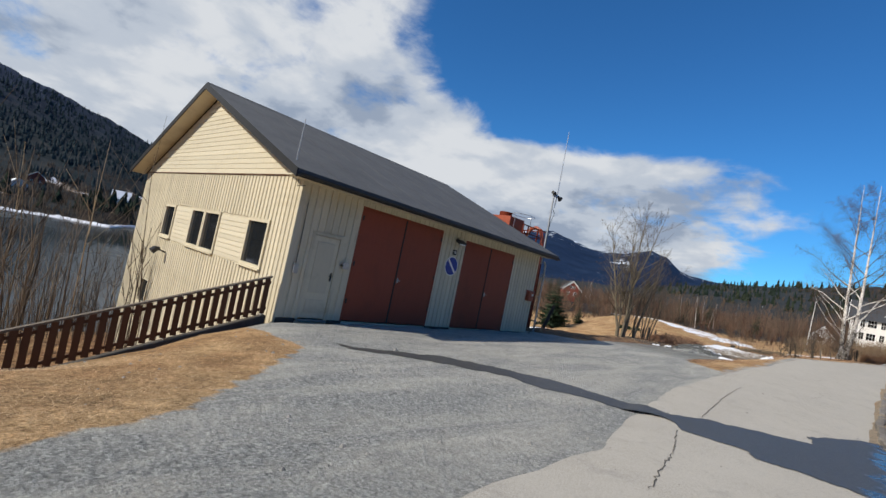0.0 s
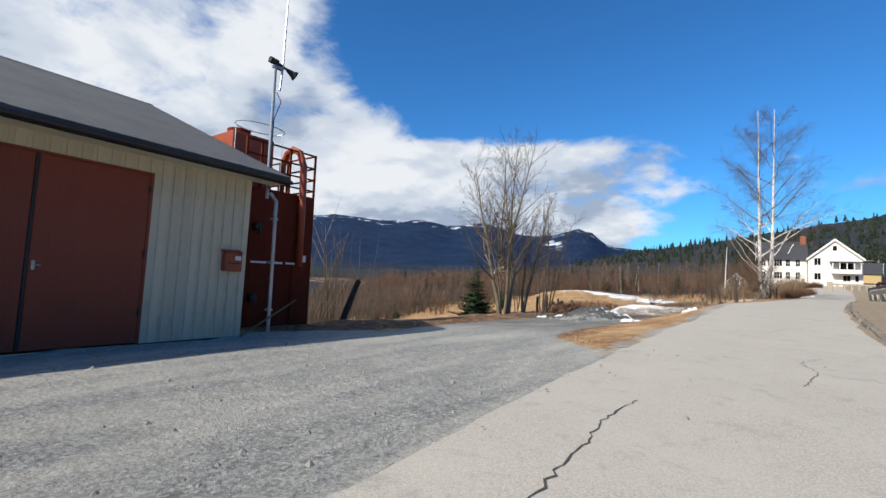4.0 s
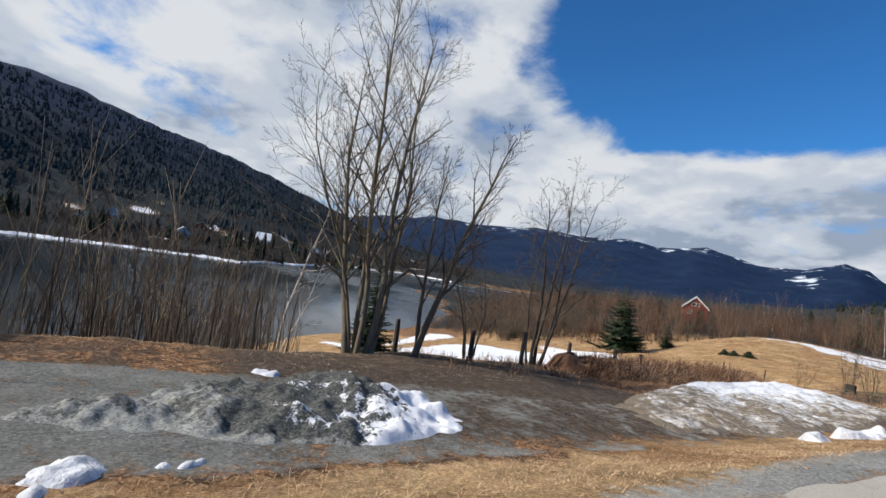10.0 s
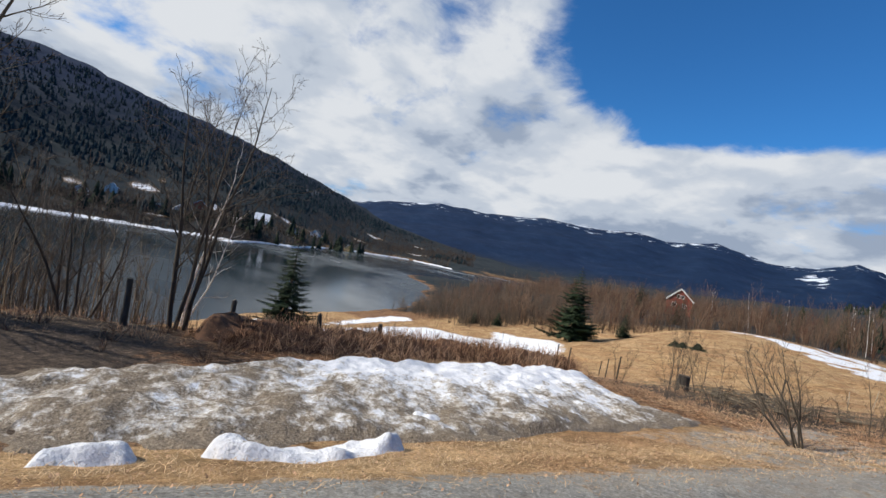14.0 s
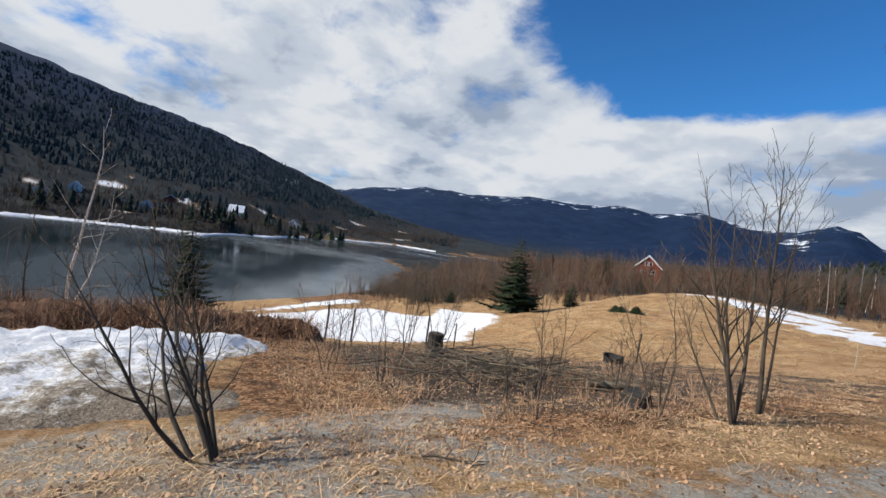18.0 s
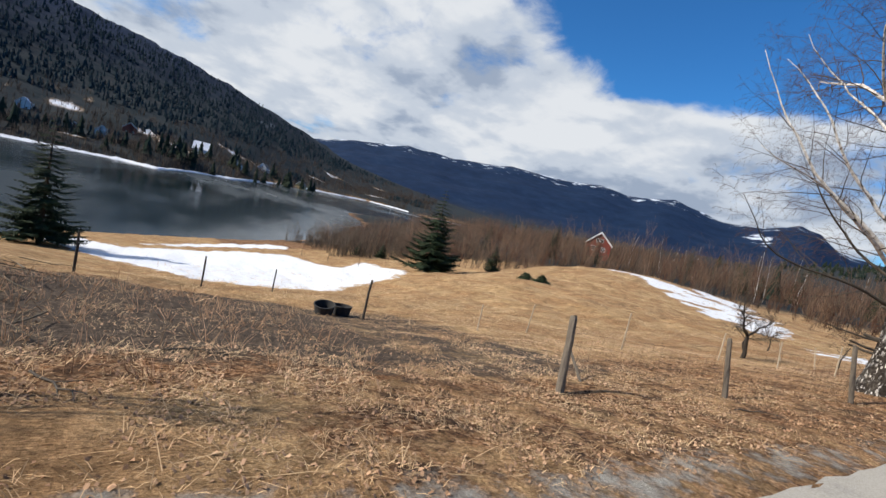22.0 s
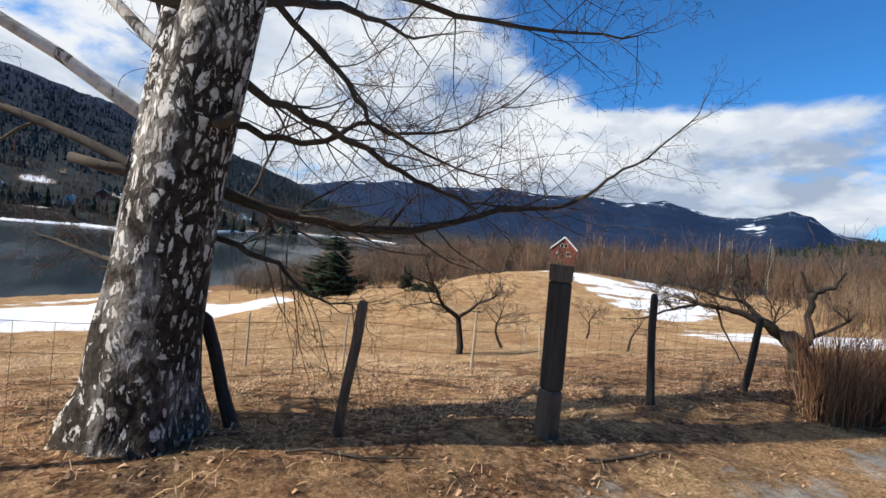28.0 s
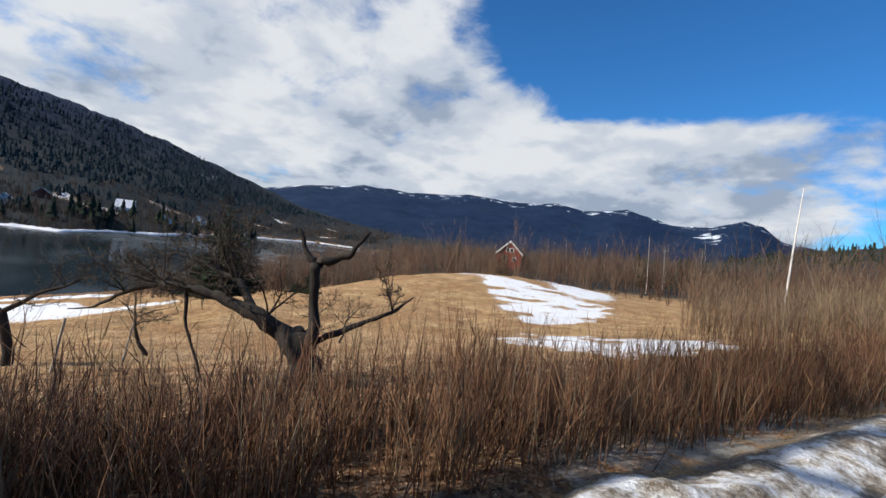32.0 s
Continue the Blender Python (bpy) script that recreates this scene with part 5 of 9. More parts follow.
    tagged(m, "galvanised mast with a black siren horn and whip aerial", "mast")
    part("pole", pipe([(0, 0, 0), (0, 0, 2.9)], 0.034, 10), M["galv"], m)
    part("whip", pipe([(0.05, 0.10, 2.35), (0.06, 0.14, 2.9), (0.02, 0.2, 5.6)], [0.026, 0.022, 0.012], 8), M["galv"], m)
    bm = pipe([(0, 0.02, 2.93), (0.0, 0.24, 2.9), (0.02, 0.40, 2.84), (0.03, 0.47, 2.81)], [0.05, 0.03, 0.07, 0.115], 12)
    part("horn", bm, M["dark"], m, "black horn")
    part("driver", pipe([(0, -0.14, 2.96), (0, 0.04, 2.94)], [0.07, 0.075], 10), M["dark"], m)
    part("bracket", boxes((-0.05, -0.06, 2.82, 0.05, 0.16, 2.87)), M["galv"], m)
    part("cable", pipe([(0.03, 0.05, 2.3), (0.1, 0.12, 2.1), (0.04, 0.02, 1.7), (0.04, 0, 0.2)], 0.010, 5), M["dark"], m)
    t.matrix_world = pose(-8.3, 10.03, -0.5) @ Matrix.Scale(1.065, 4)


def build_railing():
    """The brown picket rail on its low wall, falling beside the south gable."""
    A, B = Vector((-6.95, -7.6, -1.95)), Vector((-6.45, -2.28, -0.08))
    r = empty("picket_railing", pose(*B))
    tagged(r, "dark brown picket railing on a low concrete wall", "railing")
    inv = r.matrix_world.inverted()
    d = (B - A)
    n = 34
    hz = 0.84
    flat = Vector((d.x, d.y, 0)).normalized()
    side = Vector((flat.y, -flat.x, 0))
    def beam(name, off, z0, z1, mat, w):
        bm = bmesh.new()
        vs = []
        for p in (A, B):
            for s in (-w, w):
                for z in (z0, z1):
                    vs.append(bm.verts.new(p + side * (off + s) + Vector((0, 0, z))))
        for f in ((0, 1, 3, 2), (4, 6, 7, 5), (0, 4, 5, 1), (2, 3, 7, 6), (1, 5, 7, 3), (0, 2, 6, 4)):
            bm.faces.new([vs[i] for i in f])
        bmesh.ops.recalc_face_normals(bm, faces=bm.faces[:])
        ob = part(name, bm, mat, r)
        ob.matrix_parent_inverse = inv
    beam("low_wall", -0.02, -0.9, 0.02, M["concrete_dark"], 0.11)
    beam("bottom_rail", 0.0, 0.14, 0.20, M["brown_wood"], 0.018)
    beam("top_rail", 0.0, hz - 0.14, hz - 0.08, M["brown_wood"], 0.018)
    beam("cap_rail", 0.0, hz, hz + 0.035, M["post_wood"], 0.055)
    me = bpy.data.meshes.new("picket")
    bm = boxes((-0.052, -0.012, 0.08, 0.052, 0.012, hz), bevel=0.004)
    bm.to_mesh(me)
    bm.free()
    me.materials.append(M["brown_wood"])
    turn = math.degrees(math.atan2(flat.y, flat.x))
    for i in range(n):
        p = A.lerp(B, (i + 0.5) / n) + side * 0.032
        shared("picket", me, r, inv @ pose(p.x, p.y, p.z, 0, 0, turn))
    me = bpy.data.meshes.new("post")
    bm = boxes((-0.022, -0.022, -0.3, 0.022, 0.022, hz), bevel=0.003)
    bm.to_mesh(me)
    bm.free()
    me.materials.append(M["galv"])
    for f in (0.02, 0.34, 0.67, 0.99):
        p = A.lerp(B, f) - side * 0.045
        shared("post", me, r, inv @ pose(p.x, p.y, p.z, 0, 0, turn), "grey steel post")


garage_place = build_garage()
build_tower()
build_railing()

# ---------------------------------------------------------------- plants
class Wood:
    """Collects round twigs as plain vertex and face lists."""

    def __init__(self):
        self.v, self.f, self.age = [], [], []

    def limb(self, pts, radii, sides, age=0.0):
        base = len(self.v)
        n = len(pts)
        d0 = pts[1] - pts[0]
        s = Vector((d0.y, -d0.x, 0.01)) if abs(d0.z) < 0.9 * d0.length else Vector((1, 0, 0))
        for i in range(n):
            d = pts[min(i + 1, n - 1)] - pts[max(i - 1, 0)]
            if d.length < 1e-6:
                d = Vector((0, 0, 1))
            d.normalize()
            s = s - d * s.dot(d)
            s.normalize()
            u = d.cross(s)
            last = i == n - 1 and radii[i] < 0.004
            for k in range(sides):
                a = 6.28319 * k / sides
                self.v.append(pts[i] + (s * math.cos(a) + u * math.sin(a)) * radii[i])
                self.age.append(age * max(0.0, 1.0 - i / n))
        for i in range(n - 1):
            for k in range(sides):
                a, b = base + i * sides + k, base + i * sides + (k + 1) % sides
                self.f.append((a, b, b + sides, a + sides))
        self.f.append(tuple(base + (n - 1) * sides + k for k in range(sides)))

    def object(self, name, material, parent=None, label="", kind=""):
        me = bpy.data.meshes.new(name)
        me.from_pydata([tuple(p) for p in self.v], [], self.f)
        me.polygons.foreach_set("use_smooth", [True] * len(me.polygons))
        a = me.attributes.new("age", "FLOAT", "POINT")
        a.data.foreach_set("value", self.age)
        me.materials.append(material)
        ob = new(name, me)
        if parent is not None:
            ob.parent = parent
            ob.matrix_parent_inverse = parent.matrix_world.inverted()
        if label:
            ob["label"] = label
        if kind:
            ob["kind"] = kind
        return ob


def grow(levels, p, d, length, r, depth, rng, cfg):
    """A branch with its twigs. levels: one Wood for each depth."""
    steps = cfg["steps"][min(depth, len(cfg["steps"]) - 1)]
    sides = cfg["sides"][min(depth, len(cfg["sides"]) - 1)]
    bend, lift = cfg["bend"][min(depth, len(cfg["bend"]) - 1)], cfg["lift"][min(depth, len(cfg["lift"]) - 1)]
    pts, rad = [p.copy()], [r]
    tip = cfg.get("tip", 0.12)
    for i in range(steps):
        d = d + Vector((rng.gauss(0, bend), rng.gauss(0, bend), rng.gauss(0, bend) + lift))
        d.normalize()
        p = p + d * (length / steps)
        pts.append(p.copy())
        f = (i + 1) / steps
        rad.append(max(r * (1 - f * (1 - tip)), cfg.get("least", 0.0025)))
    wood = levels[min(depth, len(levels) - 1)]
    if isinstance(wood, list):
        wood.append(Wood())
        wood = wood[-1]
    wood.limb(pts, rad, sides, cfg.get("age", 0.0) if depth == 0 else 0.0)
    if depth + 1 >= cfg["depth"]:
        return
    n = cfg["twigs"][depth]
    n = int(n * rng.uniform(0.8, 1.2))
    lo = cfg["start"][min(depth, len(cfg["start"]) - 1)]
    turn = rng.uniform(0, 6.28)
    for k in range(n):
        f = lo + (0.98 - lo) * (k + rng.random()) / n
        i = min(int(f * steps), steps - 1)
        q = pts[i].lerp(pts[i + 1], f * steps - i)
        ax = (pts[i + 1] - pts[i]).normalized()
        turn += 2.4 + rng.gauss(0, 0.4)
        o = ax.orthogonal().normalized()
        o.rotate(Matrix.Rotation(turn, 3, ax))
        ang = radians(cfg["angle"][min(depth, len(cfg["angle"]) - 1)] * rng.uniform(0.7, 1.25))
        nd = ax * math.cos(ang) + o * math.sin(ang)
        nl = length * cfg["ratio"][min(depth, len(cfg["ratio"]) - 1)] * (1.0 - 0.55 * f) * rng.uniform(0.6, 1.25)
        nr = max(rad[i] * cfg["thin"] * rng.uniform(0.7, 1.0), cfg.get("least", 0.0025))
        grow(levels, q, nd, nl, nr, depth + 1, rng, cfg)


WILLOW = dict(depth=4, steps=(9, 6, 4, 3), sides=(8, 5, 4, 3), bend=(0.05, 0.09, 0.12, 0.15), lift=(0.035, 0.07, 0.06, 0.03), twigs=(15, 8, 4), start=(0.25, 0.2, 0.2), angle=(34, 36, 38), ratio=(0.42, 0.45, 0.5), thin=0.55, least=0.0035)
ALDER = dict(depth=4, steps=(8, 5, 4, 3), sides=(7, 5, 4, 3), bend=(0.09, 0.13, 0.15, 0.2), lift=(0.02, 0.03, 0.02, 0.0), twigs=(13, 7, 4), start=(0.25, 0.2, 0.2), angle=(48, 45, 45), ratio=(0.45, 0.5, 0.5), thin=0.5, least=0.0035)
SAPLING = dict(depth=3, steps=(8, 4, 3), sides=(6, 4, 3), bend=(0.05, 0.1, 0.15), lift=(0.03, 0.07, 0.04), twigs=(12, 4), start=(0.3, 0.25), angle=(33, 36), ratio=(0.30, 0.5), thin=0.5, least=0.003)
BIRCH_LIMB = dict(depth=4, steps=(14, 8, 6, 4), sides=(9, 6, 4, 3), bend=(0.105, 0.10, 0.12, 0.12), lift=(0.01, -0.01, -0.08, -0.22), twigs=(13, 9, 6), start=(0.22, 0.15, 0.1), angle=(40, 46, 50), ratio=(0.42, 0.42, 0.55), thin=0.42, least=0.0014)
APPLE = dict(depth=4, steps=(7, 6, 4, 3), sides=(8, 6, 4, 3), bend=(0.2, 0.22, 0.25, 0.25), lift=(0.02, 0.05, 0.08, 0.1), twigs=(8, 8, 5), start=(0.4, 0.2, 0.15), angle=(62, 58, 55), ratio=(0.75, 0.45, 0.45), thin=0.6, least=0.003)


def tree(name, label, stems, cfg, bark, twig, seed, category="tree", group="", split=True):
    """A bare tree: one trunk part for each stem, limbs and crown. stems: (foot, direction, length, radius)."""
    rng = random.Random(seed)
    x, y, z = stems[0][0]
    t = empty(name, pose(x, y, z))
    tagged(t, label, category, group)
    bpy.context.view_layer.update()
    crown = Wood()
    limbs = [] if split else crown
    for foot, d, length, r in stems:
        trunk = Wood()
        grow([trunk, limbs, crown], Vector(foot) - Vector((0, 0, 0.15)), Vector(d).normalized(), length, r, 0, rng, cfg)
        trunk.object("trunk", bark, t)
    for w in limbs if split else ():
        w.object("limb", bark, t)
    if crown.v:
        crown.object("crown", twig, t, "bare fine twigs", "stuff")
    return t


def ground_at(x, y):
    return float(height(x, y))


def fan_stems(x, y, n, spread, lean, length, r, rng, top=(0, 0)):
    out = []
    for k in range(n):
        a = 6.28 * k / n + rng.uniform(-0.4, 0.4)
        fx, fy = x + math.cos(a) * spread * rng.uniform(0.3, 1), y + math.sin(a) * spread * rng.uniform(0.3, 1)
        l = lean * rng.uniform(0.4, 1.2)
        out.append(((fx, fy, ground_at(fx, fy)), (math.cos(a) * l + top[0], math.sin(a) * l + top[1], 1), length * rng.uniform(0.78, 1.05), r * rng.uniform(0.75, 1.15)))
    return out


def spruce(name, label, x, y, h, width, seed, group=""):
    """A spruce: trunk and drooping boughs of many short needle sprays."""
    rng = random.Random(seed)
    z = ground_at(x, y)
    t = empty(name, pose(x, y, z))
    tagged(t, label, "tree", group)
    bpy.context.view_layer.update()
    tr = Wood()
    tr.limb([Vector((x, y, z - 0.2)), Vector((x, y, z + h * 0.5)), Vector((x, y, z + h))], [h * 0.018, h * 0.011, 0.01], 7)
    tr.object("trunk", M["bark"], t)
    verts, faces = [], []
    wood = Wood()
    layers = int(16 + h * 0.9)
    for i in range(layers):
        f = (i + 0.5) / layers
        zz = z + h * (0.06 + 0.93 * f)
        reach = width * 0.5 * (1 - f) ** 0.85 * rng.uniform(0.8, 1.1) + 0.08
        for k in range(int(7 + 6 * (1 - f))):
            a = rng.uniform(0, 6.28)
            L = reach * rng.uniform(0.6, 1.12)
            if rng.random() < 0.07:
                continue
            d = Vector((math.cos(a), math.sin(a), 0))
            s = Vector((-d.y, d.x, 0))
            p0 = Vector((x, y, zz))
            droop = L * rng.uniform(0.12, 0.34)
            pts = [p0 + d * (L * q) + Vector((0, 0, -droop * math.sin(q * 2.2) * 0.9 + 0.10 * L * q * q)) for q in (0, 0.5, 1)]
            wood.limb(pts, [0.012 + L * 0.008, 0.01, 0.006], 3)
            m = max(4, int(L / max(0.10, h * 0.012)))
            for j in range(m):
                q = 0.12 + 0.88 * (j + rng.random()) / m
                c = pts[0].lerp(pts[1], q * 2) if q < 0.5 else pts[1].lerp(pts[2], q * 2 - 1)
                w = (0.10 + 0.22 * L * (1 - q * 0.75)) * rng.uniform(0.7, 1.2)
                for side in (-1, 1):
                    b = len(verts)
                    tip = c + s * side * w + d * w * 0.55 + Vector((0, 0, -w * rng.uniform(0.15, 0.6)))
                    th = w * 0.20
                    verts += [c - d * th, c + d * th, tip, (c + tip) / 2 + Vector((0, 0, th))]
                    faces += [(b, b + 1, b + 3), (b + 1, b + 2, b + 3), (b + 2, b, b + 3), (b, b + 2, b + 1)]
    wood.object("bough", M["bark"], t, "", "stuff")
    me = bpy.data.meshes.new("needles")
    me.from_pydata([tuple(v) for v in verts], [], faces)
    me.materials.append(M["needles"])
    ob = new("needles", me)
    ob.parent = t
    ob.matrix_parent_inverse = t.matrix_world.inverted()
    return t


def pine(name, label, x, y, h, seed, group=""):
    """A pine: bare lower trunk, open crown of needle clumps."""
    rng = random.Random(seed)
    z = ground_at(x, y)
    t = empty(name, pose(x, y, z))
    tagged(t, label, "tree", group)
    bpy.context.view_layer.update()
    tr = Wood()
    lean = Vector((rng.gauss(0, 0.02), rng.gauss(0, 0.02), 1))
    foot = Vector((x, y, z - 0.3))
    tr.limb([foot + lean * (h * q) for q in (0, 0.35, 0.7, 0.98)], [h * 0.017, h * 0.014, h * 0.009, 0.02], 7)
    verts, faces = [], []
    n = int(44 + h)
    for i in range(n):
        f = 0.26 + 0.69 * (i + rng.random()) / n
        p = foot + lean * (h * f)
        a = rng.uniform(0, 6.28)
        L = h * 0.19 * (1.25 - f) ** 0.6 * rng.uniform(0.5, 1.15)
        d = Vector((math.cos(a), math.sin(a), rng.uniform(0.05, 0.5)))
        q = p + d * L
        tr.limb([p, p.lerp(q, 0.6) + Vector((0, 0, 0.05 * L)), q], [0.012 * h * (1.1 - f) * 0.5 + 0.012, 0.02, 0.01], 3)
        for c in range(rng.randint(4, 6)):
            o = p.lerp(q, rng.uniform(0.45, 1.1)) + Vector((rng.gauss(0, 0.16 * L), rng.gauss(0, 0.16 * L), rng.gauss(0.03 * L, 0.10 * L)))
            R = 0.24 * L * rng.uniform(0.6, 1.1) + 0.12
            for k in range(10):
                u = Vector((rng.gauss(0, 1), rng.gauss(0, 1), rng.gauss(0.25, 0.75))).normalized()
                w = u.orthogonal().normalized()
                w.rotate(Matrix.Rotation(rng.uniform(0, 6.28), 3, u))
                b = len(verts)
                o2 = o + u * R * 0.15
                tip = o + u * R * rng.uniform(0.75, 1.25)
                th = R * 0.17
                verts += [o2 - w * th, o2 + w * th, tip, (o2 + tip) / 2 + u.cross(w) * th]
                faces += [(b, b + 1, b + 3), (b + 1, b + 2, b + 3), (b + 2, b, b + 3), (b, b + 2, b + 1)]
    tr.object("trunk", M["bark_pale"], t)
    me = bpy.data.meshes.new("crown")
    me.from_pydata([tuple(v) for v in verts], [], faces)
    me.materials.append(M["pine_needles"])
    ob = new("crown", me)
    ob.parent = t
    ob.matrix_parent_inverse = t.matrix_world.inverted()
    return t


def spikes(spots, material, name, label, category, rng, twigs, lean, sides=3, thick=0.012, forks=2):
    """One object of many upright bare stems. spots: (x, y, z, height)."""
    w = Wood()
    for x, y, z, h in spots:
        for k in range(twigs):
            a, s = rng.uniform(0, 6.28), abs(rng.gauss(0, lean))
            d = Vector((math.cos(a) * s, math.sin(a) * s, 1)).normalized()
            p = Vector((x + rng.gauss(0, 0.09 * h), y + rng.gauss(0, 0.09 * h), z - 0.1))
            L = h * rng.uniform(0.55, 1.08)
            q1 = p + d * (L * 0.5)
            d2 = (d + Vector((rng.gauss(0, 0.12), rng.gauss(0, 0.12), 0.08))).normalized()
            q2 = q1 + d2 * (L * 0.5)
            r = thick * (0.6 + 0.5 * rng.random())
            w.limb([p, q1, q2], [r, r * 0.7, r * 0.25], sides)
            for j in range(forks):
                f = rng.uniform(0.3, 0.9)
                o = p.lerp(q2, f)
                e = (d + Vector((rng.gauss(0, 0.45), rng.gauss(0, 0.45), 0.25))).normalized()
                w.limb([o, o + e * (L * 0.33 * rng.uniform(0.5, 1.2))], [r * 0.55, r * 0.2], 3)
    ob = w.object(name, material, None)
    tagged(ob, label, category, kind="stuff")
    return ob


def bushes(spots, material, name, label, category, rng, stems, lean, thick, forks):
    """One object of many fan-shaped leafless bushes. spots: (x, y, z, height)."""
    w = Wood()
    for x, y, z, h in spots:
        for k in range(stems):
            a, sp = rng.uniform(0, 6.28), abs(rng.gauss(0, lean))
            d = Vector((math.cos(a) * sp, math.sin(a) * sp, 1)).normalized()
            p = Vector((x + rng.gauss(0, 0.05 * h), y + rng.gauss(0, 0.05 * h), z - 0.1))
            L = h * rng.uniform(0.55, 1.0)
            q = p + d * (L * 0.55)
            e = (d + Vector((rng.gauss(0, 0.16), rng.gauss(0, 0.16), 0.10))).normalized()
            tip = q + e * (L * 0.45)
            r = thick * rng.uniform(0.6, 1.1)
            w.limb([p, q, tip], [r, r * 0.65, r * 0.3], 3)
            for j in range(forks):
                f = rng.uniform(0.25, 0.95)
                o = p.lerp(q, f / 0.55) if f < 0.55 else q.lerp(tip, (f - 0.55) / 0.45)
                g = (d + Vector((rng.gauss(0, 0.5), rng.gauss(0, 0.5), 0.2))).normalized()
                w.limb([o, o + g * (L * 0.34 * (1.15 - 0.7 * f) * rng.uniform(0.6, 1.3))], [r * 0.5, r * 0.28], 3)
    ob = w.object(name, material, None)
    tagged(ob, label, category, kind="stuff")
    return ob


def build_trees():
    rng = random.Random(11)
    # the many-stemmed willow behind the heap
    st = []
    for x, y, dx, dy, L, r in ((-8.65, 22.4, 0.0, -0.05, 7.8, 0.095), (-8.5, 22.6, 0.03, 0.03, 8.2, 0.08), (-8.55, 22.85, 0.05, 0.09, 8.4, 0.10), (-8.45, 22.95, 0.07, 0.19, 7.9, 0.075), (-8.7, 22.65, -0.04, 0.01, 8.0, 0.07), (-8.6, 22.5, -0.02, -0.15, 7.0, 0.05)):
        st.append(((x, y, ground_at(x, y)), (dx, dy, 1), L, r))
    tree("willow", "bare many-stemmed willow with pale grey-brown bark", st, dict(WILLOW, twigs=(20, 8, 5), start=(0.2, 0.15, 0.15), angle=(40, 38, 38), bend=(0.06, 0.09, 0.12, 0.15), least=0.0032), M["bark_pale"], M["twig_grey"], 5)
    st = [((-8.2, 24.0, ground_at(-8.2, 24.0)), (0.02, 0.05, 1), 6.4, 0.10), ((-8.3, 24.15, ground_at(-8.3, 24.15)), (0.0, -0.05, 1), 5.2, 0.07)]
    tree("willow", "smaller bare willow with two pale stems", st, dict(WILLOW, twigs=(17, 9, 5), bend=(0.075, 0.11, 0.13, 0.16)), M["bark_mid"], M["twig_grey"], 8)
    tree("alder", "bare spreading alder with dark grey bark", fan_stems(-9.1, 28.7, 5, 0.3, 0.26, 6.1, 0.055, rng), ALDER, M["bark"], M["twig_grey"], 21)
    tree("alder", "low bare alder leaning over the bank", fan_stems(-9.8, 26.6, 4, 0.35, 0.4, 3.6, 0.04, rng), ALDER, M["bark"], M["twig_grey"], 22)
    # tall birch by the shore
    z = ground_at(-50, 28)
    tree("birch", "tall bare white birch beside the lake", [((-50, 28, z), (0.03, 0.02, 1), 19, 0.17), ((-49.6, 28.3, z), (0.12, 0.25, 1), 13, 0.11)], dict(ALDER, lift=(0.01, 0.03, 0.0, -0.03), ratio=(0.28, 0.45, 0.5), least=0.012), M["birch"], M["twig_grey"], 31)
    # thin grove between the yard and the water
    for k in range(64):
        x, y = rng.uniform(-47, -24), rng.uniform(-24, 33)
        if k % 4 == 0:
            y = rng.uniform(5, 33)
        y = min(y, 17.5 + 0.38 * (-x - 12) - 4 * rng.random())
        z = ground_at(x, y)
        h = rng.uniform(6.5, 10.5)
        tree("alder", "thin tall leafless alder in the lakeside grove", [((x, y, z), (rng.gauss(0, 0.07), rng.gauss(0, 0.07), 1), h, h * 0.0085)],
             dict(SAPLING, twigs=(13, 3), least=0.011, ratio=(0.2, 0.5), depth=3), M["bark"], M["twig_grey"], 100 + k, group="lakeside alders", split=False)
    spots = []
    for k in range(260):
        x, y = rng.uniform(-50, -13), rng.uniform(-25, 30)
        y = min(y, 17.5 + 0.38 * (-x - 12) - 4 * rng.random())
        spots.append((x, y, ground_at(x, y), rng.uniform(2.0, 6.5)))
    tall = []
    for k in range(520):
        x = rng.uniform(-40, -15)
        y = min(rng.uniform(-22, 30), 17.5 + 0.38 * (-x - 12) - 3 * rng.random())
        tall.append((x, y, ground_at(x, y), rng.uniform(4.5, 9.0)))
    spikes(tall[:360], M["twig_grey"], "lakeside_saplings", "crowded thin grey saplings between yard and lake", "saplings", rng, 1, 0.07, 4, 0.034, 6)
    spikes(tall[360:], M["twig_pale"], "lakeside_saplings", "crowded pale slender saplings between yard and lake", "saplings", rng, 1, 0.09, 4, 0.028, 6)
    spikes(spots, M["twig_grey"], "lakeside_scrub", "grey leafless scrub on the bank above the water", "shrubs", rng, 7, 0.16, 3, 0.022, 2)
    # spruces
    spruce("spruce", "young dark green spruce by the lakeside snow", -47.4, 37.6, 11.5, 7.4, 41)
    spruce("spruce", "dark green spruce behind the grassy mound", -42.5, 74.4, 10.4, 8.6, 42)
    spruce("spruce", "small round green spruce on the mound's edge", -41.2, 83.0, 3.6, 3.0, 43)
    for k, (x, y, h) in enumerate(((-77, 131, 10), (-70, 139, 7.5), (-64, 128, 6), (-41, 150, 8), (-34, 158, 9), (-90, 120, 8), (-58, 160, 8), (-20, 150, 6.5))):
        spruce("spruce", "dark green spruce among leafless bushes", x, y, h, h * 0.5, 50 + k, group="thicket spruces")
    for k, (x, y) in enumerate(((-69.8, 76.3), (-66, 79))):
        spruce("juniper_bush", "low dark evergreen bush near the shore", x, y, 2.6, 3.0, 70 + k)
    for k, (x, y) in enumerate(((-28.2, 76.8), (-27.0, 77.6), (-30.2, 78.4))):
        spruce("juniper_bush", "low brownish green juniper on the mound", x, y, 0.75, 1.8, 80 + k, group="mound junipers")


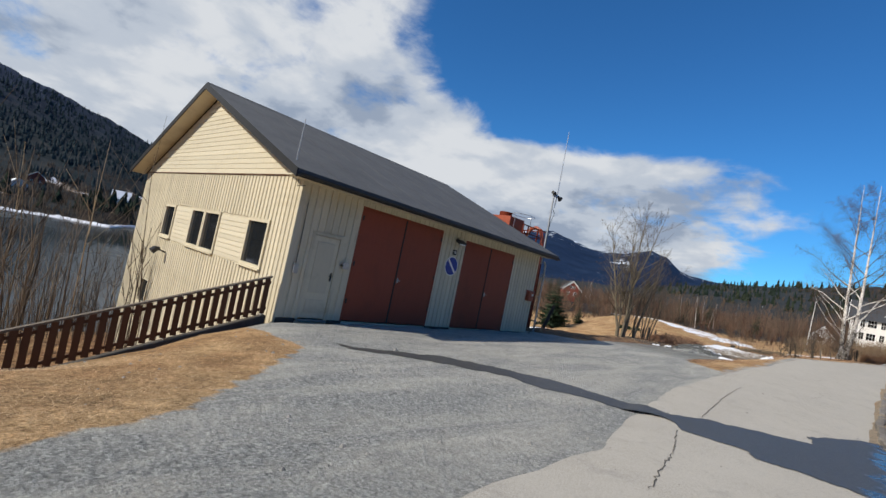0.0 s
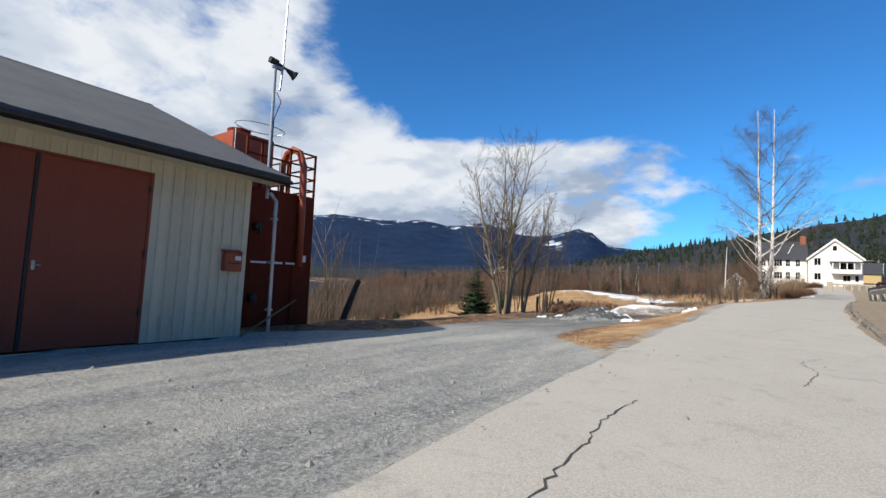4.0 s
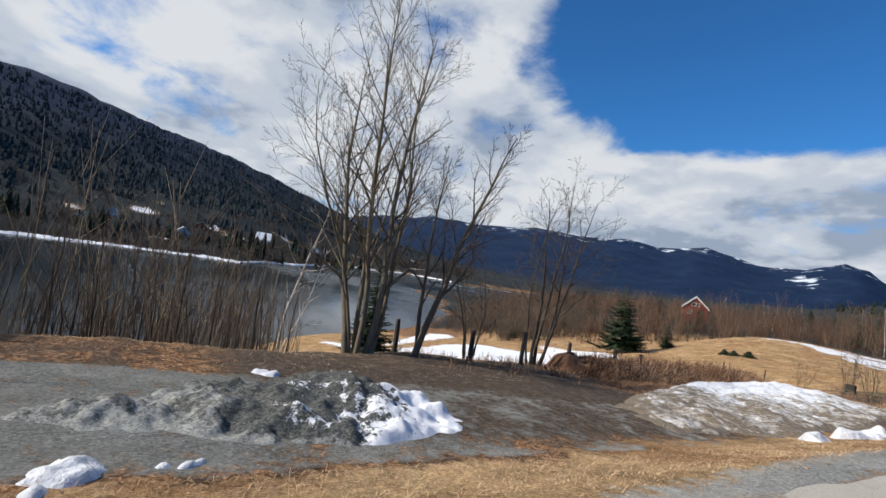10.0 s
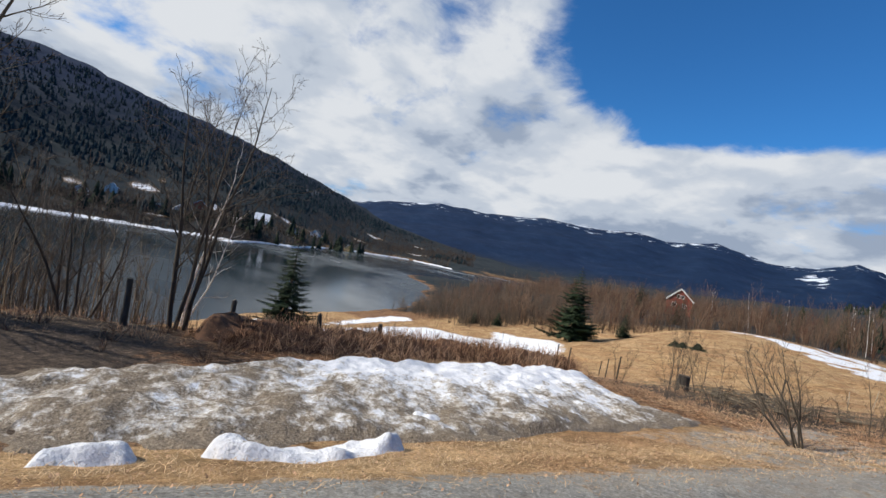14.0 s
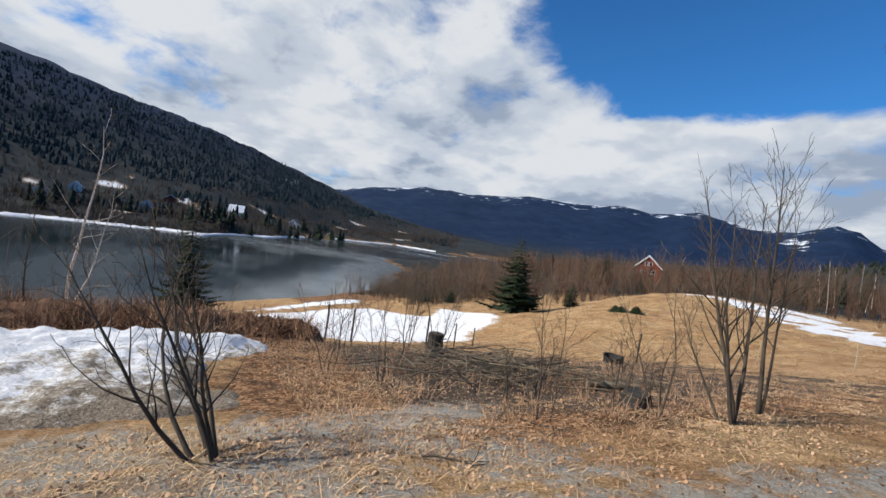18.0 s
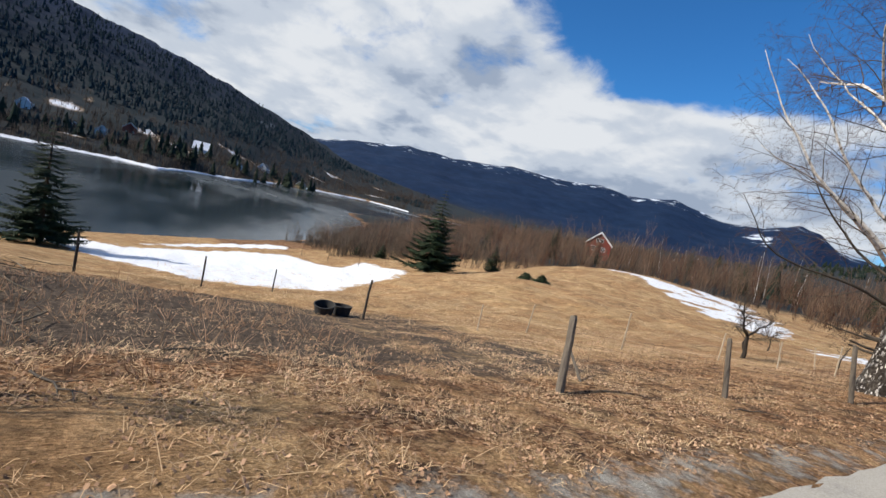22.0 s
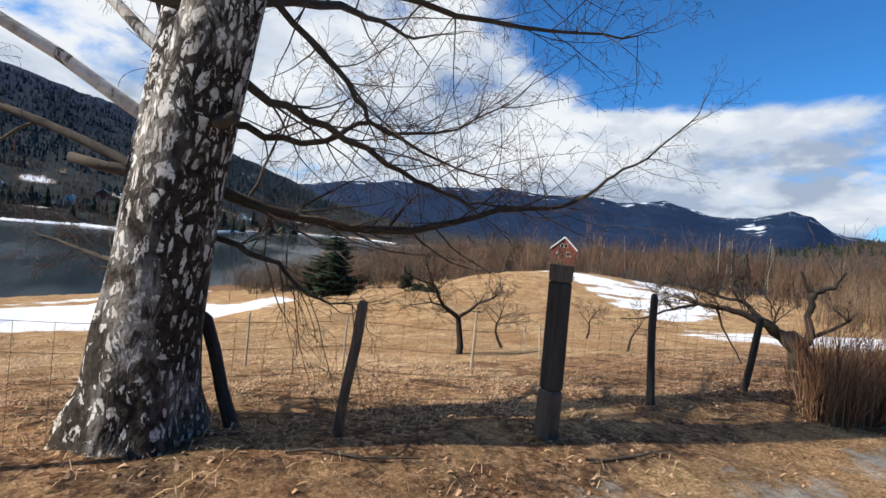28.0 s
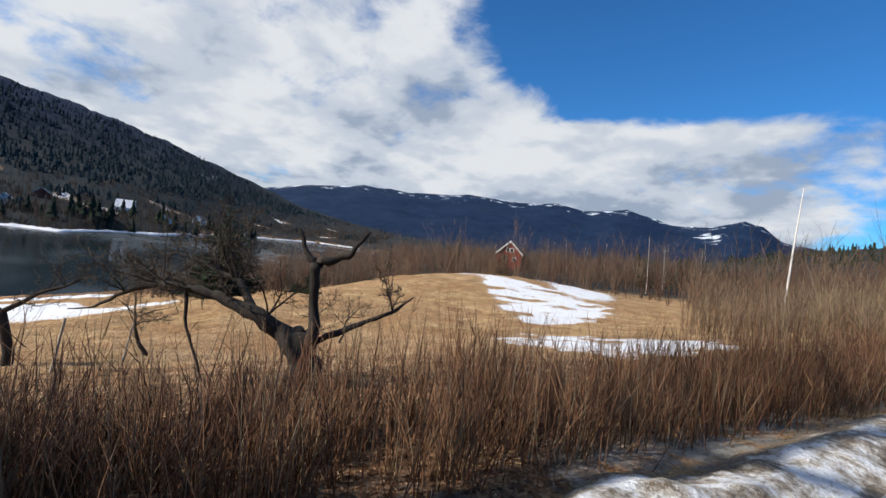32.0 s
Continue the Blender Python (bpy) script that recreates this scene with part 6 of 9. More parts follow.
def build_big_birch():
    """The old double birch by the road, the nearest tree of the walk."""
    rng = random.Random(77)
    bx, by = 1.12, 58.17
    z = ground_at(bx, by)
    t = empty("birch", pose(bx, by, z))
    tagged(t, "old double-stemmed birch with white and black furrowed bark", "tree")
    bpy.context.view_layer.update()
    def stem(pts, rads):
        w = Wood()
        # flared, lobed foot
        w.limb([Vector(p) for p in pts], rads, 26, 1.0)
        n = len(w.v) // 26
        for i in range(n):
            c = Vector(pts[i])
            for k in range(26):
                a = 6.28 * k / 26
                lobe = 1 + (0.16 * math.sin(4 * a + 1) + 0.10 * math.sin(7 * a)) * max(0.0, 1 - i / 4) + 0.035 * math.sin(9 * a + 3 * i) + rng.gauss(0, 0.012)
                w.v[i * 26 + k] = c + (w.v[i * 26 + k] - c) * lobe
            for k in range(26):
                hgt = w.v[i * 26 + k].z - z
                w.age[i * 26 + k] = max(0.0, min(1.0, 1.2 - hgt / 3.8))
        w.object("trunk", M["birch"], t)
    HS = (-0.25, 0.05, 0.3, 0.7, 1.15, 1.7, 2.4, 3.4, 5.0, 8.0, 12, 16, 19.3)
    OA = ((-0.10, 0.0), (-0.10, 0.0), (-0.10, 0.0), (-0.09, 0.0), (-0.11, 0.02), (-0.14, 0.04), (-0.19, 0.08), (-0.23, 0.16), (-0.26, 0.3), (-0.3, 0.45), (-0.35, 0.55), (-0.4, 0.6), (-0.45, 0.6))
    OB = ((0.20, 0.03), (0.20, 0.03), (0.22, 0.03), (0.28, 0.04), (0.33, 0.07), (0.40, 0.12), (0.53, 0.22), (0.68, 0.36), (0.76, 0.52), (0.82, 0.7), (0.86, 0.8), (0.9, 0.85), (0.92, 0.9))
    A = [(bx + dx, by + dy, z + hh) for (dx, dy), hh in zip(OA, HS)]
    B = [(bx + dx, by + dy, z + hh) for (dx, dy), hh in zip(OB, HS)]
    stem(A, [0.42, 0.35, 0.285, 0.245, 0.222, 0.205, 0.178, 0.155, 0.14, 0.115, 0.08, 0.04, 0.012])
    stem(B, [0.42, 0.36, 0.30, 0.265, 0.245, 0.228, 0.20, 0.172, 0.145, 0.115, 0.08, 0.04, 0.012])
    twigs, dark = Wood(), Wood()
    # low limbs that the road passes under: (stem, height, bearing from +y towards -x, rise, length, radius)
    low = ((A, 1.55, 150, 0.45, 4.2, 0.036), (A, 1.9, 162, 0.7, 5.0, 0.046), (A, 2.35, 138, 0.9, 5.4, 0.046), (A, 2.8, 115, 1.0, 4.8, 0.043), (A, 3.3, 168, 0.8, 5.6, 0.046), (A, 3.9, 70, 0.8, 4.8, 0.043), (A, 2.1, 100, 0.5, 3.6, 0.034),
           (B, 2.6, 30, 0.45, 4.0, 0.04), (B, 2.9, -30, 0.55, 4.2, 0.04), (B, 3.3, 10, 0.6, 4.4, 0.042), (A, 1.0, 120, -0.05, 1.4, 0.03))
    # boughs that sweep out along the fence and turn up at the tip
    sweeps = (([(0.12, 0.36, 1.62), (0.2, 0.96, 1.50), (0.2, 1.68, 1.52), (0.2, 2.5, 1.77), (0.2, 3.3, 1.92), (0.2, 3.9, 2.25), (0.22, 4.5, 2.6), (0.25, 5.4, 3.3)], 0.046),
              ([(0.25, 0.42, 2.0), (0.3, 0.9, 2.04), (0.3, 1.2, 2.22), (0.35, 1.75, 2.05), (0.4, 2.3, 2.0)], 0.03),
              ([(0.34, 0.44, 2.25), (0.4, 0.88, 2.1), (0.4, 1.44, 1.93), (0.42, 1.92, 1.8), (0.45, 2.4, 1.78), (0.5, 2.9, 1.95)], 0.032),
              ([(0.14, 0.38, 1.32), (0.28, 0.68, 1.2), (0.3, 0.9, 1.03), (0.34, 1.2, 0.95)], 0.026),
              ([(0.5, 0.5, 2.7), (0.65, 0.9, 2.33), (0.7, 1.1, 2.12), (0.7, 1.5, 2.15), (0.72, 2.1, 2.5)], 0.026),
              ([(0.55, 0.55, 3.0), (0.75, 1.3, 2.9), (0.9, 2.2, 3.0), (0.9, 3.2, 3.3)], 0.034))
    def at(S, h):
        zz = z + h
        for a, b in zip(S, S[1:]):
            if a[2] <= zz <= b[2]:
                f = (zz - a[2]) / (b[2] - a[2])
                return Vector(a).lerp(Vector(b), f)
        return Vector(S[-1])
    for pts, r in sweeps:
        root = at(B if pts[0][2] > 1.5 else A, pts[0][2] + 0.02)
        pts = [root] + [Vector((bx + 0.1 + q[0], by + q[1], z + q[2] - 0.07)) for q in pts]
        n = len(pts)
        fine = []
        for i in range(n - 1):
            p0, p1, p2, p3 = pts[max(i - 1, 0)], pts[i], pts[i + 1], pts[min(i + 2, n - 1)]
            for k in range(4):
                f = k / 4
                fine.append(0.5 * ((2 * p1) + (p2 - p0) * f + (2 * p0 - 5 * p1 + 4 * p2 - p3) * f * f + (3 * p1 - p0 - 3 * p2 + p3) * f ** 3) + Vector((rng.gauss(0, 0.012), rng.gauss(0, 0.012), rng.gauss(0, 0.012))))
        fine.append(pts[-1])
        m = len(fine)
        w = Wood()
        w.limb(fine, [max(r * (1 - 0.88 * i / m), 0.004) for i in range(m)], 8)
        w.object("limb", M["bark"], t)
        for i in range(5, m):
            for k in range(2):
                ax = (fine[i] - fine[i - 1]).normalized()
                d = (ax * rng.uniform(0.3, 0.9) + Vector((rng.gauss(0, 0.6), rng.gauss(0, 0.4), rng.gauss(0.1, 0.55)))).normalized()
                grow([dark, dark, twigs], fine[i], d, rng.uniform(0.35, 1.15), max(r * 0.3 * (1 - i / m), 0.004), 1, rng, dict(BIRCH_LIMB, twigs=(7, 5, 4), least=0.0013, lift=(0.0, 0.02, -0.05, -0.12)))
    for S, h, az, rise, L, r in low:
        d = Vector((-math.sin(radians(az)), math.cos(radians(az)), rise)).normalized()
        cfg = dict(BIRCH_LIMB, lift=(0.012, 0.0, -0.04, -0.13) if rise < 0.3 else BIRCH_LIMB["lift"])
        w = Wood()
        grow([w, dark, twigs], at(S, h), d, L, r, 0, rng, cfg)
        w.object("limb", M["birch"] if rise > 0.55 else M["bark"], t)
    for S in (A, B):
        for k in range(17):
            h = 4.0 + 13.8 * (k + rng.random()) / 17
            f = (h - 4) / 15
            d = Vector((math.cos(2.4 * k + (1 if S is B else 0)), math.sin(2.4 * k), 0.62 + 0.6 * f)).normalized()
            w = Wood()
            grow([w, dark, twigs], at(S, h), d, 6.4 * (1 - f) ** 0.6 + 0.9, 0.06 * (1 - f) + 0.012, 0, rng, dict(BIRCH_LIMB, depth=3, twigs=(20, 17), steps=(8, 6, 4), lift=(0.01, -0.02, -0.14), ratio=(0.42, 0.5), least=0.0028))
            w.object("limb", M["birch"] if h < 7 else M["bark_mid"], t)
    # broken stubs low on the trunks
    stubs = ((A, 1.02, 120, 0.34, 0.036), (A, 0.72, 100, 0.5, 0.026), (A, 0.78, 80, 0.55, 0.024), (B, 1.9, -60, 0.22, 0.036), (A, 1.62, 160, 0.42, 0.036), (B, 2.5, 170, 0.42, 0.038))
    for S, h, az, L, r in stubs:
        d = Vector((-math.sin(radians(az)), math.cos(radians(az)), 0.1))
        p = at(S, h) + d * 0.13
        w = Wood()
        w.limb([p, p + d * L * 0.5 + Vector((0, 0, -0.02)), p + d * L], [r * 1.3, r, r * 0.85], 8)
        w.object("stub", M["bark"], t, "short broken branch stub")
    dark.object("bough", M["bark"], t, "", "stuff")
    twigs.object("crown", M["twig_red"], t, "fine hanging reddish twigs", "stuff")


build_trees()
build_big_birch()

# ---------------------------------------------------------------- snow, heaps and wet ground
def grain(x, y, size, octaves=4, seed=0):
    """Irregular lumps, about -1 to 1, from hashed lattice values."""
    out, amp, tot = np.zeros_like(x), 1.0, 0.0
    for o in range(octaves):
        u, v = x / size + 31.7 * (o + 1) + seed, y / size + 17.3 * (o + 1)
        i, j = np.floor(u), np.floor(v)
        fu, fv = smooth01(u - i), smooth01(v - j)
        def at(a, b):
            q = np.sin(a * 127.1 + b * 311.7 + seed * 13.7 + o) * 43758.5453
            return q - np.floor(q)
        top = at(i, j) * (1 - fu) + at(i + 1, j) * fu
        low = at(i, j + 1) * (1 - fu) + at(i + 1, j + 1) * fu
        out = out + amp * (top * (1 - fv) + low * fv - 0.5) * 2
        tot += amp * 0.7
        amp *= 0.55
        size *= 0.5
    return out / tot


def mound(name, label, category, outline, top, material, dirt, seed, cell=0.10, lumps=0.08, sink=0.05, kind="", edge=0.7, wob=0.28):
    """A heap over an outline on the ground, rising to top(x, y), fading at its rim."""
    poly = np.array(outline)
    x0, y0 = poly.min(0) - 0.3
    x1, y1 = poly.max(0) + 0.3
    xs, ys = np.arange(x0, x1, cell), np.arange(y0, y1, cell)
    X, Y = np.meshgrid(xs, ys)
    Xj = X + wob * grain(X, Y, 1.0, 4, seed)
    Yj = Y + wob * grain(X, Y, 0.9, 4, seed + 1)
    inside = np.zeros(X.shape, dtype=bool)
    dist = np.full(X.shape, 1e9)
    n = len(poly)
    for i in range(n):
        ax, ay = poly[i]
        bx, by = poly[(i + 1) % n]
        cond = ((ay > Yj) != (by > Yj)) & (Xj < (bx - ax) * (Yj - ay) / (by - ay + 1e-9) + ax)
        inside ^= cond
        f = np.clip(((Xj - ax) * (bx - ax) + (Yj - ay) * (by - ay)) / ((bx - ax) ** 2 + (by - ay) ** 2), 0, 1)
        dist = np.minimum(dist, np.hypot(Xj - ax - f * (bx - ax), Yj - ay - f * (by - ay)))
    sd = np.where(inside, dist, -dist)
    rise = top(X, Y) * smooth01((sd + 0.05) / edge)
    Z = height(X, Y) - sink + rise + np.where(sd > 0, sink + 0.01, 0) * smooth01(sd / 0.2) + lumps * smooth01(sd / 0.4) * (0.8 * grain(X, Y, 1.1, 3, seed + 2) + 0.5 * grain(X, Y, 0.38, 3, seed + 3) + 0.32 * grain(X, Y, 0.16, 2, seed + 5))
    keep = sd > -0.12
    idx = -np.ones(X.shape, dtype=int)
    idx[keep] = np.arange(keep.sum())
    verts = np.stack([X[keep], Y[keep], Z[keep]], -1)
    q = np.stack([idx[:-1, :-1], idx[:-1, 1:], idx[1:, 1:], idx[1:, :-1]], -1).reshape(-1, 4)
    q = q[(q >= 0).all(1)]
    ob = mesh_object(name, verts.tolist(), q.tolist(), material, True)
    a = ob.data.attributes.new("dirt", "FLOAT", "POINT")
    a.data.foreach_set("value", np.clip(dirt(X, Y, sd)[keep], 0, 1).astype(np.float32))
    tagged(ob, label, category, kind=kind)
    return ob


def gravel_snow_material():
    n = Nodes("snow_and_grit")
    f = n.noise(8, 6, 0.62)
    snow = n.ramp(f, (0.32, (0.62, 0.65, 0.70)), (0.6, (0.88, 0.89, 0.91)))
    st = n.voronoi(48, "F1", "Color")
    grit = n.ramp(st, (0.0, (0.025, 0.027, 0.025)), (0.5, (0.07, 0.074, 0.069)), (1.0, (0.17, 0.17, 0.16)))
    pale = n.ramp(st, (0.0, (0.14, 0.145, 0.137)), (0.5, (0.26, 0.265, 0.25)), (1.0, (0.42, 0.42, 0.39)))
    spots = n.math("ADD", n.math("MULTIPLY", n.math("SUBTRACT", n.noise(1.9, 7, 0.65), 0.5), 1.1), n.math("MULTIPLY", n.math("SUBTRACT", n.noise(9, 7, 0.74), 0.5), 1.0))
    d = n.math("ADD", n.attr("dirt"), spots)
    c = n.mix(n.ramp(d, (0.40, 0.0), (0.47, 1.0)), snow, grit)
    c = n.mix(n.ramp(d, (0.86, 0.0), (1.08, 0.9)), c, pale)
    h = n.math("ADD", n.math("MULTIPLY", f, 0.5), n.math("MULTIPLY", st, 0.5))
    return n.done(c, 0.85, 0.0, n.bump(h, 0.7, 0.025), 0.25)


M["heap"] = gravel_snow_material()


def build_snow():
    # the ploughed drift along the left of the lane
    drift = [(-2.5, 25.9), (-4.2, 26.4), (-5.0, 27.8), (-5.8, 29.9), (-6.2, 31.6), (-6.3, 33.2), (-6.4, 34.8), (-6.6, 36.3), (-7.0, 38.2), (-6.9, 39.5), (-6.1, 39.4), (-5.1, 38.0), (-3.9, 38.1), (-2.7, 38.6), (-2.3, 37.0), (-2.4, 35.2), (-2.0, 33.0), (-2.0, 30.5), (-2.0, 28.0)]
    mound("snow_drift", "ploughed snow drift, white above and gritty grey-brown below", "snow", drift,
          lambda X, Y: 0.10 + 0.20 * smooth01((-X - 2.0) / 3.2) * smooth01((Y - 26) / 5) * smooth01((40.5 - Y) / 4), M["snow"],
          lambda X, Y, s: 0.61 - 0.57 * smooth01((-X - 3.0 - 1.1 * grain(X, Y, 2.2, 3, 2.0)) / 2.8) * smooth01((Y - 28.0) / 4.0) + 0.24 * (s < 0.35), 3.0, 0.055, 0.085)
    for k, (x, y, a, b) in enumerate(((-1.55, 28.5, 0.55, 0.24), (-1.75, 30.2, 0.95, 0.34), (-2.9, 32.2, 0.4, 0.2), (-3.6, 33.4, 0.5, 0.3))):
        ring = [(x + b * math.cos(q) * (1 + 0.2 * math.sin(3 * q + k)), y + a * math.sin(q) * (1 + 0.15 * math.cos(2 * q + k))) for q in np.linspace(0, 6.28, 14)[:-1]]
        mound("snow_lump", "clean white lump of old snow on the gravel verge", "snow", ring, lambda X, Y: 0.11 + 0.10 * grain(X, Y, 0.4, 3, 4.0), M["snow"], lambda X, Y, s: 0.02 + 0.12 * (s < 0.08) + 0 * X, 5.0 + k, 0.03, 0.085, edge=0.2, wob=0.22)
    # heap of grit and snow at the end of the yard
    heap = [(-3.3, 17.4), (-4.4, 18.2), (-5.0, 19.2), (-5.0, 20.2), (-5.0, 21.2), (-4.7, 22.1), (-3.9, 22.6), (-3.0, 22.5), (-2.4, 21.8), (-2.45, 20.8), (-2.55, 19.6), (-2.8, 18.3)]
    mound("grit_heap", "heap of dark grey grit and half-melted snow", "heap", heap,
          lambda X, Y: 0.03 + 0.25 * np.exp(-((X + 3.7) / 0.8) ** 2 - ((Y - 21.2) / 0.8) ** 2) + 0.13 * np.exp(-((X + 3.6) / 0.8) ** 2 - ((Y - 20.0) / 0.9) ** 2) + 0.06 * np.exp(-((X + 3.6) / 0.9) ** 2 - ((Y - 18.9) / 0.9) ** 2), M["heap"],
          lambda X, Y, s: np.clip(1.0 - 0.40 * smooth01((Y - 18.9) / 1.3) - 0.34 * smooth01((Y - 20.4 + 0.6 * (X + 3.2)) / 1.5) + 0.5 * (1 - smooth01((s - 0.05) / 0.4)) * (Y < 20.6), 0, 1), 8.0, 0.035, 0.16)
    for k, (x, y, r, h) in enumerate(((-1.88, 18.52, 0.27, 0.08), (-1.72, 18.36, 0.13, 0.05), (-1.98, 18.98, 0.12, 0.07), (-2.08, 19.14, 0.12, 0.06), (-4.1, 21.2, 0.40, 0.22), (-4.45, 20.8, 0.30, 0.15), (-3.7, 21.5, 0.25, 0.17), (-5.2, 21.1, 0.2, 0.08), (-5.6, 20.2, 0.22, 0.07))):
        ring = [(x + r * math.cos(q) * (1 + 0.25 * math.sin(2 * q + k)), y + r * math.sin(q)) for q in np.linspace(0, 6.28, 12)[:-1]]
        mound("snow_lump", "small white lump of frozen snow near the heap", "snow", ring, lambda X, Y, h=h, k=k: h * (0.8 + 0.9 * grain(X, Y, 0.22, 3, 3.0 + k)), M["snow"], lambda X, Y, s: 0.05 + 0 * X, 11.0 + k, 0.022, 0.05, edge=0.13, wob=0.16)
    # dirty bank on the far side of the lane, and the remains by the hedge
    bank = [(3.75, 0.4), (3.35, 3.0), (3.3, 5.4), (3.55, 7.2), (4.3, 8.3), (5.2, 7.6), (5.9, 5.6), (6.3, 3.0), (6.4, 0.5), (6.0, -1.5), (4.8, -2.2), (4.1, -1.2)]
    mound("snow_bank", "gritty brown-grey remains of a snow bank beside the lane", "snow", bank,
          lambda X, Y: 0.20 + 0.24 * np.exp(-((X - 4.8) / 1.0) ** 2), M["snow_grey"], lambda X, Y, s: 0.66 + 0.15 * grain(X, Y, 1.2, 3, 1.0), 14.0, 0.06, 0.13)
    edge = [(4.55, 66.6), (4.35, 67.8), (4.55, 69.4), (4.75, 71.2), (5.2, 73.2), (6.2, 74.5), (6.6, 72.6), (5.9, 70.0), (5.3, 68.0), (4.9, 66.6)]
    mound("snow_bank", "grey-white icy snow bank between hedge and lane", "snow", edge,
          lambda X, Y: 0.06 + 0.05 * np.exp(-((X - 5.1) / 0.6) ** 2), M["snow"], lambda X, Y, s: 0.44 + 0.30 * (s < 0.25) + 0.18 * grain(X, Y, 0.9, 3, 2.0), 17.0, 0.06, 0.06)


def sheet(name, outline, lift, material, cell=0.09, pool=None, wob=0.05):
    """A thin film that follows the ground inside an outline."""
    poly = np.array(outline)
    x0, y0 = poly.min(0)
    x1, y1 = poly.max(0)
    xs, ys = np.arange(x0 - 0.2, x1 + 0.2, cell), np.arange(y0 - 0.2, y1 + 0.2, cell)
    X, Y = np.meshgrid(xs, ys)
    Xj, Yj = X + wob * fractal(X, Y, 0.6, 3, 1.0), Y + wob * fractal(X, Y, 0.5, 3, 2.0)
    inside = np.zeros(X.shape, dtype=bool)
    n = len(poly)
    for i in range(n):
        ax, ay = poly[i]
        bx, by = poly[(i + 1) % n]
        inside ^= ((ay > Yj) != (by > Yj)) & (Xj < (bx - ax) * (Yj - ay) / (by - ay + 1e-9) + ax)
    on = smooth01((X - road_left(Y) + 0.30) / 0.35) * (X < road_right(Y))
    low = height(X, Y)
    Z = low + on * np.maximum(road_z(Y) + 0.042 - low, 0) + lift
    idx = -np.ones(X.shape, dtype=int)
    idx[inside] = np.arange(inside.sum())
    q = np.stack([idx[:-1, :-1], idx[:-1, 1:], idx[1:, 1:], idx[1:, :-1]], -1).reshape(-1, 4)
    q = q[(q >= 0).all(1)]
    ob = mesh_object(name, np.stack([X[inside], Y[inside], Z[inside]], -1).tolist(), q.tolist(), material, True)
    a = ob.data.attributes.new("pool", "FLOAT", "POINT")
    a.data.foreach_set("value", (pool(X, Y)[inside] if pool else np.zeros(inside.sum())).astype(np.float32))
    return ob


def build_wet():
    run = [(-4.4, -1.95), (-3.9, -1.70), (-3.55, -0.80), (-3.2, 0.0), (-2.55, 0.55), (-1.45, 1.25), (-0.58, 1.42), (0.26, 1.62), (0.67, 1.56), (0.97, 2.12), (1.6, 2.55), (2.38, 3.08), (2.28, 3.6), (2.4, 3.95), (2.9, 4.95), (3.25, 5.4), (3.45, 4.0), (3.62, 2.3), (3.72, 0.9), (3.3, 0.85), (2.37, 0.80), (1.95, 0.62), (1.84, 0.94), (1.49, 0.84), (1.01, 0.70), (0.87, 1.02), (0.64, 1.18), (0.26, 0.90), (-0.5, 0.75), (-1.16, 0.30), (-1.74, 0.33), (-2.73, -0.52), (-3.3, -1.2), (-3.7, -1.85)]
    ob = sheet("wet_patch", run, 0.008, M["wet"], 0.022, lambda X, Y: smooth01((X - 2.8 + 0.25 * fractal(X, Y, 1.2, 3, 4.0)) / 0.8))
    tagged(ob, "dark meltwater running over gravel into a roadside puddle", "puddle", kind="structure")
    # cracks in the asphalt
    def crack(pts, width):
        bm = bmesh.new()
        rows = []
        rng = random.Random(len(pts))
        for i in range(len(pts) - 1):
            a, b = Vector(pts[i]), Vector(pts[i + 1])
            k = max(2, int((b - a).length / 0.07))
            for j in range(k):
                p = a.lerp(b, j / k) + Vector((rng.gauss(0, 0.012), rng.gauss(0, 0.012)))
                w = width * rng.uniform(0.4, 1.2)
                z = float(road_z(p.y)) + 0.046
                rows.append((bm.verts.new((p.x - w, p.y, z)), bm.verts.new((p.x + w, p.y, z))))
        for (a, b), (c, d) in zip(rows, rows[1:]):
            bm.faces.new((a, b, d, c))
        ob = part("road_crack", bm, M["concrete_dark"], None)
        tagged(ob, "dark branching crack in the pale asphalt", "crack", kind="structure")
    crack([(1.55, -2.2), (1.3, -0.6), (1.0, 0.7)], 0.007)
    crack([(0.95, 2.25), (0.85, 3.4), (0.72, 4.8), (0.62, 6.2), (0.55, 7.4), (0.6, 8.3)], 0.007)
    crack([(1.9, 10.2), (2.1, 11.3), (1.95, 12.0), (2.25, 12.8)], 0.006)
    crack([(1.6, 16), (1.9, 17.2), (2.3, 17.6)], 0.006)
    # small stones and cones lying on lane and yard
    rng = random.Random(4)
    w = Wood()
    verts, faces = [], []
    for k in range(700):
        y = rng.uniform(-6, 12)
        x = rng.uniform(-5.8, 0.2) if k % 8 else rng.uniform(0.3, 3.0)
        r = abs(rng.gauss(0, 0.012)) + 0.008
        z = max(ground_at(x, y), float(road_z(y)) + 0.03 if x > float(road_left(y)) else -9)
        b = len(verts)
        h = r * rng.uniform(0.6, 1.0)
        a0 = rng.uniform(0, 6)
        for q in range(5):
            a = a0 + 1.257 * q
            verts.append((x + r * math.cos(a) * rng.uniform(0.7, 1.1), y + r * math.sin(a), z))
        verts.append((x, y, z + h))
        faces += [(b + q, b + (q + 1) % 5, b + 5) for q in range(5)]
    ob = mesh_object("loose_stones", verts, faces, M["concrete"])
    tagged(ob, "loose grey stones scattered on the gravel yard", "stones", kind="stuff")


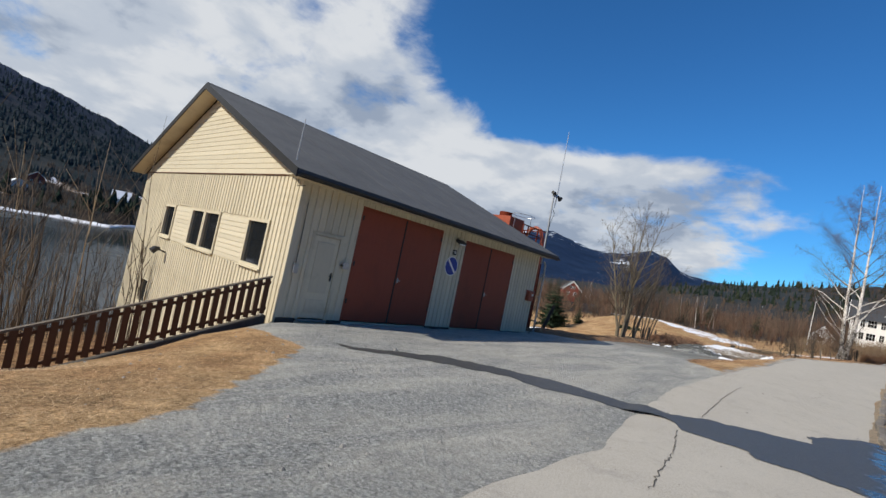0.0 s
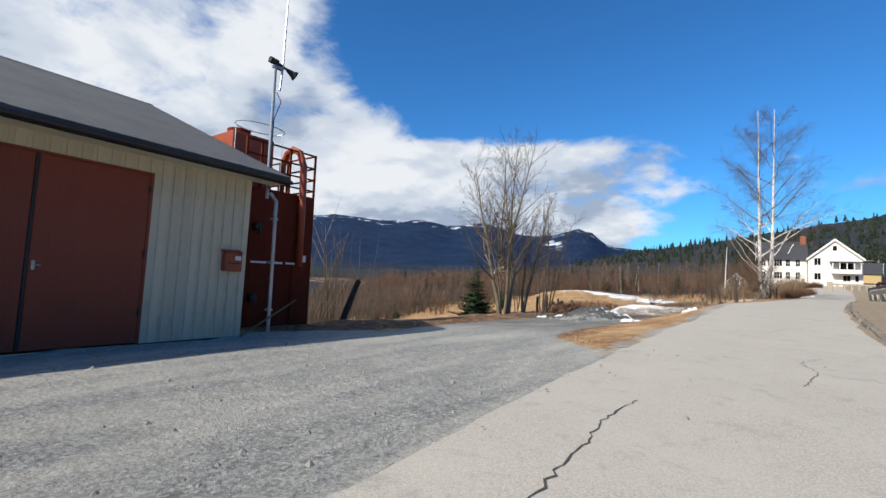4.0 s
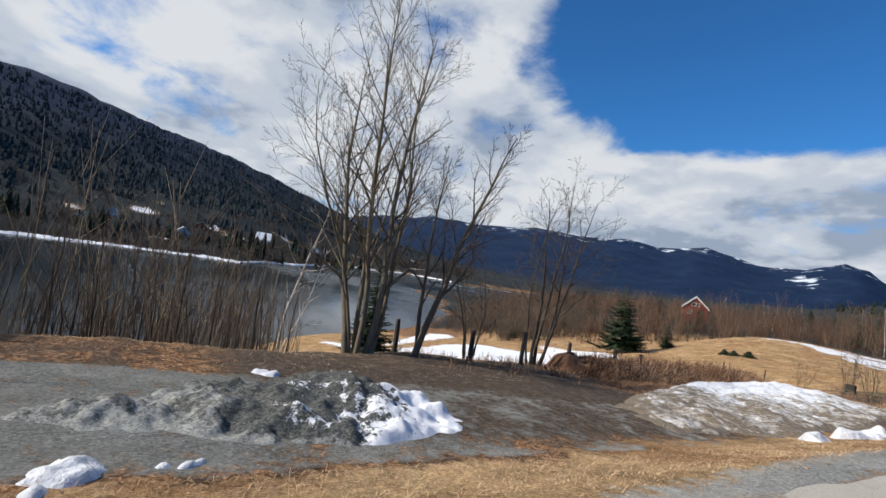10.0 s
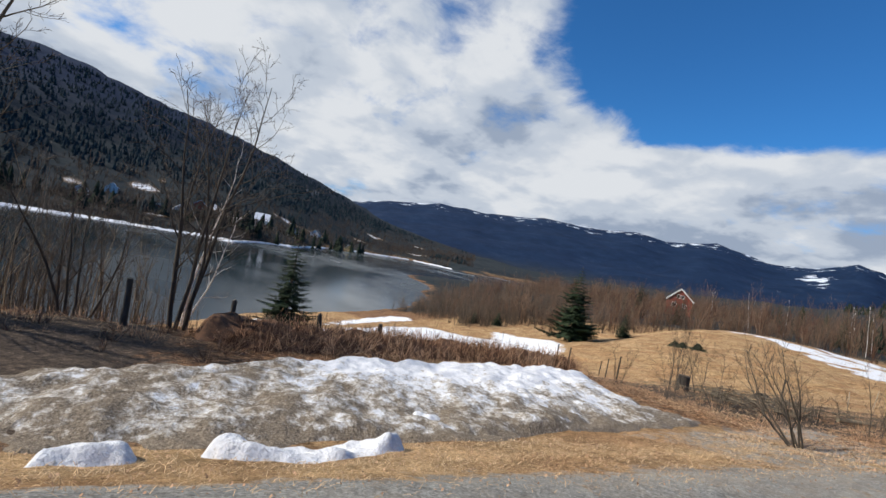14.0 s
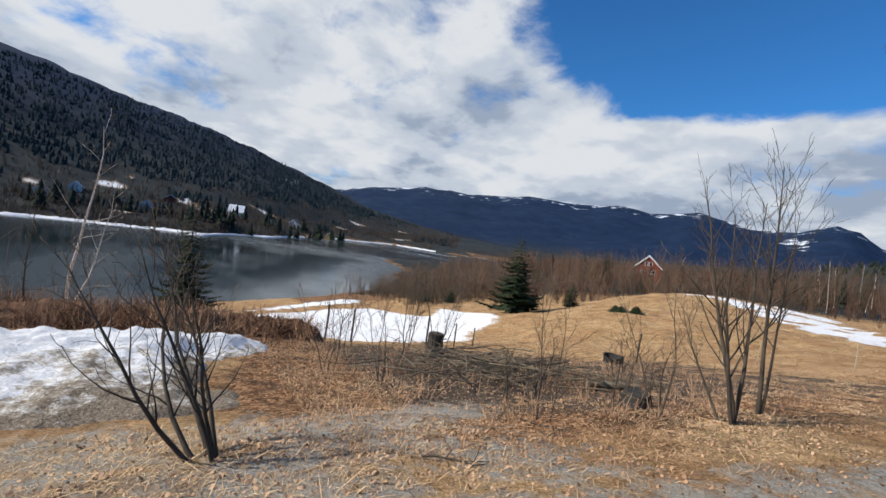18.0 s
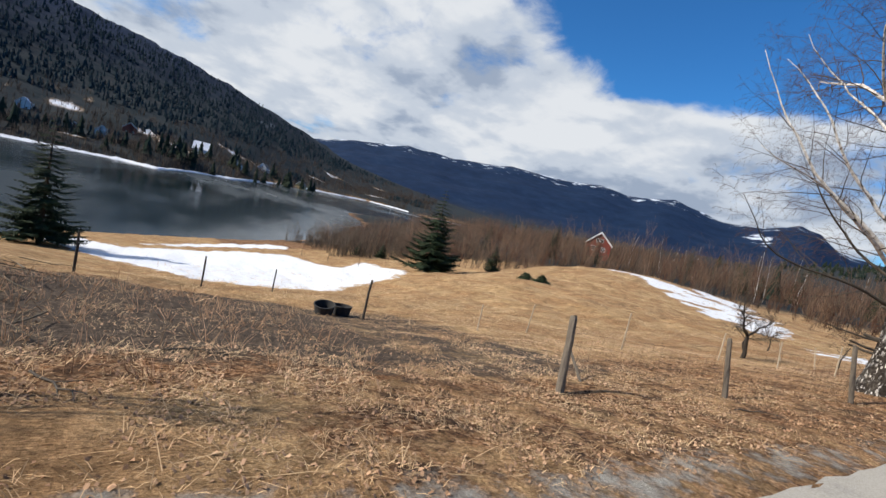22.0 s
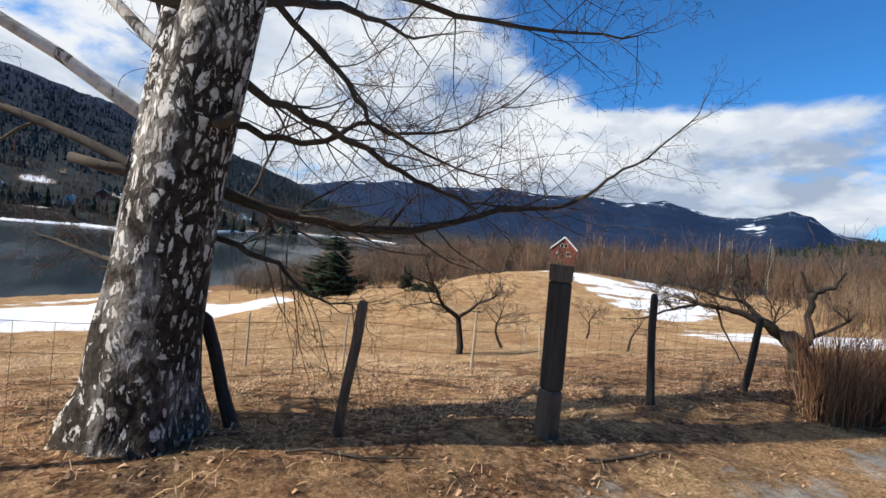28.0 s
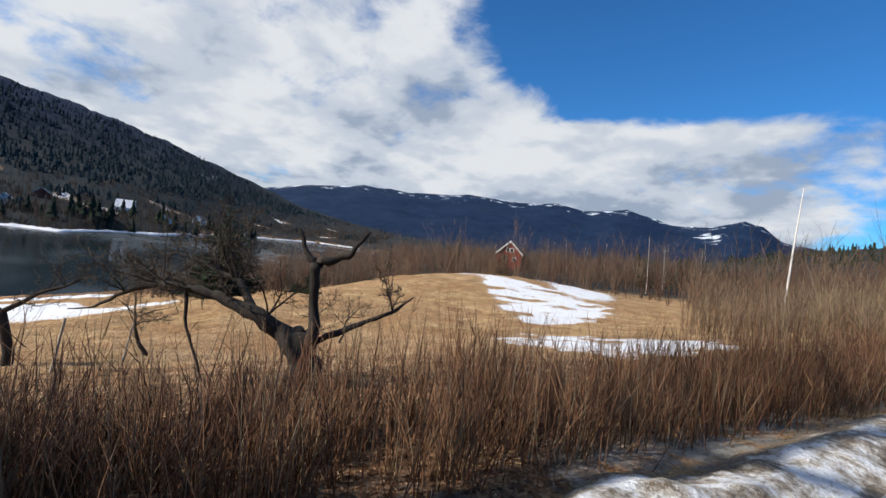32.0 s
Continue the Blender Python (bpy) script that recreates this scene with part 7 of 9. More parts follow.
# ---------------------------------------------------------------- fences, stakes and stumps
def round_post(name, label, foot, top, r, material, group="", cap=True, sides=9):
    x, y = foot[0], foot[1]
    z = ground_at(x, y)
    t = empty(name, pose(x, y, z))
    tagged(t, label, "post", group)
    rng = random.Random(int(abs(x * 100 + y * 10)))
    a, b = Vector((0, 0, -0.25)), Vector((top[0] - x, top[1] - y, top[2] - z))
    pts = [a.lerp(b, f) + Vector((rng.gauss(0, r * 0.12), rng.gauss(0, r * 0.12), 0)) for f in (0, 0.25, 0.5, 0.75, 0.97, 1.0)]
    bm = bmesh.new()
    tube(bm, pts, [r * 1.08, r * 1.04, r, r * 0.96, r * 0.92, r * 0.74], sides)
    for v in bm.verts:
        v.co += Vector((rng.gauss(0, r * 0.06), rng.gauss(0, r * 0.06), 0))
    part("shaft", bm, material, t)
    return t


def build_fences():
    W, Dk = M["post_wood"], M["post_dark"]
    g = "roadside fence posts"
    row = []
    for foot, top, r, mat in (((-0.04, 50.29), (-0.25, 50.44, 0.68), 0.052, W), ((-0.18, 51.06), (-1.03, 51.39, 0.09), 0.022, W), ((0.59, 53.05), (0.36, 53.12, 0.72), 0.036, W),
                              ((1.25, 55.78), (1.07, 55.72, 0.96), 0.036, W), ((1.45, 57.0), (1.36, 56.95, 1.06), 0.030, Dk), ((1.46, 58.76), (1.14, 58.50, 0.74), 0.042, Dk),
                              ((1.70, 59.27), (1.92, 59.30, 0.98), 0.034, W), ((2.18, 62.12), (2.0, 62.24, 1.10), 0.036, Dk), ((2.19, 63.84), (2.32, 63.74, 0.93), 0.036, Dk)):
        row.append(round_post("fence_post", "weathered round wooden fence post, leaning", foot, top, r, mat, g))
    # the stout old gate post, half tarred
    x, y = 2.27, 60.66
    z = ground_at(x, y)
    t = empty("gate_post", pose(x, y, z))
    tagged(t, "stout squared gate post, black tarred with a grey foot", "post")
    rng = random.Random(3)
    bm = boxes((-0.07, -0.07, -0.3, 0.07, 0.07, 0.34), bevel=0.02)
    part("foot", bm, W, t, "grey bare wood foot")
    bm = bmesh.new()
    prism(bm, [(-0.065, -0.065), (0.065, -0.065), (0.065, 0.065), (-0.065, 0.065)], "z", 0.342, 1.12)
    bmesh.ops.bevel(bm, geom=list(bm.edges), offset=0.015, segments=1, affect="EDGES")
    for v in bm.verts:
        v.co.x -= 0.05 * (v.co.z - 0.34)
        v.co.y += 0.02 * (v.co.z - 0.34)
    part("shaft", bm, Dk, t, "black tarred wood")
    bm = bmesh.new()
    prism(bm, [(-0.10, -0.045), (0.02, -0.045), (0.02, 0.075), (-0.10, 0.075)], "z", 1.122, 1.24)
    part("top", bm, W, t, "split pale top")
    # fence by the bank
    for x, y, h in ((-8.9, 23.8, 0.9), (-8.25, 25.75, 0.85), (-8.6, 27.8, 1.0), (-8.75, 29.85, 0.9), (-8.6, 31.85, 0.8), (-8.9, 33.6, 0.7)):
        round_post("fence_post", "dark weathered fence post on the lake bank", (x, y), (x + 0.04, y - 0.05, ground_at(x, y) + h), 0.065, Dk, "bank fence posts")
    for x, y in ((-10.2, 41.35), (-10.4, 42.2), (-6.85, 50.7), (-9.9, 44.5), (-13, 47.5), (-16, 50.5), (-62.3, 64.4), (-55, 66), (-49, 68)):
        round_post("fence_post", "slim dark stake in the meadow fence", (x, y), (x + 0.05, y, ground_at(x, y) + 1.05), 0.03, Dk, "meadow fence stakes")
    # pale stakes round the young trees
    for x, y, h, dx in ((-5.68, 53.5, 0.72, -0.02), (-5.4, 55.0, 0.85, 0.16), (-3.1, 56.0, 0.95, 0.0), (-1.4, 60.5, 0.75, -0.1), (-1.8, 64.8, 0.7, -0.22), (-0.66, 62.2, 0.85, -0.04), (-2.4, 59.4, 0.8, 0.0), (-3.0, 65.6, 0.6, -0.3)):
        round_post("stake", "thin pale wooden stake in the grass", (x, y), (x + dx, y - dx * 0.5, ground_at(x, y) + h), 0.018, M["stake"], "orchard stakes", sides=6)
    # sheep netting between the posts by the road
    w = Wood()
    line = [(-0.15, 50.36), (0.48, 53.1), (1.18, 55.75), (1.41, 56.97), (1.8, 59.28), (2.2, 60.6), (2.1, 62.15), (2.25, 63.8)]
    for (ax, ay), (bx, by) in zip(line, line[1:]):
        for hh in (0.12, 0.28, 0.44, 0.60, 0.76):
            pts = []
            for i in range(6):
                f = i / 5
                x, y = ax + (bx - ax) * f, ay + (by - ay) * f
                pts.append(Vector((x, y, ground_at(x, y) + hh - 0.05 * math.sin(math.pi * f))))
            w.limb(pts, [0.0016] * 6, 3)
        n = int(math.hypot(bx - ax, by - ay) / 0.16)
        for i in range(1, n):
            f = i / n
            x, y = ax + (bx - ax) * f, ay + (by - ay) * f
            z = ground_at(x, y)
            w.limb([Vector((x, y, z + 0.08)), Vector((x, y, z + 0.72))], [0.0014, 0.0014], 3)
    ob = w.object("wire_netting", M["bark"])
    tagged(ob, "sagging rusty sheep netting along the road fence", "fence", kind="stuff")
    # sawn stump, log and the two feed tubs
    x, y = -5.9, 42.55
    t = empty("tree_stump", pose(x, y, ground_at(x, y)))
    tagged(t, "dark sawn tree stump in brown litter", "stump")
    bm = pipe([(0, 0, -0.2), (0, 0, 0.1), (0.01, 0, 0.35), (0.02, 0, 0.52)], [0.24, 0.2, 0.175, 0.17], 14)
    part("trunk", bm, M["post_dark"], t)
    part("cut_face", pipe([(0.02, 0, 0.523), (0.02, 0, 0.53)], 0.145, 14), M["bark"], t)
    x, y = -2.2, 43.8
    t = empty("felled_log", pose(x, y, ground_at(x, y), 0, 0, 60))
    tagged(t, "short barkless pale log lying in the litter", "log")
    part("log", pipe([(-0.45, -0.02, 0.07), (0, 0.0, 0.085), (0.4, 0.03, 0.10)], [0.055, 0.062, 0.05], 10), M["bark_pale"], t)
    for k, (x, y, tz) in enumerate(((-7.05, 49.72, 6), (-7.3, 50.26, -4))):
        t = empty("feed_tub", pose(x, y, ground_at(x, y) + 0.02, tz, 8 - 10 * k, 30 * k))
        tagged(t, "black rubber feed tub standing in the meadow", "tub", "feed tubs")
        bm = bmesh.new()
        n = 20
        prof = ((0.22, 0.0), (0.25, 0.20), (0.268, 0.21), (0.268, 0.235), (0.24, 0.235), (0.205, 0.03))
        rings = [[bm.verts.new((r * math.cos(6.283 * q / n), r * math.sin(6.283 * q / n), zz)) for q in range(n)] for r, zz in prof]
        for a, b in zip(rings, rings[1:]):
            for q in range(n):
                bm.faces.new((a[q], a[(q + 1) % n], b[(q + 1) % n], b[q]))
        bm.faces.new(list(reversed(rings[0])))
        bm.faces.new(rings[-1])
        part("shell", bm, M["rubber"], t)
    for x, y in ((-1.25, 43.0),):
        t = empty("tree_stump", pose(x, y, ground_at(x, y)))
        tagged(t, "low dark cut stump among dead bracken", "stump")
        part("trunk", pipe([(0, 0, -0.1), (0, 0, 0.06), (0.02, 0, 0.2)], [0.24, 0.19, 0.16], 12), M["post_dark"], t)
    # slanting broken post by the tower
    x, y = -8.4, 12.4
    round_post("leaning_post", "thick broken post leaning at the yard's edge", (x, y), (x + 0.25, y + 0.55, ground_at(x, y) + 1.25), 0.09, Dk)


# ---------------------------------------------------------------- shrubs, hedge and thicket
SHRUB = dict(depth=3, steps=(7, 5, 4), sides=(6, 4, 3), bend=(0.10, 0.14, 0.16), lift=(0.05, 0.09, 0.06), twigs=(11, 4), start=(0.25, 0.2), angle=(36, 38), ratio=(0.42, 0.45), thin=0.55, least=0.0022)


def build_shrubs():
    rng = random.Random(23)
    def bush(x, y, n, h, r, lean, label, bark, twig, seed, spread=0.12, tilt=(0, 0), cfg=SHRUB):
        tree("shrub", label, fan_stems(x, y, n, spread, lean, h, r, rng, tilt), cfg, bark, twig, seed, "shrub")
    bush(-0.95, 38.06, 6, 2.0, 0.022, 0.36, "leafless young willow shrub leaning over the verge", M["bark"], M["twig_grey"], 1, 0.05, (-0.35, -0.5))
    tree("shrub", "leafless shrub with several slim grey stems", [((-0.2, 43.35, ground_at(-0.2, 43.35)), (-0.06, -0.2, 1), 2.6, 0.03), ((-0.22, 43.42, ground_at(-0.2, 43.4)), (-0.1, -0.06, 1), 2.9, 0.037), ((-0.3, 43.5, ground_at(-0.3, 43.5)), (-0.02, 0.08, 1), 2.8, 0.03), ((-0.28, 43.3, ground_at(-0.3, 43.3)), (-0.5, -0.1, 1), 1.6, 0.018)], dict(SHRUB, twigs=(14, 5), bend=(0.05, 0.1, 0.13)), M["bark"], M["twig_grey"], 27, "shrub")
    tree("shrub", "slim upright leafless sapling with many ascending twigs", [((-0.42, 44.33, ground_at(-0.42, 44.33)), (0.03, 0.0, 1), 3.4, 0.034), ((-0.40, 44.36, ground_at(-0.42, 44.33)), (0.02, 0.08, 1), 2.8, 0.022)], dict(SHRUB, twigs=(18, 5), start=(0.35, 0.2), bend=(0.03, 0.09, 0.13)), M["bark"], M["twig_grey"], 34, "shrub")
    for k, (x, y, h) in enumerate(((-5.9, 41.9, 2.3), (-5.5, 41.6, 2.2), (-5.2, 42.2, 1.9), (-6.1, 42.8, 2.0), (-1.05, 41.2, 1.5), (-0.83, 42.8, 2.0), (-3.1, 43.1, 1.1), (-2.65, 44.5, 1.0), (-1.4, 42.85, 1.2), (-1.1, 43.25, 1.0), (-2.2, 41.6, 1.0))):
        bush(x, y, 2, h, 0.013, 0.2, "thin leafless sapling in dead bracken", M["bark"], M["twig_grey"], 10 + k, 0.06)
    for k, (x, y, h) in enumerate(((-4.4, 39.8, 1.7), (-3.6, 40.4, 1.6), (-6.8, 40.8, 1.4))):
        bush(x, y, 4, h, 0.010, 0.35, "small leafless bush at the edge of the snow", M["bark"], M["twig_red"], 40 + k, 0.1)
    # young apple trees and the fallen old one
    def apple(x, y, h, r, seed, label, lean=(0.05, 0.02)):
        tree("apple_tree", label, [((x, y, ground_at(x, y)), (*lean, 1), h, r)], dict(APPLE, start=(0.5, 0.2, 0.15), twigs=(10, 10, 6), ratio=(1.0, 0.5, 0.45)), M["apple_bark"], M["twig_grey"], seed)
    x, y = -3.7, 64.15
    z = ground_at(x, y)
    t = empty("apple_tree", pose(x, y, z))
    tagged(t, "small bare apple tree with dark crooked branches", "tree")
    bpy.context.view_layer.update()
    r3, tr, lim, tw = random.Random(61), Wood(), Wood(), Wood()
    forks = (([(0, 0, -0.15), (0.02, 0.02, 0.2), (0.0, -0.05, 0.55), (0.0, -0.12, 0.9)], 0.085, 0.06),
             ([(0, -0.12, 0.86), (-0.02, -0.32, 0.98), (-0.02, -0.55, 1.12), (0.02, -0.75, 1.4), (0.0, -0.88, 1.62), (0.03, -1.08, 1.95), (0.0, -1.12, 2.15)], 0.055, 0.014),
             ([(0, -0.12, 0.86), (0.1, 0.1, 1.02), (0.12, 0.32, 1.2), (0.2, 0.62, 1.32), (0.22, 0.9, 1.5)], 0.045, 0.012),
             ([(0, -0.86, 1.58), (0.06, -1.2, 1.66), (0.1, -1.6, 1.8)], 0.026, 0.008), ([(-0.02, -0.5, 1.1), (0.05, -0.9, 1.2), (0.12, -1.45, 1.15)], 0.026, 0.008))
    for pts, a, b in forks:
        m = len(pts)
        pts = [Vector((x + q[0], y + q[1], z + q[2])) for q in pts]
        (tr if a > 0.08 else lim).limb(pts, [a + (b - a) * i / (m - 1) for i in range(m)], 8)
        for i in range(1, m if a < 0.08 else 0):
            for k in range(4):
                ax = (pts[i] - pts[i - 1]).normalized()
                e = (ax * 0.5 + Vector((r3.gauss(0, 0.6), r3.gauss(0, 0.6), r3.gauss(0.25, 0.5)))).normalized()
                grow([lim, lim, tw], pts[i], e, r3.uniform(0.3, 0.75), 0.010, 1, r3, dict(APPLE, twigs=(8, 7, 4)))
    tr.object("trunk", M["apple_bark"], t)
    lim.object("bough", M["apple_bark"], t, "", "stuff")
    tw.object("crown", M["twig_grey"], t, "", "stuff")
    apple(-4.4, 66.1, 1.5, 0.05, 62, "thin crooked bare apple tree", (-0.25, -0.3))
    apple(-2.1, 68.1, 1.2, 0.04, 63, "small bare apple tree in the old orchard", (0.1, 0.1))
    apple(-5.2, 70.5, 1.3, 0.04, 64, "bare twiggy apple tree near the snow", (0.1, -0.1))
    t = empty("apple_tree", pose(1.6, 67.0, ground_at(1.6, 67.0)))
    tagged(t, "old broken apple tree with a black pollarded fork", "tree")
    bpy.context.view_layer.update()
    z = ground_at(1.6, 67.0)
    r2 = random.Random(8)
    tr, lim, tw = Wood(), Wood(), Wood()
    plain = tr.limb
    def crooked(pts, radii, sides):
        fine, rad = [], []
        for i in range(len(pts) - 1):
            for k in range(4):
                f = k / 4
                rr = radii[i] + (radii[i + 1] - radii[i]) * f
                fine.append(pts[i].lerp(pts[i + 1], f) + Vector([r2.gauss(0, 0.28 * rr) for _ in range(3)]))
                rad.append(rr * r2.uniform(0.85, 1.25))
        plain(fine + [pts[-1]], rad + [radii[-1]], sides)
    def V(*pts):
        return [Vector((q[0], q[1], z + q[2])) for q in pts]
    # squat foot, upright fork, and the long limb that bends to the ground
    crooked(V((1.66, 67.0, -0.2), (1.63, 66.98, 0.2), (1.60, 66.93, 0.45), (1.56, 66.88, 0.6)), [0.178, 0.141, 0.111, 0.067], 12)
    crooked(V((1.66, 67.0, 0.15), (1.74, 66.98, 0.6), (1.73, 66.97, 1.0), (1.74, 66.94, 1.28)), [0.089, 0.063, 0.050, 0.046], 10)
    crooked(V((1.74, 66.94, 1.26), (1.66, 66.86, 1.36), (1.64, 66.83, 1.5), (1.60, 66.79, 1.6)), [0.037, 0.028, 0.022, 0.012], 8)
    crooked(V((1.74, 66.94, 1.26), (1.82, 67.08, 1.35), (1.90, 67.2, 1.38), (1.95, 67.28, 1.52), (2.0, 67.36, 1.64)), [0.041, 0.037, 0.030, 0.019, 0.009], 8)
    crooked(V((1.60, 66.93, 0.35), (1.38, 66.65, 0.66), (1.1, 66.32, 0.80), (0.85, 66.02, 0.86), (0.62, 65.78, 0.88)), [0.092, 0.074, 0.056, 0.044, 0.033], 10)
    crooked(V((0.66, 65.82, 0.88), (0.35, 65.5, 0.74), (0.02, 65.25, 0.52), (-0.3, 65.02, 0.44)), [0.027, 0.019, 0.013, 0.007], 7)
    crooked(V((0.8, 65.98, 0.85), (0.95, 66.0, 0.5), (1.12, 66.1, 0.2), (1.2, 66.15, 0.02)), [0.019, 0.015, 0.012, 0.007], 7)
    crooked(V((1.3, 66.55, 0.72), (1.0, 66.42, 0.98), (0.65, 66.3, 1.02), (0.3, 66.1, 1.12), (0.02, 65.95, 1.16)), [0.041, 0.031, 0.022, 0.015, 0.007], 8)
    crooked(V((0.95, 66.4, 0.98), (0.86, 66.3, 1.2), (0.92, 66.22, 1.42), (0.86, 66.2, 1.6)), [0.019, 0.015, 0.010, 0.005], 7)
    crooked(V((1.70, 67.05, 0.5), (1.9, 67.4, 0.72), (2.0, 67.7, 0.85), (2.06, 67.9, 1.02)), [0.033, 0.025, 0.018, 0.007], 7)
    boughs = (((0.62, 65.78, 0.88), (-0.6, 0.2, 0.4), 0.9), ((0.85, 66.02, 0.86), (0.1, -0.4, 0.8), 0.8), ((0.65, 66.3, 1.02), (-0.4, 0.2, 0.8), 0.8), ((1.0, 66.42, 0.98), (0.2, 0.4, 0.9), 0.7), ((0.3, 66.1, 1.12), (-0.8, 0.0, 0.3), 0.8), ((0.35, 65.5, 0.74), (-0.5, -0.3, 0.3), 0.7),
              ((1.1, 66.32, 0.8), (0.2, -0.3, 0.9), 0.6), ((0.02, 65.95, 1.16), (-0.8, -0.2, 0.2), 0.6), ((1.38, 66.65, 0.7), (-0.1, 0.3, 0.9), 0.8), ((0.62, 65.78, 0.88), (-0.5, -0.6, 0.1), 1.0), ((0.86, 66.3, 1.3), (0.3, 0.4, 0.5), 0.6), ((2.0, 67.7, 0.85), (0.2, 0.5, 0.6), 0.6), ((0.45, 66.2, 1.08), (-0.3, 0.6, 0.3), 0.8))
    for p, d, L in boughs:
        for k in range(4):
            e = Vector(d) + Vector([r2.gauss(0, 0.45) for _ in range(3)])
            grow([lim, lim, tw], Vector((p[0], p[1], z + p[2])), e.normalized(), L * r2.uniform(0.5, 1.1), 0.011, 1, r2, dict(APPLE, twigs=(8, 9, 6)))
    tr.object("trunk", M["apple_bark"], t)
    lim.object("bough", M["apple_bark"], t, "", "stuff")
    tw.object("crown", M["twig_grey"], t, "", "stuff")
    # cut hedge along the lane
    spots = []
    for k in range(1650):
        y = 63.5 + 18.5 * rng.random() ** 1.15
        c = np.interp(y, [63.5, 64.3, 66, 68, 70, 74, 82], [3.0, 3.05, 3.3, 3.55, 3.85, 4.6, 5.9])
        w = np.interp(y, [63.5, 64.4, 66.0, 72, 82], [0.10, 0.40, 0.60, 0.75, 0.9])
        x = c + rng.uniform(-w, w)
        spots.append((x, y, ground_at(x, y), rng.uniform(0.5, 1.0) * (1.0 + 0.2 * rng.random() * math.sin(y * 1.7))))
    spikes(spots[:830], M["hedge_twig"], "hedge", "dense leafless reddish-brown roadside hedge", "hedge", rng, 6, 0.32, 3, 0.0055, 2)
    spikes(spots[830:], M["hedge_dark"], "hedge", "dense leafless dark red-brown stems in the roadside hedge", "hedge", rng, 4, 0.26, 3, 0.0055, 2)
    spikes(spots[::3], M["twig_pale"], "hedge_stems", "pale straw-coloured dead stems among the hedge", "hedge", rng, 3, 0.22, 3, 0.0045, 1)
    # tall thin pole in the distance
    x, y = -5.2, 104.7
    t = empty("thin_pole", pose(x, y, ground_at(x, y)))
    tagged(t, "tall thin white pole beyond the orchard", "pole")
    part("pole", pipe([(0, 0, -0.2), (0.15, 0, 5), (0.35, 0, 9.8)], [0.085, 0.065, 0.035], 8), M["white"], t)
    # brown thicket between meadow and hills
    sp = [[], [], []]
    for k in range(3300):
        y = 78 + 170 * rng.random() ** 1.25
        x = rng.uniform(-150 - 0.3 * (y - 80), 2 - 0.01 * y)
        crest = np.interp(x, [-95, -70, -50, -38, -30, -22, -14, -8, 0], [72, 78, 88, 110, 120, 122, 112, 108, 108])
        if y < crest + rng.gauss(0, 4) + 1.5:
            continue
        z = ground_at(x, y)
        if z < -13.5:
            continue
        tall = float(smooth01(0.5 + 0.75 * fractal(x, y, 34, 3, 3.0)))
        h = (2.6 + 6.4 * tall) * rng.uniform(0.6, 1.2) * (1.0 + 0.2 * (y > 130))
        sp[k % 3].append((x, y, z, h))
    bushes(sp[0], M["twig_brown"], "thicket", "warm brown leafless thicket beyond the meadow", "shrubs", rng, 7, 0.36, 0.034, 6)
    bushes(sp[1], M["twig_grey"], "thicket", "grey-brown leafless thicket beyond the meadow", "shrubs", rng, 7, 0.34, 0.034, 6)
    bushes(sp[2], M["twig_red"], "thicket", "red-brown leafless bushes standing in the thicket", "shrubs", rng, 6, 0.30, 0.032, 6)
    # slender saplings and dry stems behind the hedge
    near = [[], []]
    for k in range(900):
        y = rng.uniform(80, 125)
        x = rng.uniform(-9, 5.5) + (y - 80) * 0.05
        if x < -1.5 - 0.72 * (y - 80) * 0.5 and y < 100 or x > float(road_left(y)) - 1.2:
            continue
        if y < 93 and x < -0.9 * (y - 80) + 1.5 and x > -0.9 * (y - 80) - 7:
            continue
        near[k % 2].append((x, y, ground_at(x, y), rng.uniform(1.2, 3.4)))
    bushes(near[0], M["twig_brown"], "sapling_thicket", "brown slender leafless saplings behind the hedge", "saplings", rng, 6, 0.2, 0.013, 5)
    bushes(near[1], M["twig_pale"], "sapling_thicket", "pale dry stems and saplings behind the hedge", "saplings", rng, 6, 0.16, 0.011, 4)
    for k in range(16):
        x, y = rng.uniform(-95, -24), rng.uniform(125, 210)
        tree("birch", "slim bare birch rising from the thicket", [((x, y, ground_at(x, y)), (rng.gauss(0, 0.04), 0, 1), rng.uniform(7, 11), 0.055)], dict(SAPLING, least=0.02, twigs=(14, 3)), M["birch"], M["twig_grey"], 300 + k, group="thicket birches", split=False)
    # scrub at the water's edge and on the near bank of the lake
    spots = []
    for k in range(330):
        y = rng.uniform(70, 118)
        x = rng.uniform(-98, -62) - 0.25 * (y - 70)
        z = ground_at(x, y)
        if z > -13.8 and z < -7:
            spots.append((x, y, z, rng.uniform(2.5, 6.5)))
    spikes(spots, M["twig_grey"], "shore_scrub", "grey leafless bushes at the lake shore", "shrubs", rng, 8, 0.22, 3, 0.04, 2)
    # brown brush along the bank fence
    spots = []
    for k in range(900):
        y = rng.uniform(24, 41) if k % 3 == 0 else rng.uniform(29.5, 40.5)
        x = -8.5 - 0.05 * max(0, y - 30) + rng.gauss(0, 0.85)
        spots.append((x, y, ground_at(x, y) + 0.3 * math.exp(-((x + 8.6) / 0.8) ** 2) * (y > 29.5), rng.uniform(0.25, 0.62) * (1.1 if y > 30 else 0.7)))
    mat = [(-7.7, 29.0), (-7.5, 31.5), (-7.6, 34.0), (-7.8, 36.5), (-8.0, 38.8), (-8.4, 40.8), (-9.8, 40.8), (-9.9, 37.5), (-9.7, 34.0), (-9.5, 31.0), (-9.3, 29.0)]
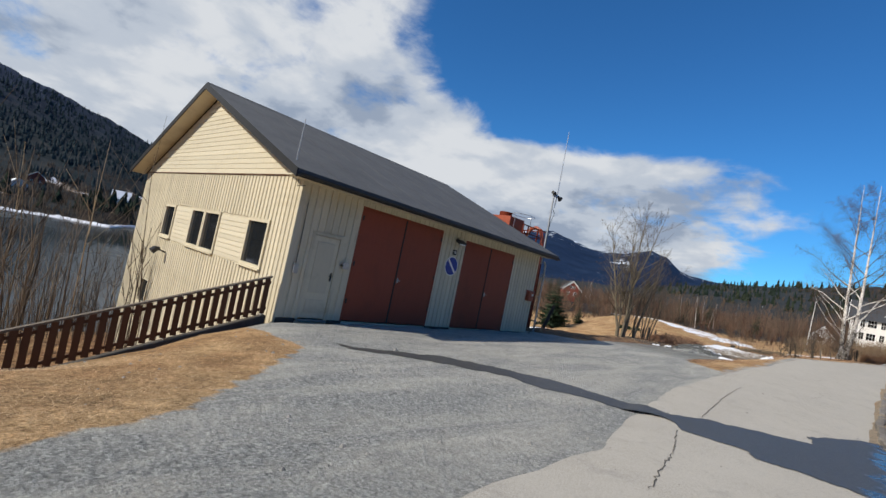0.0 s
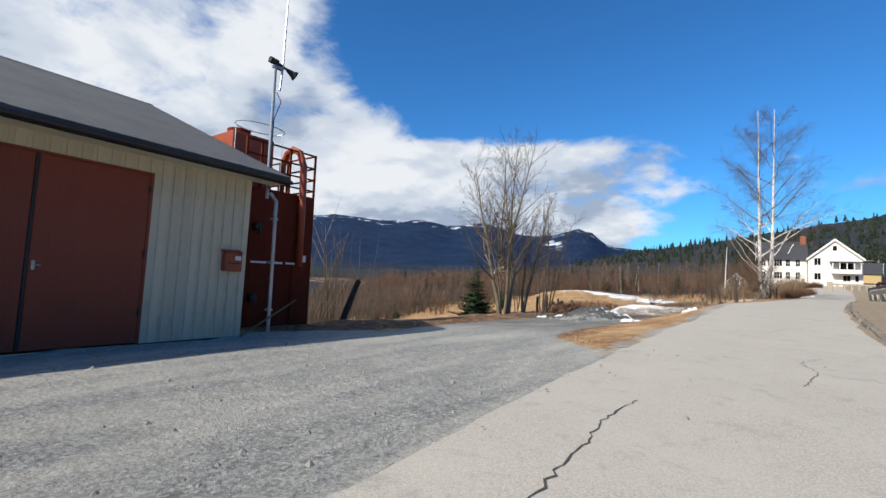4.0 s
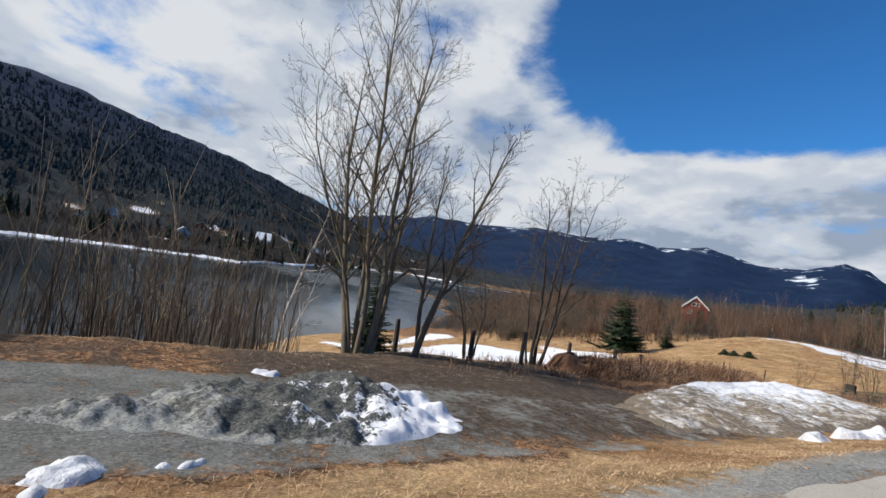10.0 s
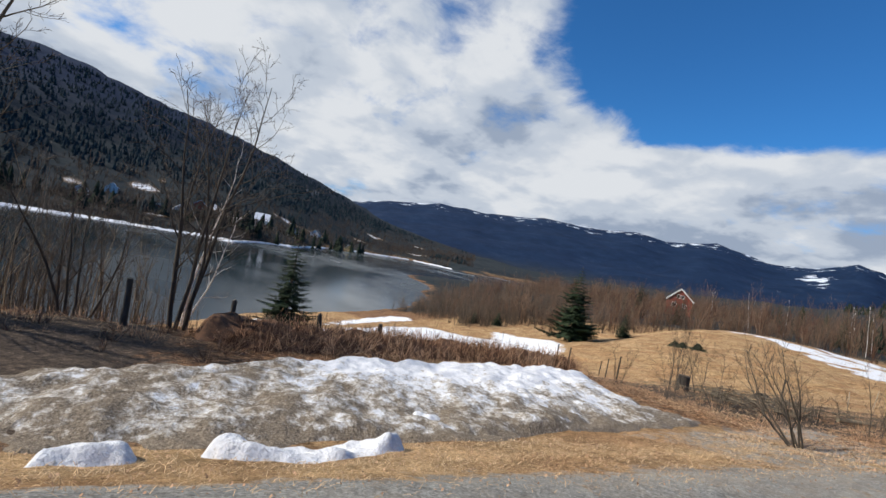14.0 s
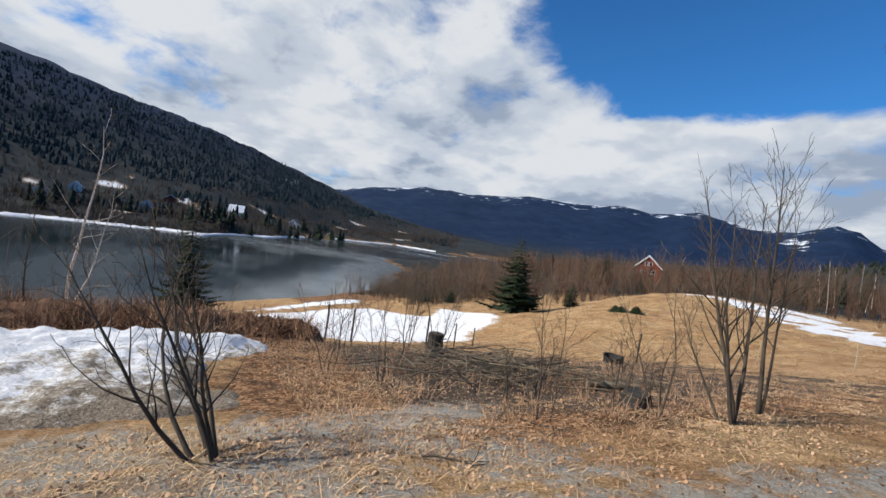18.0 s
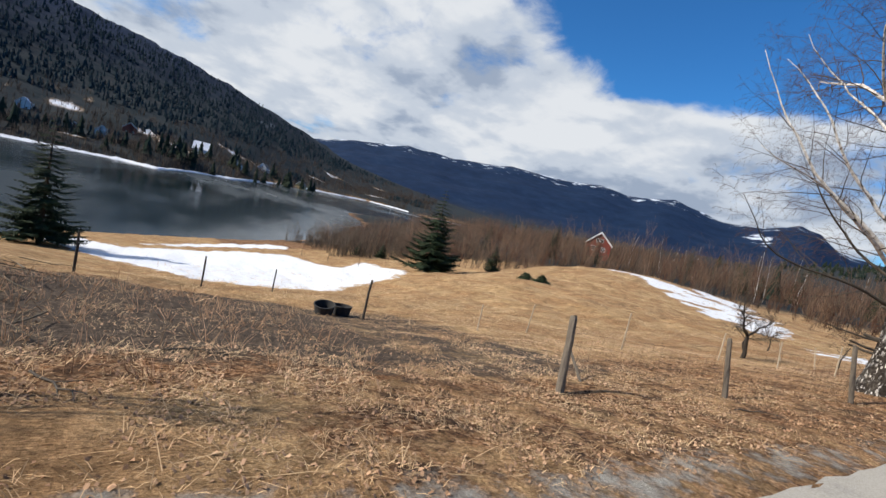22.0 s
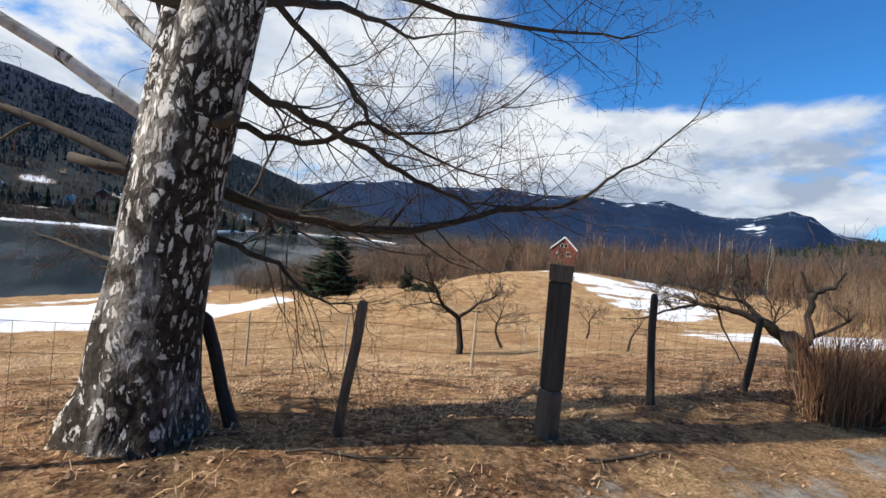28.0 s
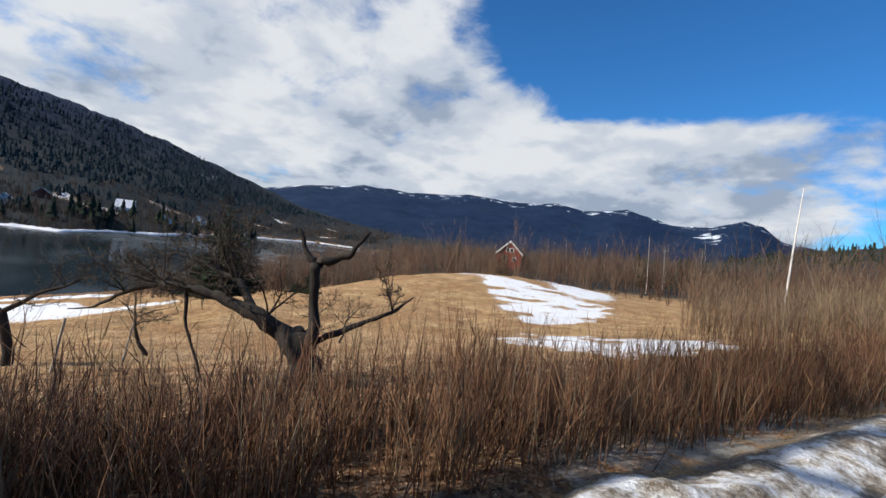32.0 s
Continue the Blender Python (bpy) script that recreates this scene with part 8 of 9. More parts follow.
    mound("bracken_mat", "matted heap of rusty dead bracken along the bank", "brush", mat, lambda X, Y: 0.42 * np.exp(-((X + 8.6) / 0.8) ** 2) + 0 * Y, M["bracken"], lambda X, Y, s: 0 * X, 21.0, 0.08, 0.16, kind="stuff", edge=0.5)
    spikes(spots, M["leaf_dry"], "dead_brush", "tangled rusty dead bracken along the bank", "brush", rng, 7, 1.5, 3, 0.008, 2)
    spikes(spots[::2], M["twig_red"], "dead_brush", "tangled red-brown dead brush along the bank", "brush", rng, 8, 1.1, 3, 0.009, 3)
    spots = []
    for k in range(300):
        y = rng.uniform(39.0, 48.5)
        x = rng.uniform(-7.5, -0.4)
        spots.append((x, y, ground_at(x, y), rng.uniform(0.2, 0.5)))
    # cut branches thrown together between the young trees
    w, rg = Wood(), random.Random(77)
    for k in range(150):
        x, y = -3.9 + rg.gauss(0, 1.1), 42.6 + rg.gauss(0, 1.0)
        a, L, r = rg.uniform(0, 6.28), rg.uniform(0.5, 1.9), rg.uniform(0.006, 0.017)
        h0, h1 = rg.uniform(0.02, 0.30), rg.uniform(0.0, 0.42)
        p = Vector((x, y, ground_at(x, y) + h0))
        x2, y2 = x + L * math.cos(a), y + L * math.sin(a)
        q = Vector((x2, y2, ground_at(x2, y2) + h1))
        m = p.lerp(q, 0.5) + Vector((rg.gauss(0, 0.06), rg.gauss(0, 0.06), rg.gauss(0.02, 0.05)))
        w.limb([p, m, q], [r, r * 0.8, r * 0.4], 5)
        for j in range(2):
            o = m.lerp(q, rg.uniform(0, 0.8))
            w.limb([o, o + Vector((rg.gauss(0, 0.25), rg.gauss(0, 0.25), rg.uniform(-0.02, 0.2)))], [r * 0.5, r * 0.2], 3)
    ob = w.object("brush_pile", M["bark_mid"])
    tagged(ob, "pile of cut grey-brown branches on dark soil", "brush", kind="stuff")
    spikes(spots, M["leaf_dry"], "dead_bracken", "flattened rusty dead bracken and twigs", "brush", rng, 9, 1.5, 3, 0.006, 1)


def build_litter():
    """Matted grass, fallen leaves and straw near the walk."""
    rng = np.random.default_rng(9)
    def blades(n, xr, yr, material, name, label, length, width, flat, where=None):
        x, y = rng.uniform(*xr, n), rng.uniform(*yr, n)
        if where is not None:
            k = where(x, y)
            x, y = x[k], y[k]
        n = len(x)
        z = height(x, y)
        a = rng.uniform(0, 6.283, n)
        L = length * rng.uniform(0.5, 1.3, n)
        up = L * np.clip(rng.normal(flat, 0.12, n), 0.02, 1.0)
        dx, dy = np.cos(a) * L, np.sin(a) * L
        wx, wy = -np.sin(a) * width, np.cos(a) * width
        v = np.empty((n, 5, 3))
        v[:, 0] = np.stack([x - wx, y - wy, z - 0.003], -1)
        v[:, 1] = np.stack([x + wx, y + wy, z - 0.003], -1)
        v[:, 2] = np.stack([x + dx * 0.55 - wx, y + dy * 0.55 - wy, z + up * 0.7 + 0.003], -1)
        v[:, 3] = np.stack([x + dx * 0.55 + wx, y + dy * 0.55 + wy, z + up * 0.7 + 0.003 + width * 0.5], -1)
        v[:, 4] = np.stack([x + dx, y + dy, z + up * 0.8], -1)
        f = np.arange(n * 5).reshape(n, 5)
        faces = np.concatenate([f[:, [0, 1, 3]], f[:, [0, 3, 2]], f[:, [2, 3, 4]]])
        me = bpy.data.meshes.new(name)
        me.vertices.add(n * 5)
        me.vertices.foreach_set("co", v.reshape(-1))
        me.loops.add(faces.size)
        me.loops.foreach_set("vertex_index", faces.ravel())
        me.polygons.add(len(faces))
        me.polygons.foreach_set("loop_start", np.arange(0, faces.size, 3))
        me.polygons.foreach_set("loop_total", np.full(len(faces), 3))
        me.update(calc_edges=True)
        me.materials.append(material)
        ob = new(name, me)
        tagged(ob, label, "grass", kind="stuff")
    def off_yard(x, y):
        yf = np.interp(y, [9, 11, 12.9, 14.4, 17, 22, 28], [0.2, -0.6, -2.0, -2.2, -1.8, -1.7, -1.6])
        yard = (y < 28) & (x < yf) & (x > -6.0)
        drift = (x < -2.0) & (x > -7.6) & (y > 26) & (y < 39)
        rag = 1.3 * fractal(x, y, 2.2, 4, 4.0)
        dug = (x > -9.0 + rag) & (x < -1.3 + 0.2 * (45 - y) * (y > 45) + rag) & (y > 40.4 - rag) & (y < 50.2 + 1.3 * rag) & (rng.random(len(x)) < 0.74)
        worn = (fractal(x, y, 1.7, 4, 8.0) < -0.10 + 0.35 * rng.random(len(x)) - 0.2) & (y > 44) & (y < 66)
        worn |= (y > 54) & (y < 67) & (x > road_left(y) - 1.7) & (rng.random(len(x)) < 0.72)
        return ~dug & ~worn & (x < road_left(y) - 0.25 - 0.5 * rng.random(len(x))) & ~yard & ~drift & ~((y > 28) & (y < 47) & (x > road_left(y) - 1.2) & (rng.random(len(x)) < 0.6))
    straw, leaf = M["straw"], M["leaf_dry"]
    blades(80000, (-9, 3.2), (11, 46), straw, "dry_grass", "matted straw-coloured dead grass by the lane", 0.08, 0.0016, 0.16, off_yard)
    blades(110000, (-9, 4.2), (45, 76), straw, "dry_grass", "bleached dead grass on the verge and meadow", 0.10, 0.0016, 0.16, off_yard)
    blades(40000, (-26, -7), (41, 80), straw, "dry_grass", "long bleached grass on the sloping meadow", 0.16, 0.002, 0.16, lambda x, y: x < -6)
    blades(12000, (-4.6, -0.5), (-7.5, -2.6), straw, "dry_grass", "dead grass on the bank by the railing", 0.08, 0.0014, 0.14, lambda x, y: x < np.interp(y, [-7.5, -5.4, -4.2, -2.9], [-1.0, -1.4, -2.5, -3.8]))
    blades(6000, (-8, 2.6), (36, 62), straw, "straw_stalks", "long broken straw stalks lying on the litter", 0.34, 0.0026, 0.05, off_yard)
    blades(70000, (-4.5, 3.6), (37, 63), straw, "dry_grass", "tousled dead grass tufts beside the lane", 0.085, 0.0022, 0.30, off_yard)
    blades(34000, (-4.5, 3.6), (37, 63), leaf, "fallen_leaves", "large curled brown leaves beside the lane", 0.036, 0.0105, 0.38, off_yard)
    blades(42000, (-42, -5), (46, 112), straw, "grass_tussocks", "bleached tussocks on the hummocky meadow", 0.30, 0.006, 0.38, lambda x, y: (fractal(x + 0.4 * y, y, 3.2, 3, 7.0) > 0.12) & (x < -5 - 0.02 * y))
    blades(26000, (-2.6, 0.3), (11, 38), straw, "dry_grass", "tousled dead grass strip between yard and lane", 0.07, 0.002, 0.28, off_yard)
    blades(90000, (-9, 3.4), (38, 76), leaf, "fallen_leaves", "curled brown fallen leaves on the verge", 0.026, 0.008, 0.30, off_yard)
    blades(14000, (-2.6, 0.6), (11, 40), leaf, "fallen_leaves", "brown leaf litter on the verge", 0.02, 0.007, 0.30, off_yard)
    blades(12000, (1.4, 5.0), (63, 80), leaf, "fallen_leaves", "dark leaf litter under the hedge", 0.018, 0.006, 0.25, lambda x, y: x < road_left(y) - 0.3)


def build_fallen_twigs():
    rng = random.Random(55)
    for x, y, a, L in ((3.0, 59.0, 70, 0.9), (3.3, 59.6, 95, 0.5), (2.5, 57.2, 40, 0.6), (3.1, 57.0, 10, 0.5), (2.7, 60.6, 80, 0.7), (1.9, 58.9, 60, 0.8), (2.2, 55.6, 20, 0.5), (0.9, 52.4, 55, 0.6), (-0.6, 45.4, 30, 0.7), (-1.6, 46.2, 75, 0.6), (-1.2, 41.0, 15, 0.6), (-0.4, 39.4, 50, 0.5), (2.6, 62.4, 85, 0.6)):
        w = Wood()
        d = Vector((math.cos(radians(a)), math.sin(radians(a)), 0))
        pts = []
        for i in range(6):
            p = Vector((x, y, 0)) + d * (L * i / 5) + Vector((rng.gauss(0, 0.02), rng.gauss(0, 0.02), 0))
            pts.append(Vector((p.x, p.y, ground_at(p.x, p.y) + 0.012 + abs(rng.gauss(0, 0.012)))))
        w.limb(pts, [0.010, 0.009, 0.008, 0.007, 0.005, 0.003], 6)
        for i in (2, 3, 4):
            e = (d + Vector((rng.gauss(0, 0.8), rng.gauss(0, 0.8), 0.15))).normalized()
            w.limb([pts[i], pts[i] + e * 0.09, pts[i] + e * 0.2], [0.005, 0.004, 0.002], 4)
        ob = w.object("fallen_twig", M["bark"])
        tagged(ob, "dark forked twig fallen on the verge", "twig", "fallen twigs")


build_snow()
build_wet()
build_fences()
build_shrubs()
build_fallen_twigs()
build_litter()

# ---------------------------------------------------------------- houses
def house(name, label, x, y, turn, w, l, eaves, apex, wall_mat, roof_mat, wins=(), trim="white", chimney=None, base=None, side_wins=(), over=0.35, category="house"):
    """A gabled house: front wall at local y = 0 facing -y. wins: (u, z, width, height) on the front; side_wins on the left side."""
    z = (min(ground_at(x, y), ground_at(x + 3, y), ground_at(x - 3, y)) if base is None else base)
    t = empty(name, pose(x, y, z, 0, 0, turn))
    tagged(t, label, category)
    bm = bmesh.new()
    prism(bm, [(-w / 2, -0.8), (w / 2, -0.8), (w / 2, eaves), (0, apex), (-w / 2, eaves)], "y", 0, l)
    part("wall", bm, wall_mat, t)
    s = (apex - eaves) / (w / 2)
    for sg in (-1, 1):
        e = w / 2 + over
        bm = bmesh.new()
        prism(bm, [(0, apex + 0.02), (sg * e, eaves - s * over + 0.02), (sg * e, eaves - s * over + 0.24), (0, apex + 0.26)], "y", -over, l + over)
        part("roof", bm, roof_mat, t)
        bm = bmesh.new()
        prism(bm, [(0, apex - 0.20), (sg * e, eaves - s * over - 0.20), (sg * e, eaves - s * over + 0.28), (0, apex + 0.30)], "y", -over - 0.06, -over - 0.01)
        part("verge_board", bm, M[trim], t)
    for u, zz, ww, hh in wins:
        win = part("window", boxes((u - ww / 2 - 0.1, -0.05, zz - 0.1, u + ww / 2 + 0.1, -0.004, zz + hh + 0.1)), M[trim], t)
        n = 2 if ww > 0.7 else 1
        for k in range(n):
            a = u - ww / 2 + k * ww / n
            part("pane", boxes((a + 0.03, -0.075, zz, a + ww / n - 0.03, -0.054, zz + hh)), M["glass"], win)
    for v, zz, ww, hh in side_wins:
        win = part("window", boxes((-w / 2 - 0.05, v - ww / 2 - 0.1, zz - 0.1, -w / 2 - 0.004, v + ww / 2 + 0.1, zz + hh + 0.1)), M[trim], t)
        part("pane", boxes((-w / 2 - 0.075, v - ww / 2, zz, -w / 2 - 0.054, v + ww / 2, zz + hh)), M["glass"], win)
    for c in chimney or ():
        part("chimney", boxes((c[0] - 0.4, c[1] - 0.4, apex - 1.0, c[0] + 0.4, c[1] + 0.4, apex + c[2]), bevel=0.03), M["brick_red"], t)
    return t


def build_houses():
    # the large white house at the end of the lane: a gabled front and a long wing
    z0 = 2.5
    wins = [(0, 7.4, 0.7, 1.0), (-2.9, 4.2, 1.1, 1.5), (-2.9, 1.0, 1.1, 1.4), (1.9, 0.8, 1.2, 1.2), (3.5, 0.8, 0.6, 1.2)]
    t = house("white_house", "large white wooden house with a black slate roof", 13.2, 131.6, 0, 9.0, 13.0, 5.6, 9.7, M["white_boards"], M["slate"], wins, base=z0)
    part("canopy", boxes((-0.9, -1.9, 4.75, 4.3, -0.01, 4.95), bevel=0.03), M["roof"], t, "grey lean-to balcony roof")
    part("balcony", boxes((-0.6, -1.7, 2.35, 4.1, -0.01, 3.25), bevel=0.03), M["white_boards"], t, "boarded white balcony front")
    for u in (-0.5, 0.65, 1.8, 2.95, 4.0):
        part("balcony_post", boxes((u - 0.08, -1.68, 3.26, u + 0.08, -1.52, 4.74)), M["white"], t)
    part("balcony_window", boxes((0.6, -0.09, 3.35, 3.0, -0.004, 4.6)), M["glass"], t)
    part("string_course", boxes((-4.55, -0.06, 3.85, -1.0, -0.006, 3.97)), M["white"], t)
    # wing: ridge along x
    w = empty("house_wing", pose(-0.4, 134.0, z0))
    tagged(w, "long white house wing with tall windows and slate roof", "house")
    bm = bmesh.new()
    prism(bm, [(0, -0.8), (9.0, -0.8), (9.0, 5.7), (4.5, 9.7), (0, 5.7)], "x", 0, 9.0)
    part("wall", bm, M["white_boards"], w)
    for a, b in (((4.5, 9.72), (-0.45, 5.32)), ((4.5, 9.72), (9.45, 5.32))):
        bm = bmesh.new()
        prism(bm, [a, b, (b[0], b[1] + 0.24), (a[0], a[1] + 0.24)], "x", -0.4, 9.3)
        part("roof", bm, M["slate"], w)
    bm = bmesh.new()
    prism(bm, [(4.5, 9.6), (-0.5, 5.15), (-0.5, 5.6), (4.5, 10.05)], "x", -0.5, -0.41)
    part("verge_board", bm, M["white"], w)
    part("roof_ladder", pipe([(5.6, 1.0, 6.75), (6.8, 3.9, 9.38)], 0.09, 6), M["white"], w, "pale roof ladder")
    for u in (1.0, 2.2, 3.8, 5.6, 7.4):
        for zz in (1.0, 3.9):
            ww = 1.5 if u == 3.8 else 0.8
            win = part("window", boxes((u - ww / 2 - 0.1, -0.05, zz - 0.1, u + ww / 2 + 0.1, -0.004, zz + 1.6)), M["white"], w)
            n = 3 if ww > 1 else 2
            for k in range(n):
                for q in (0, 1):
                    a = u - ww / 2 + k * ww / n
                    part("pane", boxes((a + 0.03, -0.075, zz + q * 0.78, a + ww / n - 0.03, -0.054, zz + 0.72 + q * 0.78)), M["glass"], win)
    part("chimney", boxes((8.0, 3.6, 8.8, 9.1, 4.6, 11.2), bevel=0.04), M["brick_red"], w, "wide red brick chimney")
    part("downpipe", pipe([(3.0, -0.1, 0), (3.0, -0.1, 5.2)], 0.07, 6), M["white"], w)
    house("garden_shed", "small white gabled shed behind the birches", -6.3, 165.0, 8, 4.7, 5.0, 2.6, 5.2, M["white_boards"], M["slate"], [(0, 1.0, 0.9, 1.0)], category="shed")
    # ochre house and its darker neighbour
    house("ochre_house", "ochre wooden house with a brown roof", 33.5, 167, -8, 7.0, 9.0, 3.2, 5.3, M["yellow_house"], M["roof"], [(-1.8, 1.0, 1.0, 1.2), (1.8, 1.0, 1.0, 1.2), (0, 3.4, 1.4, 0.8)], base=3.4)
    house("brown_house", "low brown house with a dark tiled roof", 26.5, 172, 80, 8.0, 9.0, 2.6, 5.4, M["yellow_house"], M["slate"], [(0, 1.0, 1.2, 1.2)], base=3.6)
    # red cabin in the thicket
    house("red_cabin", "small red cabin with white verge boards", -78, 149, 36, 6.4, 7.5, 3.7, 6.7, M["red_house"], M["roof"], [(-1.3, 1.6, 0.9, 1.1), (1.3, 1.6, 0.9, 1.1), (-0.55, 4.0, 0.7, 0.9), (0.55, 4.0, 0.7, 0.9)], base=-1.9, category="cabin")
    # farms over the water
    for k, (x, y, turn, w, l, e, a, wall, roof, lab) in enumerate((
            (-455, 76, 168, 11, 13, 6.0, 12.5, "white_boards", "snow_clean", "white farmhouse with a snowy roof above the shore"),
            (-395, 5, 95, 9, 13, 4.5, 8.0, "white_boards", "snow_clean", "white house with snow on its roof"),
            (-412, -60, 100, 9, 14, 4.5, 8.0, "white_boards", "slate", "white house with a dark roof over the lake"),
            (-380, -8, 90, 7, 10, 3.5, 6.5, "red_house", "slate", "red barn on the far shore"),
            (-458, -50, 95, 9, 16, 5.0, 9.0, "white_boards", "snow_clean", "pale house with a snowy roof over the lake"),
            (-461, 16, 90, 10, 18, 5.0, 9.0, "red_house", "roof", "long red barn on the slope over the lake"),
            (-430, 95, 70, 8, 12, 4.5, 8.0, "white_boards", "roof", "white house among trees over the lake"),
            (-505, 130, 65, 9, 13, 5, 9.0, "white_boards", "slate", "white house near the end of the lake"),
            (-520, 175, 60, 9, 13, 5, 9.0, "yellow_house", "slate", "ochre house near the end of the lake"))):
        house("farmhouse", lab, x, y, turn, w, l, e, a, M[wall], M[roof], [(-w * 0.25, 1.0, 1.1, 1.4), (w * 0.25, 1.0, 1.1, 1.4)], side_wins=[(l * 0.3, 1.0, 1.1, 1.4), (l * 0.7, 1.0, 1.1, 1.4)])


# ---------------------------------------------------------------- the far side of the lane
rail_x = curve([(-8, 7.9), (10, 7.7), (36, 7.6), (46, 7.9), (56, 8.7), (66, 10.0), (80, 11.8)])


def build_roadside():
    rng = random.Random(71)
    # kerb of rough stones
    k = empty("kerb")
    tagged(k, "row of worn low kerb stones beside the lane", "kerb", kind="structure")
    meshes = []
    for q in range(4):
        bm = boxes((-0.07, -0.40, -0.12, 0.07, 0.40, 0.085), bevel=0.025)
        for v in bm.verts:
            v.co += Vector((rng.gauss(0, 0.010), rng.gauss(0, 0.012), rng.gauss(0, 0.010)))
        me = bpy.data.meshes.new("kerb_stone")
        bm.to_mesh(me)
        bm.free()
        me.materials.append(M["kerb"])
        meshes.append(me)
    yv = 2.6
    while yv < 62:
        x = float(road_right(yv)) + 0.10
        a = math.degrees(math.atan2(float(road_right(yv + 0.5) - road_right(yv - 0.5)), 1.0))
        shared("kerb_stone", meshes[rng.randrange(4)], k, pose(x + rng.gauss(0, 0.015), yv, float(road_z(yv)) + 0.03 + rng.gauss(0, 0.012), rng.gauss(0, 1.5), rng.gauss(0, 3), -a + rng.gauss(0, 2)))
        yv += 0.86
    # guard rail on concrete posts
    g = empty("guard_rail", pose(7.7, 12, ground_at(7.7, 12)))
    tagged(g, "grey steel guard rail on square concrete posts", "guard rail")
    bpy.context.view_layer.update()
    def under(p):
        ob = p
        ob.matrix_parent_inverse = g.matrix_world.inverted()
        return ob
    ys = [2.0, 8.4, 14.6, 20.8, 26.4, 31.5, 36.5, 41.5, 46.5, 52, 58, 65, 72, 79]
    for yy in ys:
        x = float(rail_x(yy))
        z = ground_at(x, yy)
        bm = boxes((x - 0.13, yy - 0.12, z - 0.3, x + 0.13, yy + 0.12, z + 1.12), bevel=0.03)
        for v in bm.verts:
            v.co += Vector((rng.gauss(0, 0.008), rng.gauss(0, 0.008), rng.gauss(0, 0.008)))
        under(part("post", bm, M["concrete_pale"], g, "rough square concrete post"))
    prof = [(0.0, 0.0), (0.05, 0.03), (0.05, 0.10), (0.0, 0.135), (0.0, 0.185), (0.05, 0.22), (0.05, 0.29), (0.0, 0.32), (-0.015, 0.32), (0.035, 0.285), (0.035, 0.225), (-0.015, 0.19), (-0.015, 0.13), (0.035, 0.095), (0.035, 0.035), (-0.015, 0.0)]
    for lo, mat, nm, off in ((0.48, M["galv_blue"], "beam", -0.19), (0.86, M["dark_rail"], "top_beam", -0.19)):
        for a, b in zip(ys, ys[1:]):
            verts, faces = [], []
            n = len(prof)
            for yy in (a + 0.02, (a + b) / 2, b - 0.02):
                x = float(rail_x(yy)) + off
                z = ground_at(float(rail_x(yy)), yy)
                zc = ground_at(float(rail_x(a)), a) + (ground_at(float(rail_x(b)), b) - ground_at(float(rail_x(a)), a)) * (yy - a) / (b - a)
                verts += [(x - u, yy, zc + lo + v * (1.0 if nm == "beam" else 0.62)) for u, v in prof]
            for j in range(2):
                for i in range(n):
                    p, q = j * n + i, j * n + (i + 1) % n
                    faces.append((p, q, q + n, p + n))
            ob = mesh_object(nm, verts, faces, mat)
            ob.parent = g
            under(ob)
    # galvanised marker post
    x, y = 5.75, 9.5
    t = empty("marker_post", pose(x, y, ground_at(x, y)))
    tagged(t, "tall plain galvanised steel marker post", "post")
    part("tube", pipe([(0, 0, -0.3), (0, 0, 1.82)], 0.038, 12), M["galv"], t)
    part("cap", pipe([(0, 0, 1.821), (0, 0, 1.84)], 0.04, 12), M["galv"], t)
    part("sleeve", pipe([(0, 0, 0.0), (0, 0, 0.03)], 0.055, 12), M["galv"], t)
    # street lamps
    for x, y, top in ((16.6, 51.6, 10.0), (24.7, 99, 10.0), (27.2, 181, 10.3)):
        z = ground_at(x, y)
        t = empty("street_lamp", pose(x, y, z))
        tagged(t, "street lamp on a grey wooden pole", "street lamp", "street lamps")
        h = top - z
        part("pole", pipe([(0, 0, -0.3), (0, 0, h * 0.5), (0, 0, h + 0.25)], [0.17, 0.15, 0.12], 9), M["pole_wood"], t)
        part("arm", pipe([(0, 0, h - 0.7), (-0.5, 0, h - 0.2), (-1.2, 0, h), (-2.0, 0, h + 0.06)], 0.04, 7), M["galv"], t)
        bm = boxes((-2.8, -0.16, h - 0.04, -1.95, 0.16, h + 0.15), bevel=0.06)
        part("lamp_head", bm, M["galv"], t, "grey lamp housing")
    # parked red car seen past the rail
    build_car(10.4, 58.5, 0.55, 184)
    # hedge, parapet and post box line before the house
    spots = []
    for q in range(420):
        x = rng.uniform(2.5, 9.6)
        y = 113 + rng.gauss(0, 0.6)
        spots.append((x, y, ground_at(x, y), rng.uniform(0.9, 1.4)))
    spikes(spots, M["twig_red"], "garden_hedge", "clipped brown leafless garden hedge", "hedge", rng, 4, 0.25, 3, 0.02, 1)
    t = empty("parapet", pose(9.6, 99, ground_at(9.6, 99)))
    tagged(t, "low pale concrete parapet with posts", "parapet")
    part("end_post", boxes((-0.35, -0.3, -0.4, 0.35, 0.3, 1.45), bevel=0.05), M["concrete_pale"], t)
    part("rail", boxes((0.36, -0.12, 0.95, 7.4, 0.12, 1.22), bevel=0.04), M["concrete_pale"], t)
    for q in range(8):
        part("baluster", boxes((0.8 + q * 0.86, -0.1, -0.4, 1.04 + q * 0.86, 0.1, 0.948)), M["concrete_pale"], t)
    # brown scrub and blocks of rock under the pines
    spots = []
    for q in range(400):
        y = rng.uniform(14, 110)
        x = float(road_right(y)) + 13.2 + abs(rng.gauss(0, 5))
        spots.append((x, y, ground_at(x, y), rng.uniform(0.5, 1.8)))
